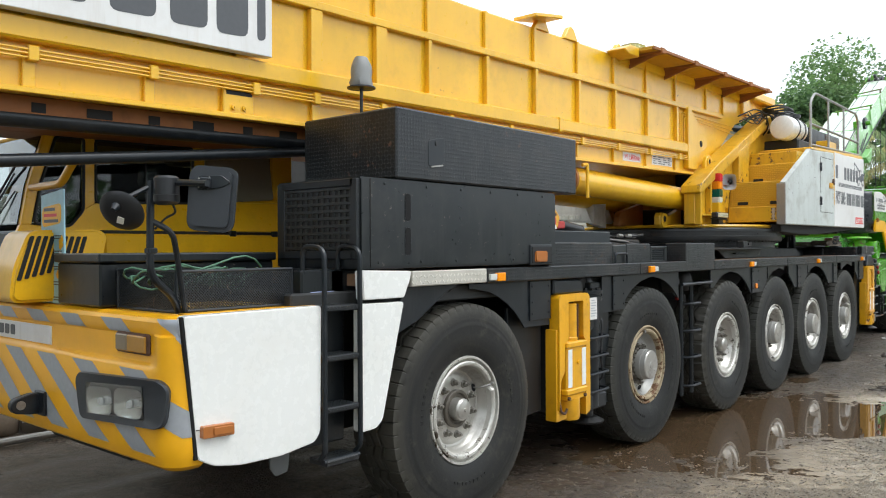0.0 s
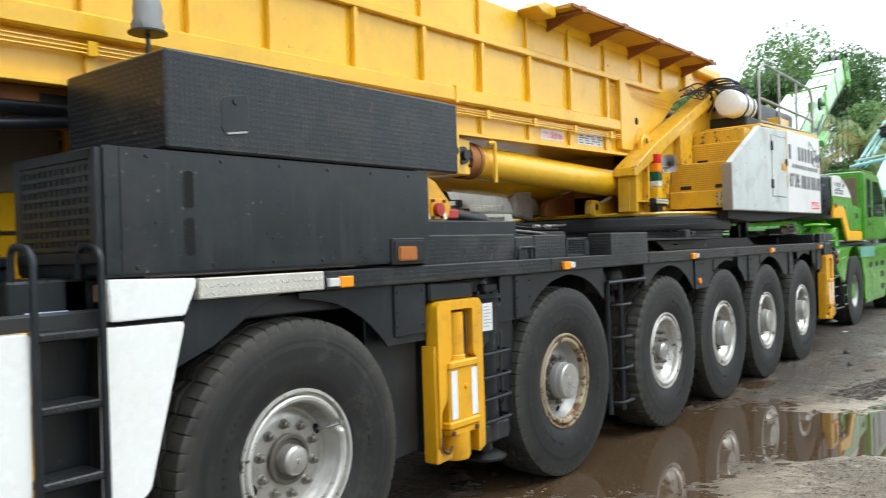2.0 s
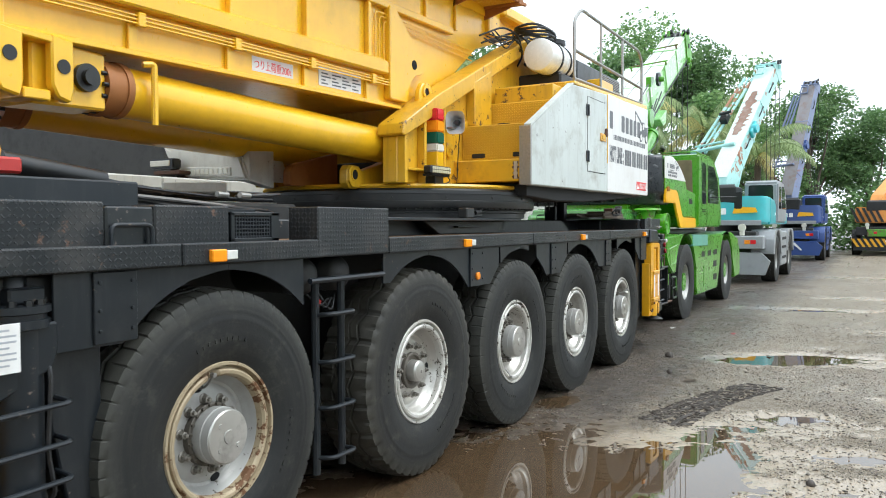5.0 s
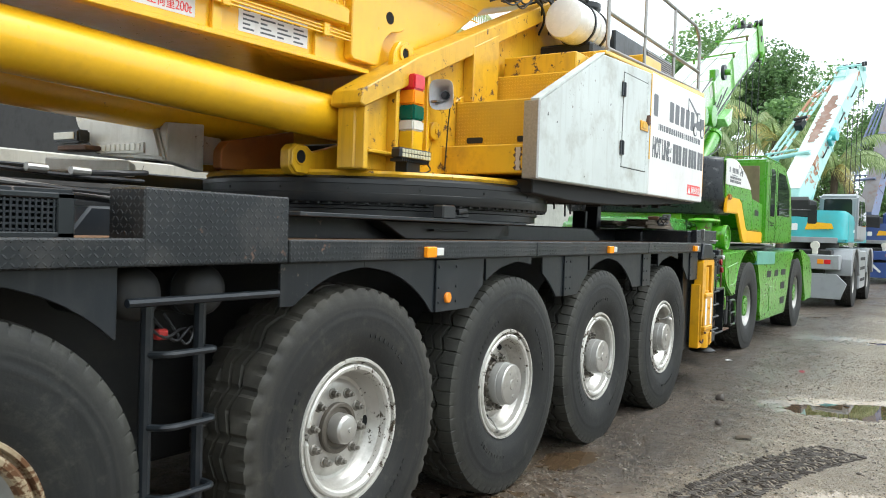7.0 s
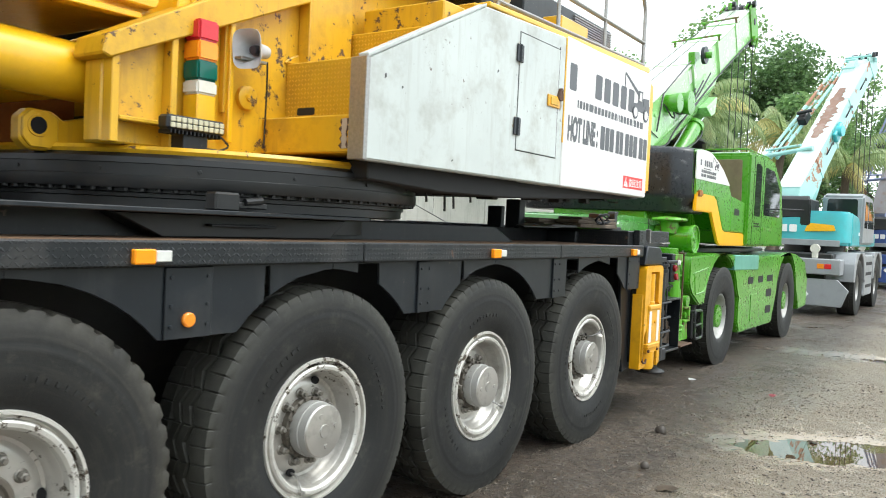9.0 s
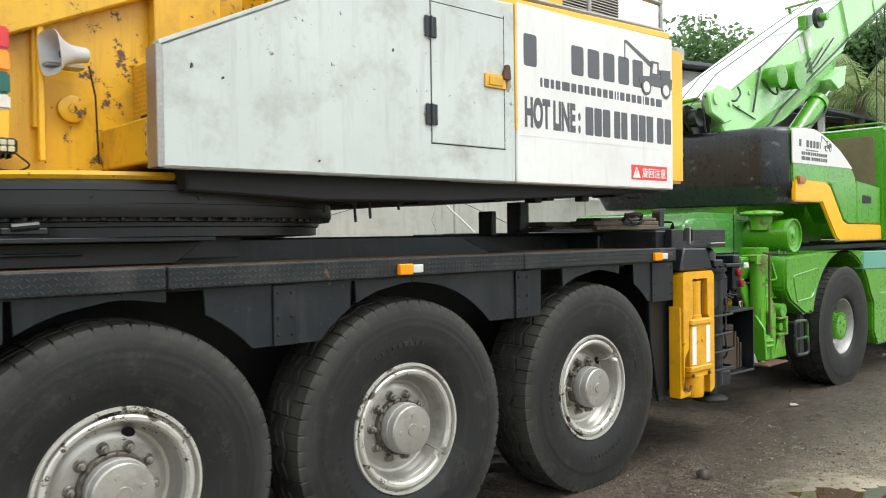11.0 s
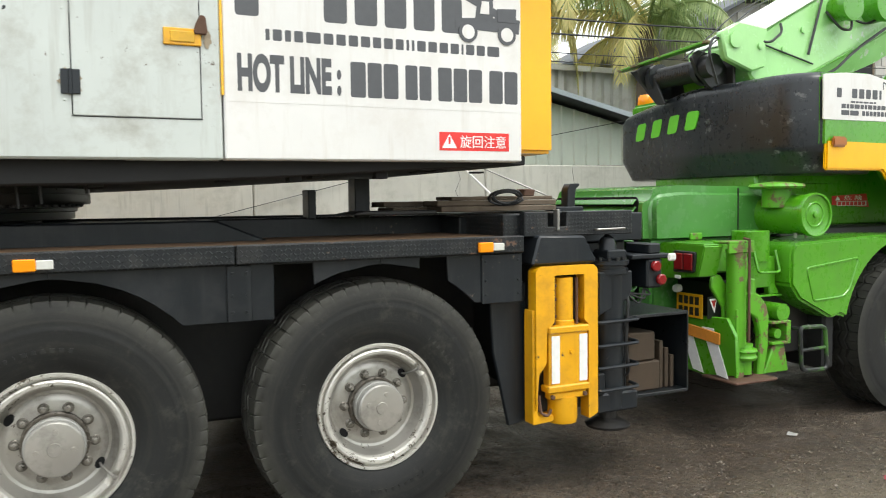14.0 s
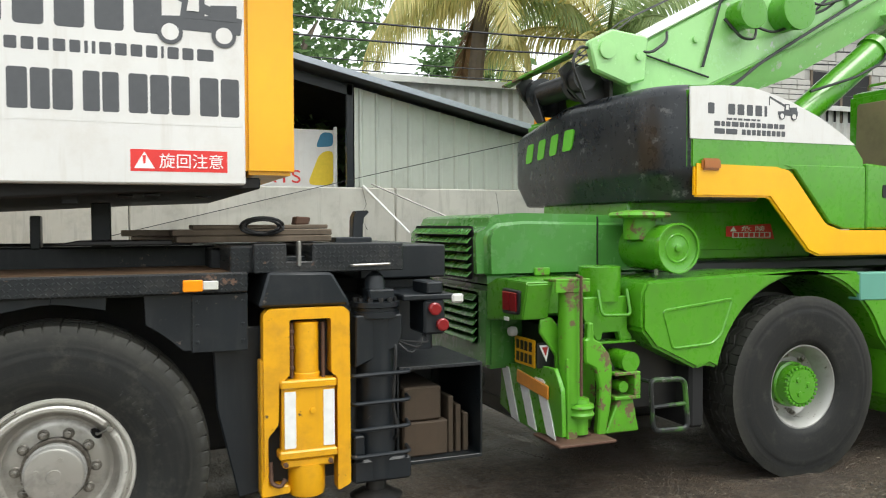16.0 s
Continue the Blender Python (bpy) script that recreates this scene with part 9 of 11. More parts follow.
part("float_plate", q, RUSTY, leg)
q = B()
rod(q, (-3.60, 18.555, 0.75), (-3.60, 18.552, 1.488), 0.010, 8)
rod(q, (-3.60, 18.552, 1.480), (-3.66, 18.56, 1.488), 0.010, 8)
part("pin_rod", q, RUSTY, leg)
# Solid dark boxes standing in for the shaded void behind the linkage.
o = B()
box(o, -4.35, -3.90, 18.50, 19.55, 0.55, 1.16, 0.015)
box(o, -4.30, -3.92, 18.802, 19.05, 1.14, 1.40, 0.01)
G("linkage_dark_fill", o, DARK_IRON)
o = B()
prism(o, [(18.625, 0.94), (18.62, 1.085), (18.645, 1.09), (18.645, 1.19), (18.685, 1.19), (18.69, 1.085), (18.735, 1.065), (18.80, 0.99), (18.825, 0.91), (18.82, 0.68), (18.78, 0.474), (18.715, 0.47), (18.735, 0.78), (18.70, 0.90)], "x", -3.72, -3.665, 0.010)
lk = G("outrigger_linkage", o, GREEN_WORN, "chipped green folding linkage")
q = B()
prism(q, [(18.625, 0.94), (18.62, 1.06), (18.735, 1.045), (18.80, 0.97), (18.81, 0.68), (18.77, 0.474), (18.70, 0.47)], "x", -3.86, -3.83, 0.010)
part("link_plate", q, GREEN_WORN, lk)
q = B()
prism(q, [(18.77, 0.478), (19.02, 0.478), (19.02, 0.50), (18.975, 0.70), (18.87, 0.70), (18.80, 0.54)], "x", -3.80, -3.66, 0.008)
part("float_bracket", q, GREEN_WORN, lk)
for z, r, y in ((0.925, 0.066, 18.955), (0.77, 0.036, 18.90)):
    q = B()
    rod(q, (-3.86, y, z), (-3.655, y, z), r, 20)
    part("link_roller", q, GREEN, lk)
for a, c, z0, z1 in ((18.83, 19.02, 0.845, 0.865), (18.83, 19.02, 0.690, 0.712), (18.975, 19.02, 0.712, 0.845)):
    q = B()
    box(q, -3.84, -3.64, a, c, z0, z1, 0.004)
    part("roller_cage", q, GREEN_WORN, lk)
for k, (y0, y1, z1) in enumerate(((18.66, 18.80, 1.20), (18.72, 18.90, 1.10), (18.76, 18.92, 1.04))):
    q = B()
    tube(q, rounded([(-3.88, y0, z1), (-3.76, y0 + 0.03, z1 - 0.06), (-3.70, y1 - 0.04, z1 - 0.22), (-3.76, y1, 0.74 + 0.05 * k), (-3.88, y1 + 0.02, 0.66)], 0.07, 4), 0.012, 6)
    part("linkage_hose", q, HOSE_BLACK, lk)
o = B()
lathe(o, [(1.30, 0.0), (1.30, 0.138), (1.525, 0.138), (1.53, 0.130), (1.53, 0)], 32, (-3.92, 18.89, 0), "z")
G("vertical_cylinder", o, GREEN)
o = B()
prism(o, [(18.69, 1.335), (19.03, 1.335), (19.03, 1.12), (19.07, 1.06), (19.07, 1.04), (18.975, 1.04), (18.96, 1.10), (18.84, 1.10), (18.83, 1.05), (18.79, 1.05), (18.69, 1.20)], "x", -3.86, -3.80, 0.008)
box(o, -4.0, -3.78, 18.80, 19.08, 1.03, 1.045, 0.003)
tube(o, rounded([(-3.80, 18.80, 1.38), (-3.75, 18.80, 1.22), (-3.75, 19.02, 1.215), (-3.80, 19.02, 1.38)], 0.035, 4), 0.011, 8)
G("cylinder_bracket", o, GREEN)
o = B()
box(o, -4.3, -3.90, 19.06, 19.16, 1.12, 1.36, 0.01)
G("valve_cover", o, GREEN)
o = B()
tube(o, rounded([(-3.60, 19.065, 0.812), (-3.60, 19.33, 0.80), (-3.60, 19.36, 0.475), (-3.60, 19.09, 0.48)], 0.05, 5, True), 0.017, 8, True)
tube(o, [(-3.60, 19.08, 0.635), (-3.60, 19.345, 0.64)], 0.014, 8)
tube(o, [(-3.61, 19.07, 0.80), (-3.9, 19.02, 0.80)], 0.014, 8)
G("foot_step", o, STEP_WORN)
o = B()
box(o, -4.2, -3.75, 19.5, 19.62, 0.42, 0.95, 0.02)
G("rubber_flap", o, DEEP_BLACK)
# air intake and its drum
o = B()
lathe(o, [(-4.32, 0.0), (-4.32, 0.158), (-3.80, 0.160), (-3.795, 0.170), (-3.75, 0.170), (-3.745, 0.168), (-3.745, 0.158), (-3.747, 0.154), (-3.764, 0.152), (-3.766, 0.148), (-3.766, 0.10), (-3.762, 0.096), (-3.762, 0.088), (-3.766, 0.084), (-3.766, 0.03), (-3.764, 0.026), (-3.752, 0.024), (-3.750, 0.020), (-3.750, 0)], 36, (0, 19.40, 1.642))
dm = G("air_intake_drum", o, GREEN, "green air intake drum with a mushroom cap")
q = B()
lathe(q, [(1.70, 0.11), (1.845, 0.11), (1.85, 0.20), (1.865, 0.215), (1.885, 0.20), (1.90, 0.10), (1.905, 0)], 32, (-4.04, 19.29, 0), "z")
part("intake_cap", q, GREEN_WORN, dm)
for y in (19.30, 19.42):
    q = B()
    lathe(q, [(1.46, 0.014), (1.50, 0.014)], 8, (-3.86, y, 0), "z")
    part("drum_bolt", q, STEEL, dm)

# upper works: black tail, hood, cab
o = B()
plan = outline([(-6.36, 20.3), (-6.36, 19.64), (-6.22, 19.43), (-5.05, 19.30), (-4.05, 19.37), (-3.84, 19.54), (-3.84, 20.3)], 0.16, 5)


def ring_at(z, k, dy=0.0):
    return [(-5.05 + (x + 5.05) * k, 20.3 + (y - 20.3) * k + dy, z) for x, y in plan]


def tail_top(x):
    """The tail is lower towards its far corner."""
    return 2.772 - 0.17 * max(0.0, min(1.0, (-4.9 - x) / 1.4)) ** 1.6


rings_ = [ring_at(1.965, 0.915), ring_at(1.975, 0.93), ring_at(2.125, 0.985), ring_at(2.15, 0.996), ring_at(2.19, 1.0)]
for dz, k in ((-0.09, 1.0), (-0.055, 0.995), (-0.025, 0.98), (-0.005, 0.955), (0.0, 0.92)):
    rings_.append([(x, y, tail_top(x) + dz) for x, y, z in ring_at(0, k)])
loft(o, rings_)
G("counterweight", o, CW_BLACK, "scuffed black counterweight with green block shapes")
for i, x in enumerate((-5.93, -5.66, -5.39, -5.12)):
    q = B()
    prism(q, outline([(x, 2.40), (x + 0.15, 2.40), (x + 0.20, 2.565), (x + 0.05, 2.565)], 0.03, 2), "y", 19.300, 19.312, 0)
    for v in q.verts:
        v.co.y += 0.11 * max(0.0, (-5.05 - v.co.x)) - 0.004
        v.co.z -= 0.05 * max(0.0, (-5.05 - v.co.x))
    G("logo_block", q, plain("logo_green", (0.14, 0.55, 0.03), 0.4) if i == 0 else bpy.data.materials["logo_green"])
HOOD = ((19.55, 2.752), (19.80, 2.775), (20.08, 2.777), (20.28, 2.74), (20.45, 2.694), (20.72, 2.597), (20.93, 2.49), (21.11, 2.385), (21.19, 2.30))
o = B()
prism(o, list(HOOD) + [(21.19, 2.17), (19.55, 2.17)], "x", -6.2, -3.835, 0.03, 3)
hw = G("side_hood", o, GREEN, "rounded side hood in white, green and amber")
q = B()
prism(q, [(y, z - 0.012) for y, z in HOOD[:7]] + [(21.08, 2.392), (19.555, 2.388)], "x", -3.842, -3.8305, 0.001)
part("white_field", q, SIGN_WHITE, hw)
bars(19.70, 2.565, [0.055, -0.075, 0.06, 0.06, 0.055, 0.06, 0.025], 0.075, 0.022, SIGN_INK, hw, x=-3.829)
bars(19.86, 2.528, [0.05, 0.03, 0.04, 0.06, 0.04, 0.03], 0.014, 0.01, SIGN_INK, hw, x=-3.829, name="text_bar")
bars(19.755, 2.482, [0.05, 0.03, 0.04, 0.06, 0.04, 0.03, 0.05, 0.04, 0.04, 0.05, 0.04, 0.05], 0.034, 0.010, SIGN_INK, hw, x=-3.829, name="text_bar")
bars(19.755, 2.428, [0.09, 0.10, -0.02, 0.035, 0.035, 0.035, 0.035, 0.035, 0.035, 0.035, 0.035, 0.035], 0.038, 0.010, SIGN_INK, hw, x=-3.829, name="text_bar")
crane_mark(20.24, 2.56, 0.40, SIGN_INK, hw, -3.829)
o = B()
prism(o, [(19.59, 1.99), (19.59, 2.235), (20.32, 2.225), (20.46, 2.18), (20.80, 1.80), (20.95, 1.755), (24.2, 1.73), (24.2, 1.565), (20.72, 1.565), (20.62, 1.60), (20.25, 1.99)], "x", -3.868, -3.825, 0.014, 2)
G("amber_band", o, GREEN_BAND)
o = B()
prism(o, [(20.34, 2.236), (20.49, 2.19), (20.83, 1.81), (20.97, 1.765), (21.19, 1.76), (21.19, 2.236)], "x", -4.2, -3.830, 0.01)
prism(o, [(21.20, 1.765), (21.20, 2.26), (21.92, 2.20), (21.92, 1.755)], "x", -4.2, -3.828, 0.012)
sp2 = G("hood_side_panel", o, GREEN)
q = B()
prism(q, outline([(21.36, 2.0), (21.62, 2.0), (21.62, 2.08), (21.36, 2.10)], 0.02), "x", -3.830, -3.824, 0)
part("door_pull", q, DEEP_BLACK, sp2)
q = B()
box(q, -3.835, -3.80, 19.64, 19.80, 2.175, 2.255, 0.014, 2)
G("side_indicator", q, AMBER_DULL)
o = B()
prism(o, [(19.45, 1.52), (19.45, 1.98), (20.2, 2.2), (21.6, 2.2), (21.6, 1.52)], "x", -5.7, -4.40, 0.02)
lwr = G("turntable_body", o, GREEN)
q = B()
prism(q, outline([(19.75, 1.60), (20.55, 1.60), (20.38, 1.90), (19.75, 1.90)], 0.05), "x", -4.41, -4.39, 0.006)
part("pressed_panel", q, GREEN, lwr)
q = B()
prism(q, [(20.352, 1.705), (20.84, 1.680), (20.80, 1.805), (20.352, 1.785)], "x", -4.388, -4.384, 0)
lab = part("warning_label", q, SIGN_RED, lwr, "red warning label with white characters")
q = B()
box(q, -4.3835, -4.382, 20.41, 20.80, 1.694, 1.738, 0)
part("label_strip", q, SIGN_WHITE, lab)
part("lettering", letters("危 険", 0.044, side_turn(-4.3815, 20.50, 1.745), 0.24, 0.0004), WHITE_INK, lab)
q = B()
prism(q, [(20.39, 1.745), (20.455, 1.745), (20.422, 1.785)], "x", -4.3835, -4.382, 0)
part("warning_triangle", q, WHITE_INK, lab)
for i in range(7):
    q = B()
    box(q, -4.382, -4.3812, 20.425 + i * 0.053, 20.465 + i * 0.053, 1.700, 1.733, 0)
    part("print_bar", q, SIGN_RED, lab)
o = B()
box(o, -5.9, -4.2, 19.5, 24.8, 1.44, 1.53, 0.02)
rod(o, (GC, 21.6, 1.36), (GC, 21.6, 1.56), 0.75, 40)
G("turntable_ring", o, DARK_IRON)
# cab
o = B()
prism(o, [(21.93, 1.57), (21.93, 2.93), (22.05, 2.965), (23.45, 2.95), (24.05, 2.60), (24.30, 1.95), (24.30, 1.57)], "x", -4.65, -3.78, 0.03, 2)
gcab = G("operator_cab", o, GREEN, "green operator cab with dark side windows and boarded rear window")
q = B()
prism(q, outline([(-4.56, 2.12), (-3.88, 2.12), (-3.90, 2.84), (-4.54, 2.84)], 0.03), "y", 21.912, 21.932, 0.004)
part("plywood_board", q, PLYWOOD, gcab, "plywood sheet in place of the rear pane")
q = B()
prism(q, outline([(22.28, 2.02), (22.62, 2.02), (22.62, 2.80), (22.28, 2.82)], 0.06), "x", -3.782, -3.772, 0.002)
part("side_window", q, GLASS_DARK, gcab)
q = B()
prism(q, outline([(22.86, 2.05), (23.98, 2.05), (23.88, 2.50), (23.45, 2.78), (22.86, 2.80)], 0.06), "x", -3.782, -3.772, 0.002)
part("door_window", q, GLASS_DARK, gcab)
q = B()
for y in (22.18, 22.74):
    box(q, -3.784, -3.776, y, y + 0.008, 1.60, 2.90, 0)
box(q, -3.784, -3.770, 22.3, 22.6, 1.86, 1.88, 0)
box(q, -3.784, -3.770, 22.3, 22.6, 1.90, 1.92, 0)
part("door_seam", q, DEEP_BLACK, gcab)
q = B()
box(q, -3.78, -3.77, 22.85, 23.5, 1.82, 1.86, 0)
part("text_bar", q, GREEN_WORN, gcab)
q = B()
tube(q, rounded([(-4.5, 22.0, 2.96), (-4.5, 22.0, 3.0), (-3.85, 22.0, 3.0), (-3.85, 23.3, 2.99), (-3.85, 23.3, 2.95)], 0.03, 3), 0.012, 8)
part("roof_rail", q, GREEN_WORN, gcab)
q = B()
tube(q, [(-3.78, 24.1, 2.2), (-3.45, 24.35, 2.2)], 0.012, 8)
box(q, -3.52, -3.36, 24.33, 24.37, 1.95, 2.30, 0.02, 2)
part("door_mirror", q, BLACK_PLASTIC, gcab)

# boom
BA = math.atan(0.515)
BL = 6.42


def boom_at(x, s, h):
    """A point of the boom: s along it from the foot, h across it."""
    return Vector((x, 19.35 + math.cos(BA) * s - math.sin(BA) * h, 2.35 + math.sin(BA) * s + math.cos(BA) * h))


def boom_bar(name, x0, x1, pts, mat, label="", parent=None, w=0.01):
    q = B()
    prism(q, [(boom_at(0, s, h).y, boom_at(0, s, h).z) for s, h in pts], "x", x0, x1, w)
    return part(name, q, mat, parent or green, label)


gb = boom_bar("boom", -5.42, -4.66, [(0.48, 0.31), (0.62, 0.06), (2.2, -0.03), (4.0, -0.04), (4.25, 0.03), (4.25, 0.60), (0.59, 0.60)], GREEN_PALE, "pale green telescopic boom raised over the yard", w=0.02)
boom_bar("boom_section", -5.14, -4.64, [(4.20, 0.05), (BL, 0.07), (BL, 0.595), (4.20, 0.595)], GREEN_PALE, w=0.02)
# Added skins that carry the painted sky sheen on the boom's top.
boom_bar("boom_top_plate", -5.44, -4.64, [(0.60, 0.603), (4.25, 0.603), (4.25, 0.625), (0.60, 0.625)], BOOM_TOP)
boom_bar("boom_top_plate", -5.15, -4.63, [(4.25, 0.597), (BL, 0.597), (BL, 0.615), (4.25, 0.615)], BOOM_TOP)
for s, xa in ((2.9, -5.45), (4.22, -5.45), (5.3, -5.165)):
    boom_bar("boom_collar", xa, -4.625, [(s, 0.04), (s + 0.04, 0.04), (s + 0.04, 0.632), (s, 0.632)], GREEN_PALE)
# rope guides, a bracket with its roller, and cables along the top
for s, xa, xb in ((4.24, -5.30, -4.58), (5.38, -5.15, -4.60)):
    q = B()
    tube(q, [boom_at(xa, s - 0.25, 0.72), boom_at(xb, s + 0.05, 0.70)], 0.016, 6)
    for x in (xa + 0.04, xb - 0.04):
        tube(q, [boom_at(x, s - 0.2 if x < -5 else s + 0.03, 0.70), boom_at(x, s - 0.2 if x < -5 else s + 0.03, 0.61)], 0.022, 6)
    G("rope_guide", q, GREEN_WORN)
q = B()
prism(q, [(boom_at(0, s, h).y, boom_at(0, s, h).z) for s, h in ((2.90, 0.62), (3.22, 0.62), (3.18, 0.74), (2.96, 0.80))], "x", -4.70, -4.60, 0.01)
rb = G("roller_bracket", q, GREEN)
q = B()
rod(q, boom_at(-4.52, 3.08, 0.70), boom_at(-4.47, 3.08, 0.70), 0.13, 20)
part("roller", q, BLACK, rb)
q = B()
rod(q, boom_at(-4.47, 3.08, 0.70), boom_at(-4.38, 3.08, 0.70), 0.05, 14)
part("roller_hub", q, GREEN, rb)
q = B()
tube(q, [boom_at(-4.62, 2.8, 0.70), boom_at(-4.635, 1.6, 0.60), boom_at(-4.64, 1.2, 0.20)], 0.012, 5)
tube(q, rounded([boom_at(-4.63, 0.9, 0.10), boom_at(-4.56, 1.3, -0.06), boom_at(-4.60, 1.7, 0.0), boom_at(-4.63, 4.2, 0.08), boom_at(-4.62, BL, 0.10)], 0.2, 4), 0.014, 5)
G("boom_cable", q, HOSE_BLACK)
boom_bar("boom_lower_flange", -4.70, -4.652, [(0.66, 0.050), (2.2, -0.042), (3.95, -0.054), (3.95, -0.042), (2.2, -0.028), (0.66, 0.064)], GREEN, w=0.002)
q = B()
loft(q, [[boom_at(x, s, h) for x, h in ((-4.664, h0 + 0.02), (-4.664, h0), (-4.80, h1), (-5.28, h1), (-5.416, h0), (-5.416, h0 + 0.02))] for s, h0, h1 in ((0.70, 0.06, 0.03), (1.45, 0.016, -0.19), (2.2, -0.026, -0.29), (3.85, -0.035, -0.31), (4.05, -0.035, -0.06))])
part("boom_keel", q, GREEN_PALE, gb)
boom_bar("white_sticker", -4.662, -4.656, [(2.75, 0.36), (3.12, 0.36), (3.12, 0.56), (2.75, 0.56)], SIGN_WHITE, w=0)
for x in (-4.66,):
    boom_bar("boom_foot_plate", x, x + 0.08, [(0.22, 0.58), (0.27, 0.80), (0.50, 0.80), (0.78, 0.62), (0.60, 0.33), (0.44, 0.36)], GREEN_PALE, w=0.015)
for s, h, r in ((0.38, 0.68, 0.07), (0.62, 0.52, 0.03), (0.95, 0.36, 0.03), (1.25, 0.42, 0.03)):
    q = B()
    c = boom_at(-4.66 if s > 0.7 else -4.58, s, h)
    lathe(q, [(0, r), (0.02, r), (0.022, r * 0.6), (0.022, 0)], 20, c)
    part("foot_pin", q, GREEN_PALE, green)
for s, h, r in ((1.72, 0.42, 0.12), (2.18, 0.26, 0.155)):
    q = B()
    c = boom_at(-4.66, s, h)
    lathe(q, [(0, r), (0.16, r), (0.16, r + 0.015), (0.20, r + 0.015), (0.205, r * 0.8), (0.20, r * 0.4), (0.205, 0)], 28, c)
    part("side_sheave", q, GREEN, green)
q = B()
tube(q, [boom_at(-4.645, 0.66, 0.56), boom_at(-4.645, 1.22, 0.10)], 0.008, 6)
tube(q, rounded([boom_at(-4.64, 0.62, 0.60), boom_at(-4.56, 0.72, 0.50), boom_at(-4.58, 0.92, 0.52), boom_at(-4.64, 1.0, 0.58)], 0.06, 4), 0.012, 6)
tube(q, rounded([boom_at(-4.64, 1.58, 0.46), boom_at(-4.56, 1.60, 0.26), boom_at(-4.56, 1.72, 0.20), boom_at(-4.62, 1.86, 0.30)], 0.05, 4), 0.012, 6)
G("foot_hose", q, HOSE_BLACK)
boom_bar("ram_ear", -4.98, -4.62, [(3.35, -0.20), (3.55, -0.42), (3.75, -0.44), (3.95, -0.22)], GREEN_PALE)
q = B()
for k in range(3):
    tube(q, rounded([boom_at(-4.6, 1.8 + 0.3 * k, 0.30), boom_at(-4.55, 1.9 + 0.3 * k, 0.18), boom_at(-4.6, 2.3 + 0.3 * k, 0.12), boom_at(-4.62, 2.9 + 0.4 * k, 0.25)], 0.1, 4), 0.012, 6)
G("boom_hose", q, HOSE_BLACK)
HC = -4.89
for dx in (-0.26, 0.26):
    q = B()
    prism(q, [(boom_at(0, s, h).y, boom_at(0, s, h).z) for s, h in ((BL - 0.15, 0.0), (BL + 0.22, -0.16), (BL + 0.32, 0.12), (BL + 0.20, 0.70), (BL - 0.15, 0.66))], "x", HC + dx - 0.015, HC + dx + 0.015, 0.006)
    G("boom_head", q, GREEN_WORN)
for s, h, r in ((BL + 0.16, -0.03, 0.11), (BL + 0.12, 0.56, 0.12)):
    for x in (-0.18, -0.06, 0.06, 0.18):
        q = B()
        lathe(q, [(-0.035, r), (-0.02, r * 0.9), (0.02, r * 0.9), (0.035, r)], 18, boom_at(HC + x, s, h))
        G("head_sheave", q, DARK_IRON)
rng = random.Random(4)
for k in range(16):
    q = B()
    e = rng.choice((-0.27, 0.28, 0.31)) + rng.uniform(-0.03, 0.03)
    a = boom_at(HC + (e if k < 9 else rng.uniform(-0.3, 0.3)), BL + rng.uniform(-0.25, 0.30), rng.uniform(-0.15, 0.6) if k < 9 else 0.68)
    if k % 3 == 0:
        lathe(q, [(-0.03, 0.06), (0.03, 0.06), (0.035, 0.03), (0.035, 0)], 14, a)
    elif k % 3 == 1:
        prism(q, outline([(a.y - 0.06, a.z - 0.05), (a.y + 0.07, a.z - 0.03), (a.y + 0.04, a.z + 0.09), (a.y - 0.03, a.z + 0.08)], 0.02), "x", a.x - 0.02, a.x + 0.03, 0.004)
    else:
        tube(q, rounded([a, a + Vector((0.05, 0.06, 0.10)), a + Vector((0.0, 0.18, 0.05)), a + Vector((-0.03, 0.16, -0.16))], 0.04, 3), 0.012, 6)
    G("head_fitting", q, GREEN_WORN if k % 3 else DARK_IRON)
for k, x in enumerate((-5.00, -4.80)):
    q = B()
    tube(q, [(x, 19.2, 3.03), boom_at(x, 0.9, 0.80), boom_at(x, BL, 0.70)], 0.006, 5)
    G("hoist_rope", q, HOSE_BLACK)
for k in range(4):
    q = B()
    a = boom_at(HC - 0.18 + 0.12 * k, BL + 0.26, -0.06)
    tube(q, [a, (a.x, a.y, 2.0)], 0.008, 5)
    G("hook_rope", q, HOSE_BLACK)
q = B()
prism(q, [(19.10, 3.0), (19.18, 3.07), (19.42, 3.02), (19.58, 2.86), (19.52, 2.74), (19.32, 2.74), (19.16, 2.88)], "x", -5.56, -5.53, 0.006)
wfr = G("winch_frame", q, DARK_IRON, "dark hoist winch with a rope drum")
q = B()
prism(q, [(19.10, 3.0), (19.18, 3.07), (19.42, 3.02), (19.58, 2.86), (19.52, 2.74), (19.32, 2.74), (19.16, 2.88)], "x", -4.84, -4.80, 0.006)
part("side_plate", q, DARK_IRON, wfr)
q = B()
lathe(q, [(-5.52, 0.14), (-5.46, 0.14), (-5.45, 0.085), (-4.93, 0.085), (-4.92, 0.14), (-4.86, 0.14)], 24, (0, 19.32, 2.92))
part("drum", q, BLACK, wfr)
for k in range(22):
    q = B()
    x = -5.44 + k * 0.0235
    tube(q, [(x, 19.32 + math.cos(a * math.tau / 20) * 0.088, 2.92 + math.sin(a * math.tau / 20) * 0.088) for a in range(20)], 0.011, 5, True)
    part("rope_turn", q, HOSE_BLACK, wfr)
q = B()
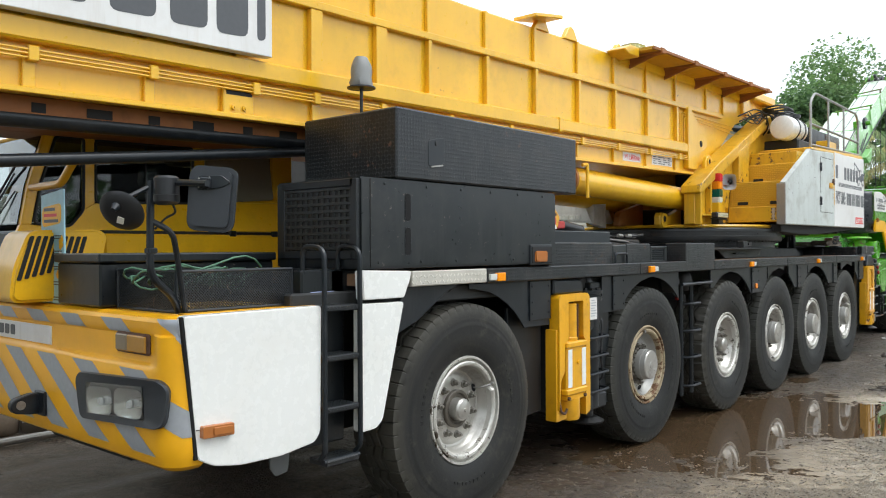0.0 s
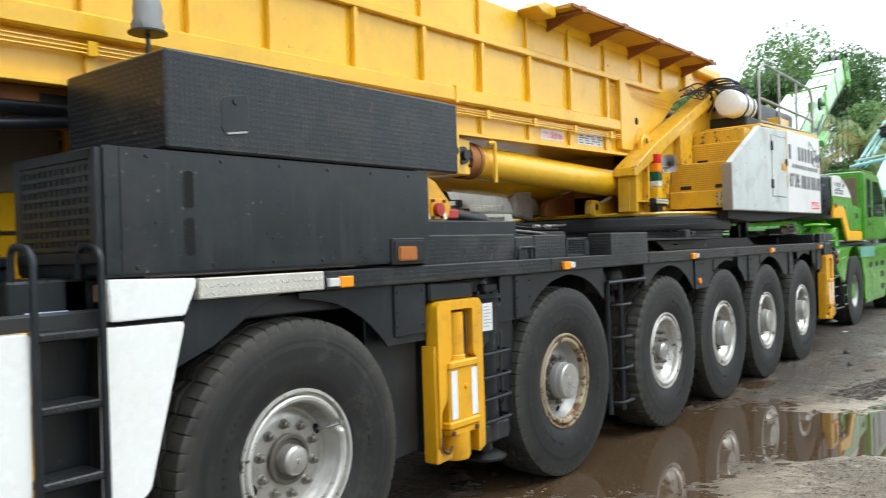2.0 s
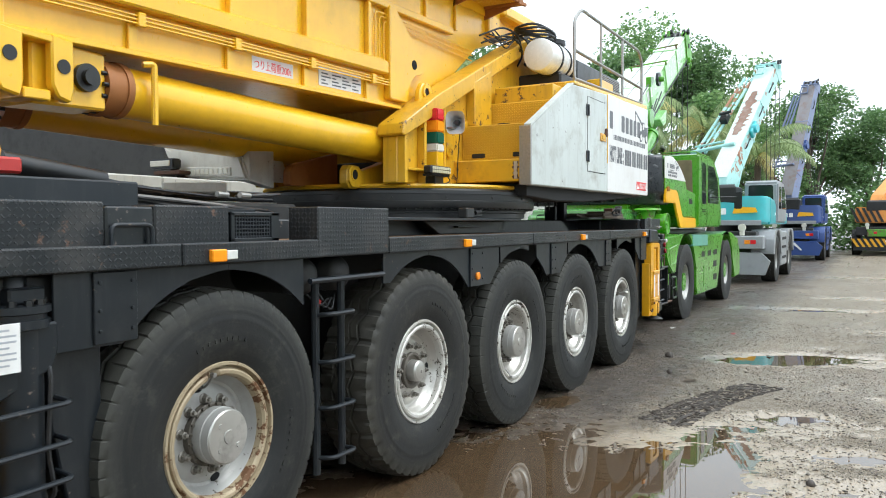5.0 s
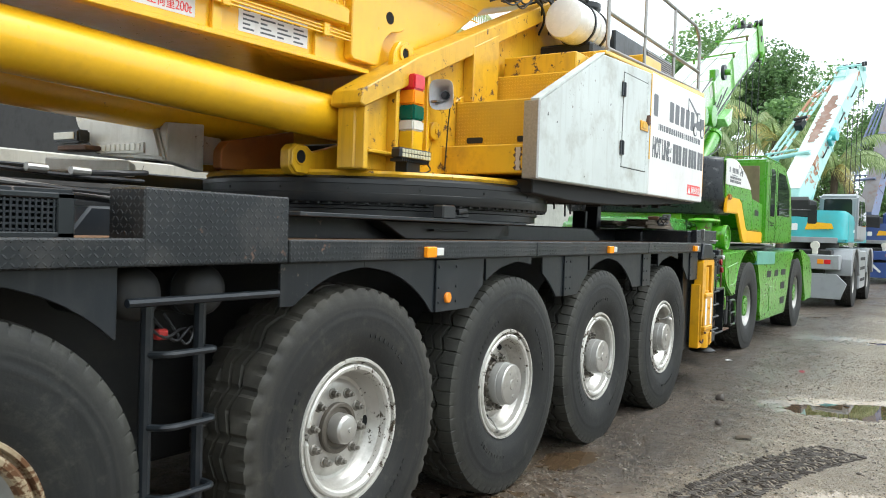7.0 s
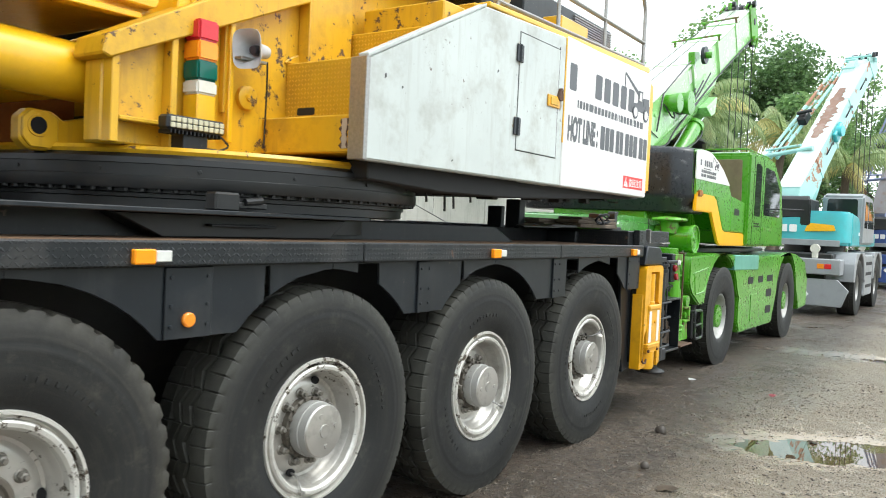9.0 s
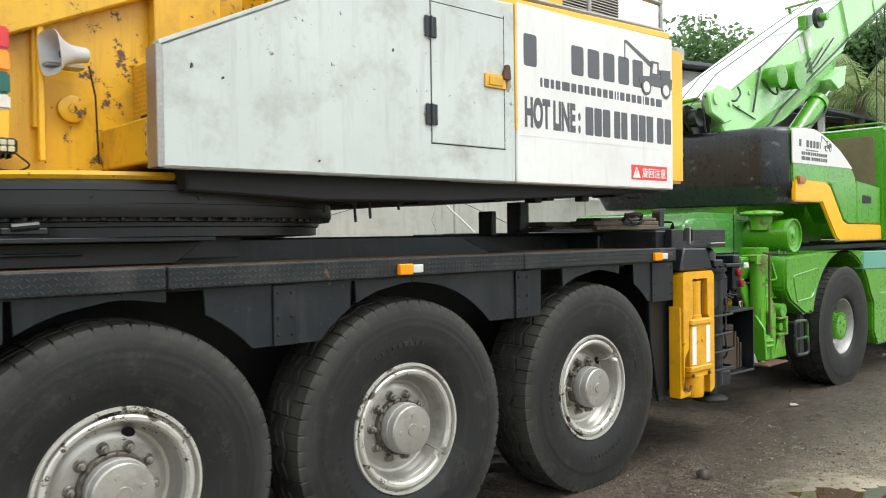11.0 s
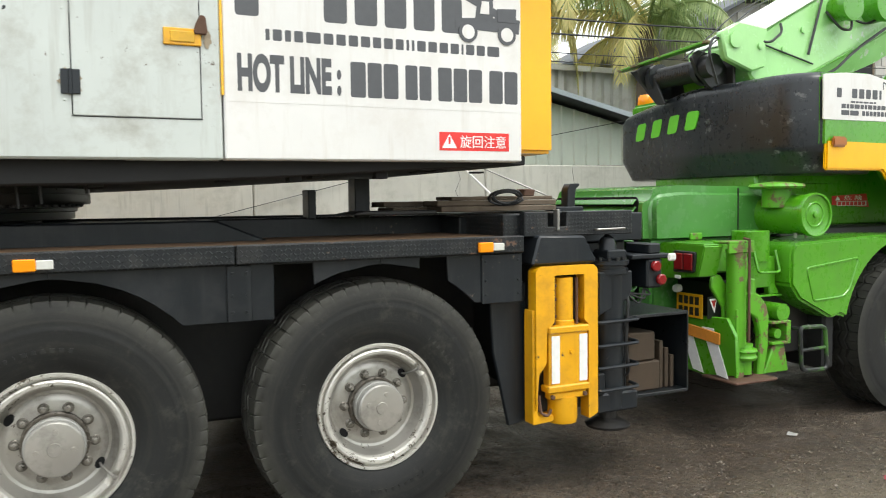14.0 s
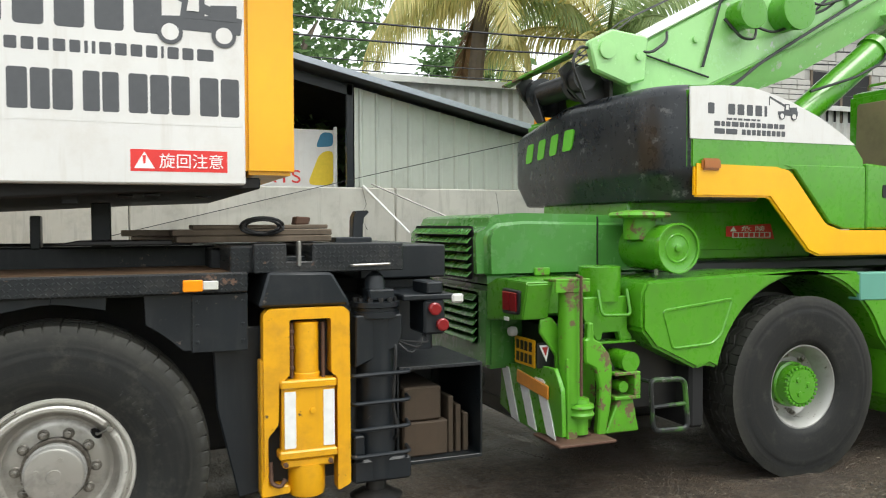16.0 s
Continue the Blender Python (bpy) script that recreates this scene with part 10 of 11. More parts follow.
rod(q, (-4.84, 19.26, 2.93), (-4.70, 19.26, 2.93), 0.10, 18)
part("winch_motor", q, DARK_IRON, wfr)
q = B()
tube(q, rounded([(-4.6, 19.2, 2.75), (-4.55, 19.05, 3.0), (-4.6, 19.15, 3.15), (-4.7, 19.5, 3.1)], 0.08, 4), 0.012, 6)
G("winch_hose", q, HOSE_BLACK)
# Dark sheet added behind the drum to paint the winch hollow's shade.
q = B()
box(q, -5.52, -4.72, 19.50, 19.53, 2.62, 3.06, 0.006)
part("back_plate", q, DARK_IRON, wfr)
q = B()
prism(q, [(-5.86, 3.03), (-4.66, 3.10), (-4.66, 3.125), (-5.88, 3.05)], "y", 19.12, 19.20, 0.004)
part("top_guard", q, GREEN_WORN, wfr)
q = B()
prism(q, [(-5.80, 3.03), (-5.50, 3.03), (-5.28, 2.66), (-5.40, 2.66)], "y", 19.22, 19.25, 0.006)
part("end_bracket", q, DARK_IRON, wfr)
q = B()
prism(q, [(-5.30, 2.86), (-5.05, 2.86), (-5.0, 2.60), (-5.22, 2.60)], "y", 19.44, 19.47, 0.006)
part("green_bracket", q, GREEN, wfr)
q = B()
rod(q, (-4.80, 20.9, 2.30), (-4.80, 22.45, 3.43), 0.125, 24)
rod(q, (-4.80, 22.38, 3.38), (-4.80, 22.45, 3.43), 0.145, 24)
ram_ = G("boom_ram", q, GREEN)
q = B()
rod(q, (-4.80, 22.40, 3.40), (-4.80, 22.72, 3.63), 0.07, 18)
part("ram_rod", q, CHROME, ram_)
q = B()
tube(q, rounded([(-4.66, 21.5, 2.95), (-4.64, 22.0, 3.10), (-4.66, 22.4, 3.28), (-4.70, 22.45, 3.5)], 0.1, 4), 0.012, 6)
part("ram_hose", q, HOSE_BLACK, ram_)
q = B()
lathe(q, [(0, 0.0), (0, 0.075), (0.02, 0.085), (0.09, 0.08), (0.12, 0.06), (0.13, 0)], 20, (-6.12, 19.68, 2.745), "z")
G("tail_beacon", q, AMBER)


# ---- the cranes parked further on ----
def far_crane(label, x_near, y0, paint_body, paint_boom, paint_cab, paint_carrier, tip, lamp=AMBER_DULL, chevrons=False, foot_h=2.7, jib=True, top=None, rust=False):
    """A rough-terrain crane seen from its tail; x_near: its near side, y0: its rear."""
    cr = thing("rough_terrain_crane", (x_near - 1.3, y0 + 3, 0), label, "mobile crane", "parked cranes")
    xc = x_near - 1.3

    def Q(name, bm, mat, lab=""):
        return part(name, bm, mat, cr, lab)

    for yy in (y0 + 1.45, y0 + 4.75):
        for near in (True, False):
            w = Q("wheel", RIM_G, None)
            w.matrix_basis = pose(x_near - 0.2, yy, 0.64) if near else pose(x_near - 2.4, yy, 0.64, 0, 0, 180)
            part("tyre", TYRE_G, None, w)
    o = B()
    box(o, x_near - 2.0, x_near - 0.55, y0 + 0.4, y0 + 6.4, 0.5, 1.3, 0.03)
    box(o, x_near - 2.4, x_near - 0.4, y0 + 0.2, y0 + 1.2, 1.0, 1.42, 0.03)
    Q("carrier_frame", o, DARK_IRON)
    for yy in (y0 + 1.45, y0 + 4.75):
        o = B()
        arc = [(yy + 0.78 * math.cos(a), 0.66 + 0.78 * math.sin(a)) for a in (radians(d) for d in range(10, 171, 16))]
        prism(o, [(yy + 0.95, 0.75), (yy + 0.9, 1.3), (yy + 0.6, 1.46), (yy - 0.7, 1.46), (yy - 0.95, 1.2), (yy - 0.95, 0.8)][::-1] + arc, "x", x_near - 0.6, x_near + 0.02, 0.015)
        Q("mudguard", o, paint_carrier)
    o = B()
    box(o, x_near - 0.7, x_near, y0 + 2.4, y0 + 3.8, 0.4, 1.4, 0.03)
    sb_ = Q("side_box", o, paint_carrier)
    for z in (0.6, 0.9, 1.15):
        q = B()
        box(q, x_near - 0.002, x_near + 0.003, y0 + 2.55, y0 + 3.65, z, z + 0.08, 0)
        part("foot_hole", q, DEEP_BLACK, sb_)
    # rear end
    o = B()
    prism(o, [(x_near - 2.5, 0.28), (x_near - 0.15, 0.25), (x_near - 0.02, 0.62), (x_near - 0.25, 0.85), (x_near - 2.4, 0.85)], "y", y0 + 0.05, y0 + 0.12, 0.008)
    Q("mud_flap", o, paint_carrier if not chevrons else BLACK)
    o = B()
    box(o, x_near - 1.9, x_near - 0.2, y0, y0 + 0.5, 0.95, 1.3, 0.02)
    lb_ = Q("rear_bumper", o, paint_carrier)
    for dx, mat in ((-0.45, RED_LENS), (-0.60, ORANGE_LENS), (-1.55, RED_LENS)):
        q = B()
        box(q, x_near + dx - 0.07, x_near + dx + 0.07, y0 - 0.012, y0 + 0.004, 1.08, 1.19, 0.006)
        part("tail_lamp", q, mat, lb_)
    q = B()
    prism(q, [(x_near - 1.15, 0.72), (x_near - 0.85, 0.45), (x_near - 0.80, 0.50), (x_near - 1.10, 0.80)], "y", y0 - 0.02, y0 - 0.005, 0)
    part("white_bar", q, WHITE_INK, lb_)
    for dx in (-0.75, -1.9):
        q = B()
        box(q, x_near + dx - 0.06, x_near + dx + 0.06, y0 + 0.1, y0 + 0.22, 1.3, 1.62, 0.02)
        rod(q, (x_near + dx, y0 + 0.08, 1.52), (x_near + dx, y0 + 0.2, 1.52), 0.10, 14)
        part("work_lamp", q, CREAM_PLASTIC, lb_)
    # upper works
    o = B()
    pl_ = outline([(x_near - 2.45, y0 + 1.1), (x_near - 2.45, y0 + 0.55), (x_near - 1.25, y0 + 0.40), (x_near - 0.25, y0 + 0.55), (x_near - 0.12, y0 + 1.1)], 0.18, 4)
    prism(o, pl_, "z", 1.62, 2.38, 0.05, 2)
    cw = Q("counterweight", o, paint_body)
    if chevrons:
        for k in range(9):
            q = B()
            x = x_near - 2.35 + k * 0.26
            prism(q, [(x, 1.66), (x + 0.13, 1.66), (x + 0.33 * (1 if k > 4 else -1) + 0.13, 2.34), (x + 0.33 * (1 if k > 4 else -1), 2.34)], "y", y0 + 0.33, y0 + 0.345, 0)
            part("chevron", q, INK, cw)
            q = B()
            prism(q, [(x, 0.45), (x + 0.13, 0.45), (x - 0.12, 0.85), (x - 0.25, 0.85)], "y", y0 + 0.015, y0 + 0.03, 0)
            part("chevron", q, YELLOW_JACK, lb_)
    else:
        q = B()
        box(q, x_near - 2.3, x_near - 0.3, y0 + 0.38, y0 + 0.42, 1.58, 1.72, 0.01)
        part("lower_band", q, GREY_CAB, cw)
        for k in range(4):
            q = B()
            prism(q, outline([(x_near - 2.0 + k * 0.21, 1.88), (x_near - 1.84 + k * 0.21, 1.88), (x_near - 1.84 + k * 0.21, 2.05), (x_near - 2.0 + k * 0.21, 2.05)], 0.03), "y", y0 + 0.385, y0 + 0.412, 0)
            part("logo_block", q, WHITE_INK, cw)
        q = B()
        prism(q, outline([(x_near - 1.05, 1.90), (x_near - 0.40, 1.93), (x_near - 0.45, 2.06), (x_near - 0.98, 2.10)], 0.03), "y", y0 + 0.42, y0 + 0.445, 0)
        part("yellow_lamp", q, PLATE_YELLOW, cw)
    o = B()
    prism(o, [(y0 + 1.0, 1.60), (y0 + 1.0, 2.36), (y0 + 1.9, 2.30), (y0 + 2.6, 2.0), (y0 + 5.2, 1.95), (y0 + 5.2, 1.60)], "x", x_near - 2.3, x_near - 0.14, 0.03)
    sw = Q("upper_body", o, paint_body)
    q = B()
    prism(q, [(y0 + 2.0, 1.86), (y0 + 2.5, 1.86), (y0 + 2.45, 1.94), (y0 + 2.0, 1.94)], "x", x_near - 0.142, x_near - 0.135, 0)
    part("text_bar", q, WHITE_INK, sw)
    o = B()
    prism(o, [(y0 + 2.2, 1.65), (y0 + 2.2, 2.80), (y0 + 2.35, 2.88), (y0 + 3.7, 2.86), (y0 + 4.3, 2.45), (y0 + 4.5, 1.65)], "x", x_near - 1.0, x_near - 0.08, 0.05, 2)
    cb = Q("operator_cab", o, paint_cab)
    for nm, pts in (("side_window", [(y0 + 2.45, 2.05), (y0 + 2.95, 2.05), (y0 + 2.95, 2.70), (y0 + 2.45, 2.70)]), ("door_window", [(y0 + 3.1, 2.05), (y0 + 4.2, 2.05), (y0 + 4.05, 2.45), (y0 + 3.65, 2.72), (y0 + 3.1, 2.72)])):
        q = B()
        prism(q, outline(pts, 0.05), "x", x_near - 0.082, x_near - 0.072, 0.002)
        part(nm, q, GLASS_DARK, cb)
    q = B()
    prism(q, outline([(x_near - 0.90, 2.10), (x_near - 0.20, 2.10), (x_near - 0.22, 2.74), (x_near - 0.88, 2.74)], 0.06), "y", y0 + 2.185, y0 + 2.20, 0.002)
    part("rear_window", q, GLASS_DARK, cb)
    # boom
    foot = Vector((xc - 0.15, y0 + 1.0, foot_h))
    d = (Vector(tip) - foot)
    L_ = d.length
    fwd = d.normalized()
    side = fwd.cross(Vector((0, 0, 1))).normalized()
    up = side.cross(fwd)
    M = Matrix(((side.x, fwd.x, up.x, foot.x), (side.y, fwd.y, up.y, foot.y), (side.z, fwd.z, up.z, foot.z), (0, 0, 0, 1)))
    o = B()
    prism(o, [(-0.3, -0.35), (L_ * 0.5, -0.28), (L_, -0.25), (L_, 0.22), (L_ * 0.5, 0.26), (0.0, 0.32), (-0.4, 0.1)], "x", -0.27, 0.27, 0.02, 1, M)
    bm_ = Q("boom", o, paint_boom)
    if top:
        # Added top skin: painted sky sheen on teal, rust grey on navy.
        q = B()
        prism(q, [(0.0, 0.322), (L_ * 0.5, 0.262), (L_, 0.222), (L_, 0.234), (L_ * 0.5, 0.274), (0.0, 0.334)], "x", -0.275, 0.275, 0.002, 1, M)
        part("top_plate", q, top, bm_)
    if rust:
        rng2 = random.Random(31)
        vs_, fs_ = [], []
        n_ = 34
        for k in range(n_):
            u = 0.36 + 0.40 * k / (n_ - 1)
            e = min(1.0, k / 5, (n_ - 1 - k) / 9)
            up_h = (0.336 - 0.12 * u if u < 0.5 else 0.318 - 0.08 * u)
            for sx in (-0.14 - 0.09 * e * rng2.random() + 0.10 * (u - 0.36), 0.02 + 0.16 * e * rng2.random() ** 1.5 + 0.10 * (u - 0.36)):
                vs_ += [M @ Vector((sx, L_ * u, up_h - 0.012)), M @ Vector((sx, L_ * u, up_h + 0.003))]
        for k in range(n_ - 1):
            a_, c_ = 4 * k, 4 * k + 4
            fs_ += [(a_ + 1, a_ + 3, c_ + 3, c_ + 1), (a_, a_ + 1, c_ + 1, c_), (a_ + 3, a_ + 2, c_ + 2, c_ + 3)]
        me_r = bpy.data.meshes.new("rust_patch")
        me_r.from_pydata(vs_, [], fs_)
        me_r.materials.append(RUST_PATCH)
        part("rust_patch", me_r, None, bm_, "irregular rust-brown patch")
    for s in (0.2, 0.42, 0.66):
        q = B()
        box(q, -0.285, 0.285, L_ * s, L_ * s + 0.05, -0.33, 0.30 - 0.05 * s, 0.008, 1, M)
        part("collar", q, paint_boom, bm_)
    q = B()
    box(q, 0.27, 0.37, L_ * 0.40, L_ * 0.50, -0.06, 0.20, 0.02, 1, M)
    rod(q, M @ Vector((0.3, L_ * 0.45, 0.10)), M @ Vector((0.45, L_ * 0.45, 0.10)), 0.13, 16)
    part("side_sheave", q, paint_body, bm_)
    for s in (0.30, 0.58, 0.80):
        q = B()
        tube(q, rounded([M @ Vector((0.28, L_ * s, 0.0)), M @ Vector((0.36, L_ * s + 0.05, 0.12)), M @ Vector((0.34, L_ * s + 0.35, 0.10)), M @ Vector((0.28, L_ * s + 0.45, -0.05))], 0.06, 3), 0.018, 6)
        part("boom_hose", q, HOSE_BLACK, bm_)
    if jib:
        def lean(hx, u, hz):
            return M @ Vector((hx - 0.75 * (1 - u / L_), u, hz))

        for hx, r in ((-0.62, 0.045), (-0.46, 0.030), (-0.30, 0.045)):
            q = B()
            tube(q, [lean(hx, L_ * 0.26, 0.10), lean(hx * 0.9, L_ * 0.93, 0.16)], r, 8)
            part("jib_rail", q, paint_boom, bm_)
        for k in range(9):
            q = B()
            u, v = L_ * (0.28 + 0.072 * k), L_ * (0.28 + 0.072 * (k + 1))
            tube(q, [lean(-0.62 if k % 2 else -0.32, u, 0.10), lean(-0.32 if k % 2 else -0.60, v, 0.13)], 0.018, 5)
            part("jib_brace", q, paint_boom, bm_)
        q = B()
        tube(q, [M @ Vector((-1.30, L_ * 0.27, 0.12)), M @ Vector((0.10, L_ * 0.27, 0.36))], 0.055, 8)
        tube(q, [M @ Vector((-1.25, L_ * 0.32, 0.12)), M @ Vector((-0.25, L_ * 0.30, 0.34))], 0.03, 8)
        part("jib_foot_bar", q, paint_boom, bm_)
        q = B()
        box(q, -0.74, -0.52, L_ * 0.50, L_ * 0.57, 0.12, 0.36, 0.03, 1, M)
        rod(q, M @ Vector((-0.74, L_ * 0.53, 0.42)), M @ Vector((-0.40, L_ * 0.55, 0.42)), 0.045, 10)
        part("jib_winch", q, DARK_IRON, bm_)
    for dx in (-0.26, 0.26):
        q = B()
        prism(q, [(L_ - 0.1, -0.40), (L_ + 0.28, -0.28), (L_ + 0.30, 0.22), (L_ - 0.1, 0.34)], "x", dx - 0.02, dx + 0.02, 0.004, 1, M)
        part("boom_head", q, paint_boom, bm_)
    q = B()
    for a, c in (((-0.28, L_ - 0.42, 0.30), (0.02, L_ - 0.42, 0.30)), ((-0.28, L_ - 0.12, 0.34), (0.02, L_ - 0.12, 0.34)), ((-0.28, L_ - 0.42, 0.30), (-0.28, L_ - 0.12, 0.34)), ((0.02, L_ - 0.42, 0.30), (0.02, L_ - 0.12, 0.34)), ((-0.32, L_ - 0.02, 0.34), (0.34, L_ - 0.02, 0.34))):
        tube(q, [M @ Vector(a), M @ Vector(c)], 0.028, 6)
    part("head_frame", q, paint_boom, bm_)
    for s, h in ((0.18, -0.22), (0.16, 0.16)):
        for x in (-0.17, 0.0, 0.17):
            q = B()
            rod(q, M @ Vector((x - 0.05, L_ + s, h)), M @ Vector((x + 0.05, L_ + s, h)), 0.11, 14)
            part("head_sheave", q, DARK_IRON, bm_)
    rng2 = random.Random(9)
    for k in range(7):
        q = B()
        a = M @ Vector((rng2.choice((-0.3, 0.32, 0.05)), L_ + rng2.uniform(-0.1, 0.3), rng2.uniform(-0.1, 0.45)))
        prism(q, outline([(a.y - 0.05, a.z - 0.05), (a.y + 0.06, a.z - 0.03), (a.y + 0.03, a.z + 0.10), (a.y - 0.03, a.z + 0.07)], 0.02), "x", a.x - 0.03, a.x + 0.04, 0.004)
        part("head_fitting", q, DARK_IRON if k % 2 else paint_boom, bm_)
    for k in range(4):
        q = B()
        a = M @ Vector((-0.2 + 0.13 * k, L_ + 0.3, -0.3))
        tube(q, [a, (a.x, a.y, 1.6)], 0.010, 5)
        part("hook_rope", q, HOSE_BLACK, bm_)
    q = B()
    rod(q, foot + Vector((0.0, 1.0, -0.9)), M @ Vector((0.0, L_ * 0.40, -0.28)), 0.13, 16)
    part("boom_ram", q, paint_boom, bm_)
    q = B()
    box(q, foot.x - 0.5, foot.x + 0.5, foot.y - 0.6, foot.y + 0.5, 2.2, 2.65, 0.03)
    rod(q, (foot.x - 0.42, foot.y - 0.35, 2.5), (foot.x + 0.42, foot.y - 0.35, 2.5), 0.22, 20)
    Q("winch", q, DARK_IRON)
    q = B()
    rod(q, (xc, y0 + 3.1, 1.3), (xc, y0 + 3.1, 1.65), 0.7, 30)
    Q("turntable_ring", q, DARK_IRON)
    return cr


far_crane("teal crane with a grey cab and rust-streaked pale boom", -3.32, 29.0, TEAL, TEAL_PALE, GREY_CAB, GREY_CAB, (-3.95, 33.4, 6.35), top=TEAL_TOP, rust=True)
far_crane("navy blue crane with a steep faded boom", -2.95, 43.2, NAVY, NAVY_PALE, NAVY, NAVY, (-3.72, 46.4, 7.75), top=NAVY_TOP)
far_crane("orange crane with a black and yellow chevron tail", 0.45, 50.0, ORANGE_CRANE, ORANGE_CRANE, ORANGE_CRANE, GREEN_WORN, (1.6, 58.5, 6.6), chevrons=True, jib=False)


# ---- block-built house behind the wall ----
house = thing("block_house", (-12, 30, 0), "unplastered grey block house with a dark sheet roof", "house", kind="structure")


def gable(y):
    return 4.90 + 0.50 * (y - 24.6) if y < 26.2 else 5.70 + 0.07 * (y - 26.2)


HWX = -11.2
o = B()
prism(o, [(25.2, 0), (25.2, gable(25.2) - 0.12), (26.2, gable(26.2) - 0.12), (36.8, gable(36.8) - 0.12), (36.8, 0)], "x", -16, HWX - 0.02, 0)
part("core_wall", o, MORTAR, house)
bl = B()
box(bl, HWX - 0.02, HWX, 0.006, 0.394, 0.006, 0.194, 0.006)
BLK = mesh_of(bl, "block", BLOCK)
for j in range(12, 28):
    for i in range(18):
        y = 25.25 + i * 0.40 + (0.2 if j % 2 else 0)
        z = j * 0.20
        if z + 0.2 < min(gable(y), gable(y + 0.4)) - 0.12 and not (28.2 < y < 29.9 and 3.7 < z < 4.75):
            q = part("block", BLK, None, house)
            q.location = (0, y, z)
o = B()
box(o, HWX - 0.02, HWX - 0.006, 28.45, 30.0, 3.82, 4.78, 0)
part("window_opening", o, DEEP_BLACK, house)
o = B()
for y in (28.42, 29.2, 29.98):
    box(o, HWX - 0.015, HWX + 0.01, y - 0.03, y + 0.03, 3.80, 4.80, 0.004)
part("window_frame", o, TIMBER, house)
o = B()
prism(o, [(24.6, gable(24.6) - 0.05), (26.2, gable(26.2) - 0.05), (37.3, gable(37.3) - 0.05), (37.3, gable(37.3) + 0.04), (26.2, gable(26.2) + 0.04), (24.6, gable(24.6) + 0.04)], "x", -16.4, HWX + 0.35, 0.01)
part("roof", o, ROOF_DARK, house)
o = B()
box(o, -11.9, -11.5, 29.8, 30.2, 5.9, 6.5, 0.02)
part("chimney", o, BLOCK, house)
back = thing("open_workshop", (-12, 40, 0), "dark open workshop with a low grey sheet roof", "workshop", kind="structure")
o = B()
prism(o, [(-9.2, 4.9), (-15, 6.1), (-15, 6.2), (-9.2, 5.0)], "y", 33.5, 48.0, 0.01)
part("roof", o, ROOF_DARK, back)
o = B()
box(o, -15, -12.5, 33.6, 48, 0, 5.3, 0.02)
part("back_wall", o, BLOCK, back)
for y in (33.8, 38.5, 43.2, 47.8):
    q = B()
    box(q, -9.6, -9.45, y, y + 0.15, 0, 5.0, 0.01)
    part("post", q, CONCRETE, back)


# ---- trees ----
def leaf_cloud(rng, lobes, count, size, droop=0.3):
    """Small folded leaves in lobes (centre, radii); thinned by noise so that gaps stay open."""
    vs, fs = [], []
    tot = sum(r[0] * r[1] * r[2] for c, r in lobes)
    for c, r in lobes:
        n = int(count * r[0] * r[1] * r[2] / tot)
        for _ in range(n):
            d = Vector((rng.gauss(0, 1), rng.gauss(0, 1), rng.gauss(0, 1))).normalized()
            k = rng.random() ** 0.45
            p = Vector((c[0] + d.x * r[0] * k, c[1] + d.y * r[1] * k, c[2] + d.z * r[2] * k))
            if noise.noise(p * (1.1 / max(r[0], 0.5))) + 0.55 * noise.noise(p * 2.3) < -0.14:
                continue
            ax = Vector((rng.gauss(0, 1), rng.gauss(0, 1), rng.gauss(0, 0.6) - droop)).normalized()
            sd = ax.orthogonal().normalized()
            sd.rotate(Matrix.Rotation(rng.random() * math.tau, 3, ax))
            s = size * rng.uniform(0.6, 1.4)
            up_ = ax.cross(sd) * (0.18 * s)
            i = len(vs)
            vs += [p, p + ax * s * 0.5 + sd * s * 0.30 + up_, p + ax * s, p + ax * s * 0.5 - sd * s * 0.30 + up_]
            fs += [(i, i + 1, i + 2), (i, i + 2, i + 3)]
    return vs, fs


def mesh_raw(name, vs, fs, mat):
    me = bpy.data.meshes.new(name)
    me.from_pydata(vs, [], fs)
    me.materials.append(mat)
    return me


def broad_tree(x, y, h, spread, seed, leaf=0.34, count=5200, mat=LEAF_DARK, low=0.25, label="dense broad-leaved tree with an uneven dark green crown"):
    rng = random.Random(seed)
    t = thing("tree", (x, y, 0), label, "tree", "trees round the yard")
    tr = B()
    pts, rs = [], []
    for i in range(6):
        k = i / 5
        pts.append((x + rng.uniform(-0.25, 0.25) * k * 2, y + rng.uniform(-0.25, 0.25) * k * 2, -0.2 + h * 0.72 * k))
        rs.append(0.045 * h * (1 - 0.8 * k) * 0.55 + 0.03)
    tube(tr, pts, rs, 9)
    part("trunk", tr, BARK, t)
    lobes = []
    for i in range(11):
        a, k = rng.random() * math.tau, rng.uniform(low, 1.0)
        rad = spread * rng.uniform(0.25, 0.75) * (1.15 - 0.55 * k)
        c = (x + math.cos(a) * rad, y + math.sin(a) * rad, h * (0.30 + 0.62 * k))
        lobes.append((c, (spread * rng.uniform(0.28, 0.48), spread * rng.uniform(0.28, 0.48), h * rng.uniform(0.09, 0.16))))
        lb2 = B()
        s = pts[2 + i % 3]
        tube(lb2, [s, ((s[0] + c[0]) / 2 + rng.uniform(-0.2, 0.2), (s[1] + c[1]) / 2, (s[2] + c[2]) / 2 + 0.15), c], [0.10, 0.06, 0.02], 6)
        part("limb", lb2, BARK, t)
    lobes.append(((x, y, h * 0.86), (spread * 0.4, spread * 0.4, h * 0.14)))
    part("crown", mesh_raw("crown", *leaf_cloud(rng, lobes, count, leaf), mat), None, t)
    return t


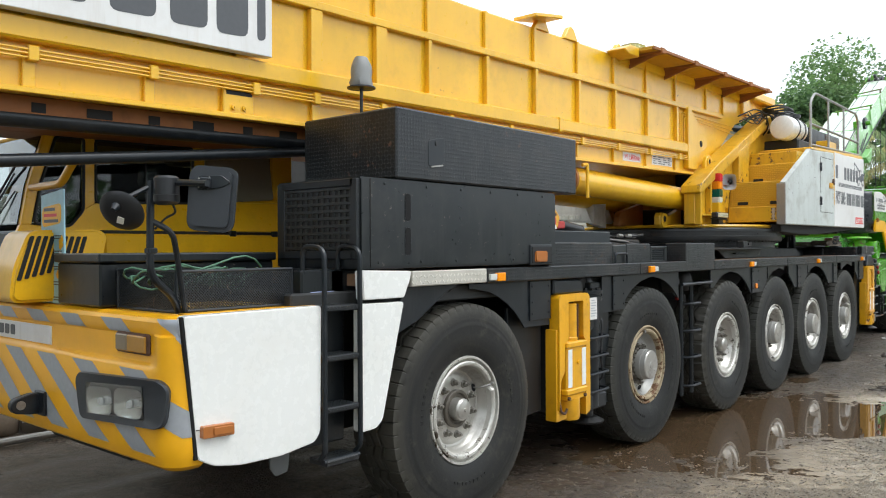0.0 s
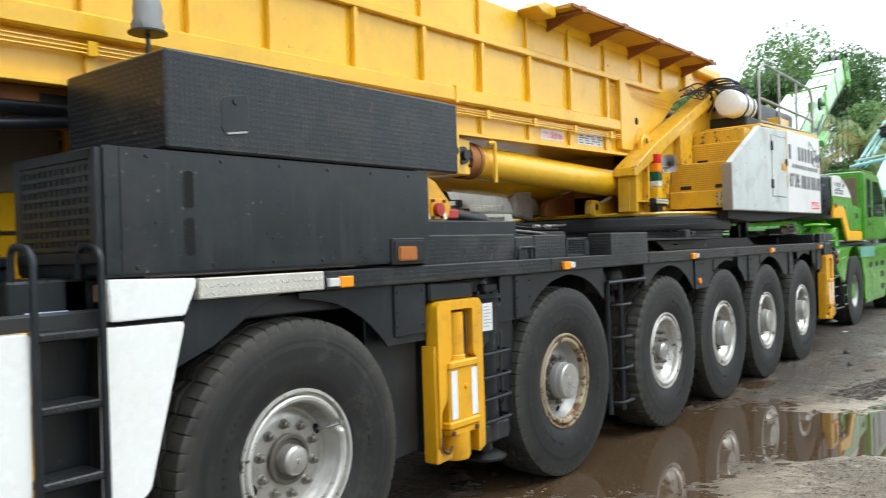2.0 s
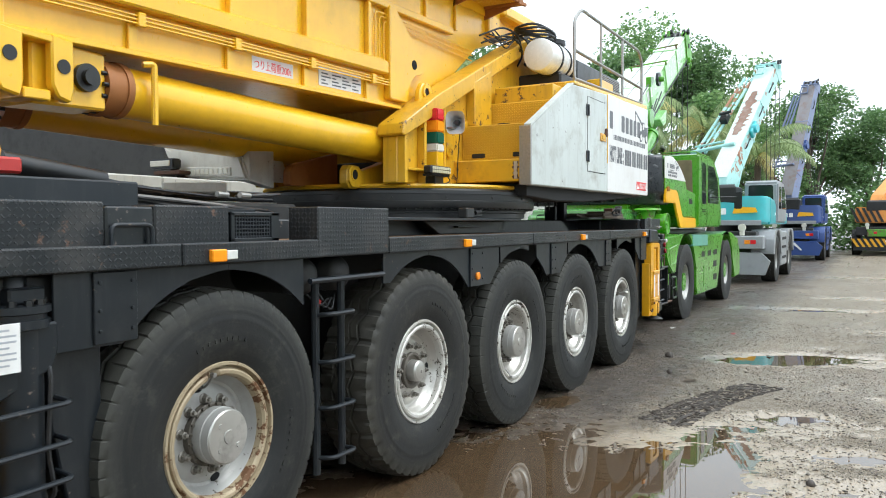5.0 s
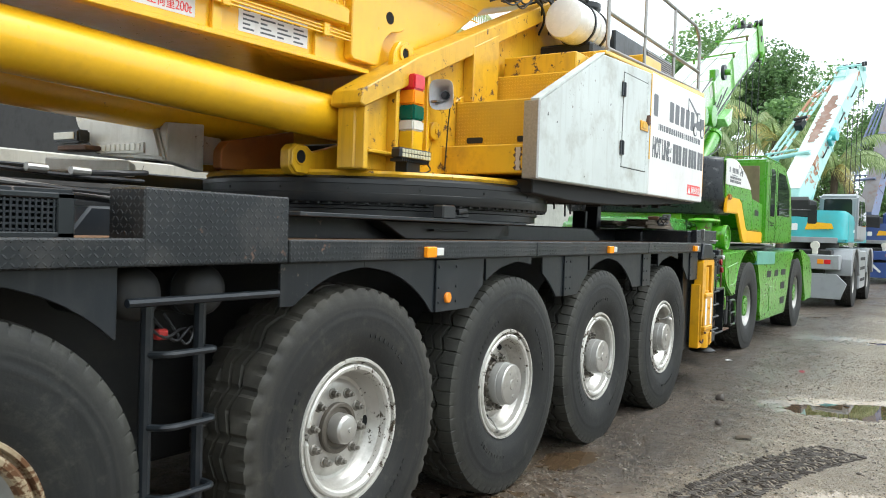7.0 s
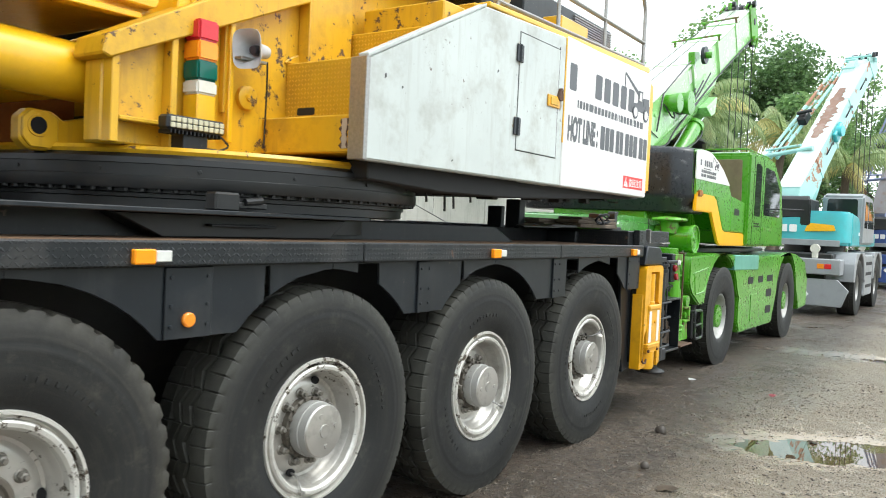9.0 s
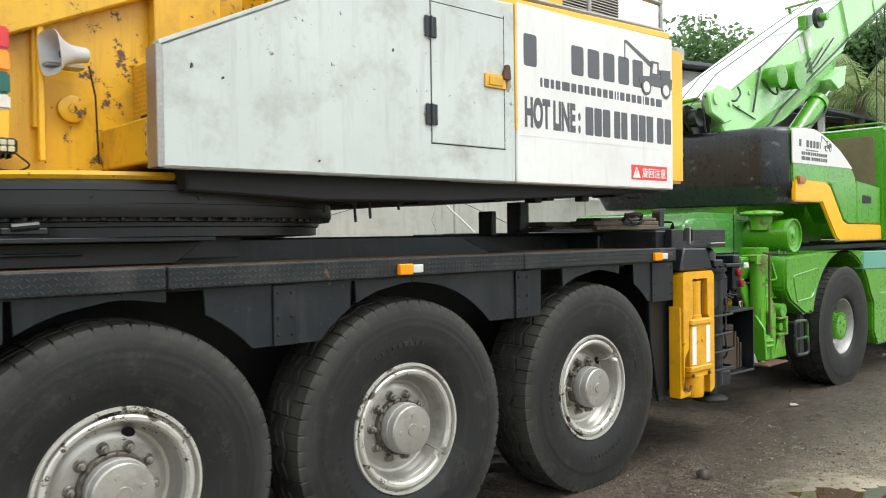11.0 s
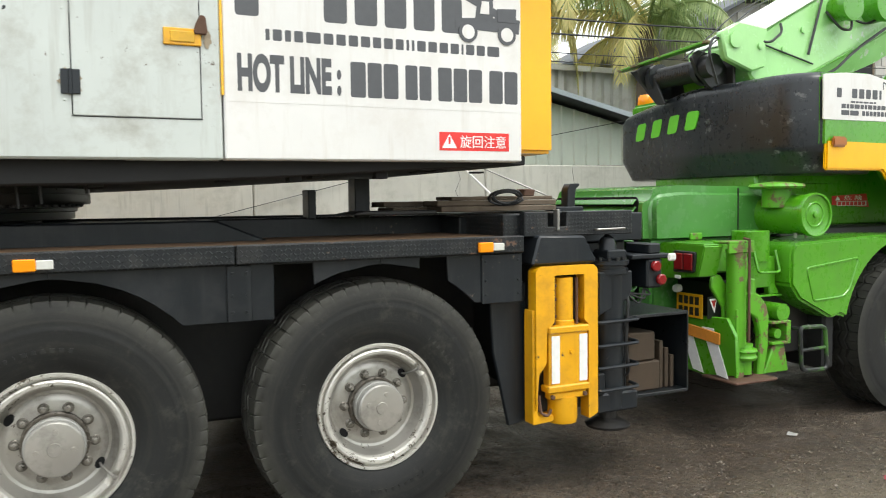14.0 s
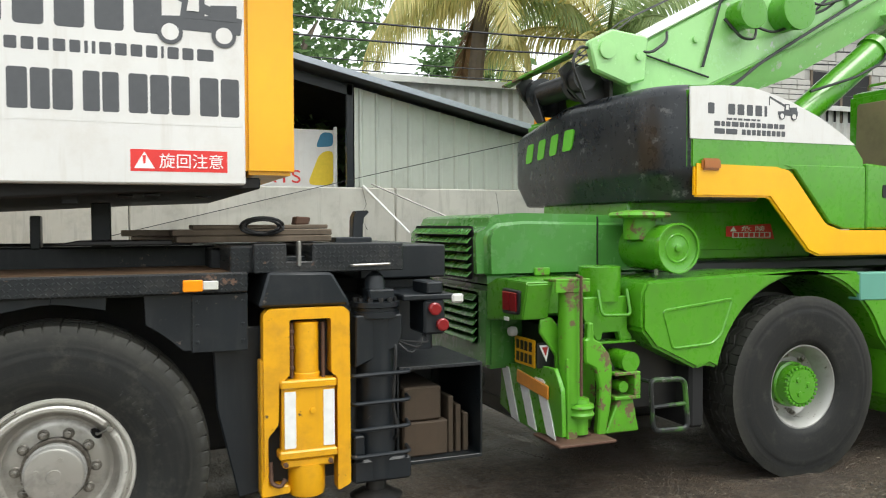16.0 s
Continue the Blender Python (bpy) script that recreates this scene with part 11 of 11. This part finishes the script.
def palm(x, y, h, length, seed, fronds=17, lean=(0.0, 0.0), yellow=0.2, dead=2, leaflets=34):
    rng = random.Random(seed)
    t = thing("palm_tree", (x, y, 0), "tall coconut palm with drooping yellowing fronds" if yellow > 0.3 else "coconut palm with arching green fronds", "palm tree", "palms behind the yard")
    tr = B()
    pts = [(x + lean[0] * (i / 6) ** 2, y + lean[1] * (i / 6) ** 2, -0.2 + (h + 0.2) * i / 6) for i in range(7)]
    tube(tr, pts, [0.20, 0.16, 0.15, 0.14, 0.135, 0.13, 0.14], 10)
    part("trunk", tr, BARK, t)
    top = Vector(pts[-1])
    for f in range(fronds):
        az = f * 2.4 + rng.uniform(-0.3, 0.3)
        hang = f >= fronds - dead
        e0 = radians(-35 if hang else 68 - 82 * (f / fronds) + rng.uniform(-8, 8))
        L2 = length * rng.uniform(0.8, 1.1) * (0.75 if hang else 1)
        p, ang, spine = top.copy(), e0, []
        n = 12
        for i in range(n + 1):
            spine.append(p.copy())
            p = p + Vector((math.cos(az) * math.cos(ang), math.sin(az) * math.cos(ang), math.sin(ang))) * (L2 / n)
            ang = max(radians(-86), ang - radians(5 + 7.5 * i / n * (1.2 if not hang else 0.8)))
        sp_ = B()
        tube(sp_, spine, [0.035 * (1 - 0.85 * i / n) + 0.004 for i in range(n + 1)], 5)
        mat = (PALM_DEAD if f % 2 else PALM_YELLOW) if hang else (PALM_YELLOW if rng.random() < yellow else PALM_LEAF)
        fr = part("frond", sp_, mat, t)
        vs, fs = [], []
        for i in range(leaflets):
            k = 0.10 + 0.90 * i / leaflets
            q = k * n
            a = min(int(q), n - 1)
            base = spine[a].lerp(spine[a + 1], q - a)
            tg = (spine[a + 1] - spine[a]).normalized()
            sd = tg.cross(Vector((0, 0, 1)))
            sd = sd.normalized() if sd.length > 0.05 else Vector((math.sin(az), -math.cos(az), 0))
            ll = length * 0.24 * math.sin(math.pi * min(1, 0.18 + 0.82 * k)) ** 0.6 * rng.uniform(0.8, 1.1) + 0.08
            for sg in (1, -1):
                dirv = (sd * sg * 0.75 + tg * 0.55 + Vector((0, 0, -0.55 - 0.35 * rng.random()))).normalized()
                wv = tg * 0.022 * (length / 2.6)
                i0 = len(vs)
                mid = base + dirv * ll * 0.55
                end = base + (dirv + Vector((0, 0, -0.35))).normalized() * ll
                vs += [base - wv, base + wv, mid + wv * 0.9, mid - wv * 0.9, end]
                fs += [(i0, i0 + 1, i0 + 2, i0 + 3), (i0 + 3, i0 + 2, i0 + 4)]
        part("frond_blade", mesh_raw("frond_blade", vs, fs, mat), None, fr)
    return t


# behind the shed
palm(-11.7, 21.2, 5.5, 2.9, 21, 18, (0.3, 0.3), 0.72, 2, 46)
palm(-10.75, 23.3, 4.75, 2.5, 22, 15, (0.25, 0.0), 0.35, 1, 44)
broad_tree(-13.6, 18.6, 8.0, 2.8, 31, 0.20, 9000, LEAF_DARK, 0.1)
broad_tree(-17.0, 23.5, 6.2, 2.6, 32, 0.22, 5000, LEAF_DARK, 0.1)
broad_tree(-17.5, 14.5, 8.5, 3.4, 33, 0.24, 6000, LEAF_MID, 0.1)
broad_tree(-16.5, 41.0, 10.0, 3.8, 35, 0.26, 7000, LEAF_DARK)
# far side of the yard, beyond the parked cranes
for i, (x, y, h, s, m) in enumerate(((-19.0, 52, 12.0, 4.6, LEAF_MID), (-14.5, 54, 13.6, 4.6, LEAF_MID), (-11.0, 57, 13.2, 4.2, LEAF_DARK), (-8.0, 60, 12.4, 4.2, LEAF_MID), (-5.0, 63, 10.2, 4.0, LEAF_DARK), (-1.6, 66, 9.2, 4.6, LEAF_DARK), (2.2, 68, 9.8, 4.6, LEAF_DARK), (6.5, 70, 10.2, 5.0, LEAF_DARK), (11.5, 72, 10.5, 5.2, LEAF_DARK), (-25, 50, 10.5, 4.0, LEAF_DARK), (-11.5, 43, 9.6, 3.4, LEAF_DARK), (-8.2, 47, 8.2, 3.0, LEAF_MID))):
    broad_tree(x, y, h, s, 50 + i, 0.24, 15000, m, 0.0)
palm(-9.5, 36.0, 5.6, 3.0, 71, 15, (0.2, 0.1), 0.1, 1)
palm(-7.2, 39.0, 5.2, 2.9, 72, 15, (0.2, 0.1), 0.1, 1)
palm(-5.4, 41.5, 4.4, 2.7, 73, 14, (0.1, 0.1), 0.1, 1)
# a low hedge closes the far edge
rng = random.Random(77)
vs, fs = leaf_cloud(rng, [((-14 + i * 2.1, 61 + 4 * math.sin(i), 1.6), (1.8, 1.6, 1.9)) for i in range(17)] + [((-12.5, 30 + i * 2.4, 1.8), (1.2, 1.6, 2.0)) for i in range(12)] + [((-1 + i * 1.6, 57.5 + math.sin(i * 2.0), 1.3), (1.5, 1.3, 1.7)) for i in range(8)], 19000, 0.30)
hedge = tagged(new("hedge", mesh_raw("hedge", vs, fs, LEAF_DARK)), "tangled dark green undergrowth along the yard's edge", "undergrowth", kind="stuff")

vs, fs = leaf_cloud(random.Random(12), [((-2 + i * 1.3, 59.5 + 0.6 * math.sin(i * 2.0), 1.5 + 0.4 * math.sin(i * 1.3)), (1.4, 1.0, 2.4)) for i in range(11)], 16000, 0.34)
tagged(new("hedge", mesh_raw("hedge", vs, fs, LEAF_DARK)), "dense green undergrowth behind the parked cranes", "undergrowth", kind="stuff")

# unseen undergrowth along the open side and behind, added to dim low light and reflections
vs, fs = leaf_cloud(rng, [((15.0 + 1.5 * math.sin(i * 1.7), -12 + i * 3.0, 1.5), (2.2, 2.4, 2.0 + 0.5 * math.sin(i * 2.3))) for i in range(24)] + [((-9 + i * 3.0, -13 + math.sin(i * 1.9), 2.4), (2.4, 2.0, 3.2 + 0.8 * math.sin(i * 2.1))) for i in range(8)], 26000, 0.55)
tagged(new("hedge", mesh_raw("hedge", vs, fs, LEAF_DARK)), "unseen low green hedge added along the open side to cut low light", "hedge", kind="stuff")

# overhead cables
for pts, r in (([(-8.9, 8, 4.6), (-8.9, 17.9, 4.28), (-8.9, 22.2, 4.33), (-8.9, 34, 4.9)], 0.014), ([(-8.9, 8, 4.35), (-8.9, 17.9, 4.06), (-8.9, 22.2, 4.12), (-8.9, 34, 4.7)], 0.014), ([(-9.3, 8, 4.1), (-9.3, 18, 3.9), (-9.3, 22, 3.93), (-9.3, 34, 4.3)], 0.008), ([(-9.3, 8, 3.95), (-9.3, 18, 3.78), (-9.3, 22, 3.8), (-9.3, 34, 4.1)], 0.008)):
    o = B()
    tube(o, rounded(pts, 3, 6), r, 6)
    single("overhead_cable", o, HOSE_BLACK, "thin black overhead cable strung past the shed", "cable", "overhead cables")
o = B()
tube(o, [(WX + 0.03, 15.2, 1.55), (WX + 0.03, 18.5, 2.36), (-6.3, 19.6, 2.62)], 0.004, 6)
single("loose_cable", o, HOSE_BLACK, "loose cable sagging from the wall to the green crane", "cable")

# litter on the ground
for x, y, w, mat, lab in ((-3.55, 18.95, 0.05, WHITE_INK, "crumpled scrap of white paper on the wet ground"), (-2.62, 18.75, 0.045, plain("pink_wrapper", (0.45, 0.10, 0.12), 0.5), "torn pink wrapper on the gravel"), (-1.95, 17.1, 0.04, TIMBER, "small brown dead leaf on the gravel"), (-1.3, 17.6, 0.05, TIMBER, "small brown dead leaf on the gravel"), (-2.45, 14.9, 0.07, TIMBER, "flat broken chip of wood on the gravel")):
    rng = random.Random(int(x * 100))
    o = B()
    vs = [o.verts.new((x + math.cos(k * math.tau / 9) * w * rng.uniform(0.5, 1.4), y + math.sin(k * math.tau / 9) * w * rng.uniform(0.4, 1.2), ground_height(x, y) + 0.006 + rng.random() * 0.022)) for k in range(9)]
    c = o.verts.new((x, y, ground_height(x, y) + 0.03))
    for k in range(9):
        o.faces.new((vs[k], vs[(k + 1) % 9], c))
    bmesh.ops.solidify(o, geom=o.faces[:], thickness=0.002)
    single("litter", o, mat, lab, "litter")
for x, y, r in ((-3.0, 16.35, 0.05), (-2.75, 15.3, 0.035), (-1.1, 12.0, 0.03)):
    o = B()
    bmesh.ops.create_icosphere(o, subdivisions=2, radius=r)
    for v in o.verts:
        v.co = v.co * (1 + 0.25 * noise.noise(v.co * 30)) + Vector((x, y, ground_height(x, y) + r * 0.4))
    single("stone", o, MUD, "dark loose stone lying on the gravel", "stone", "loose stones")
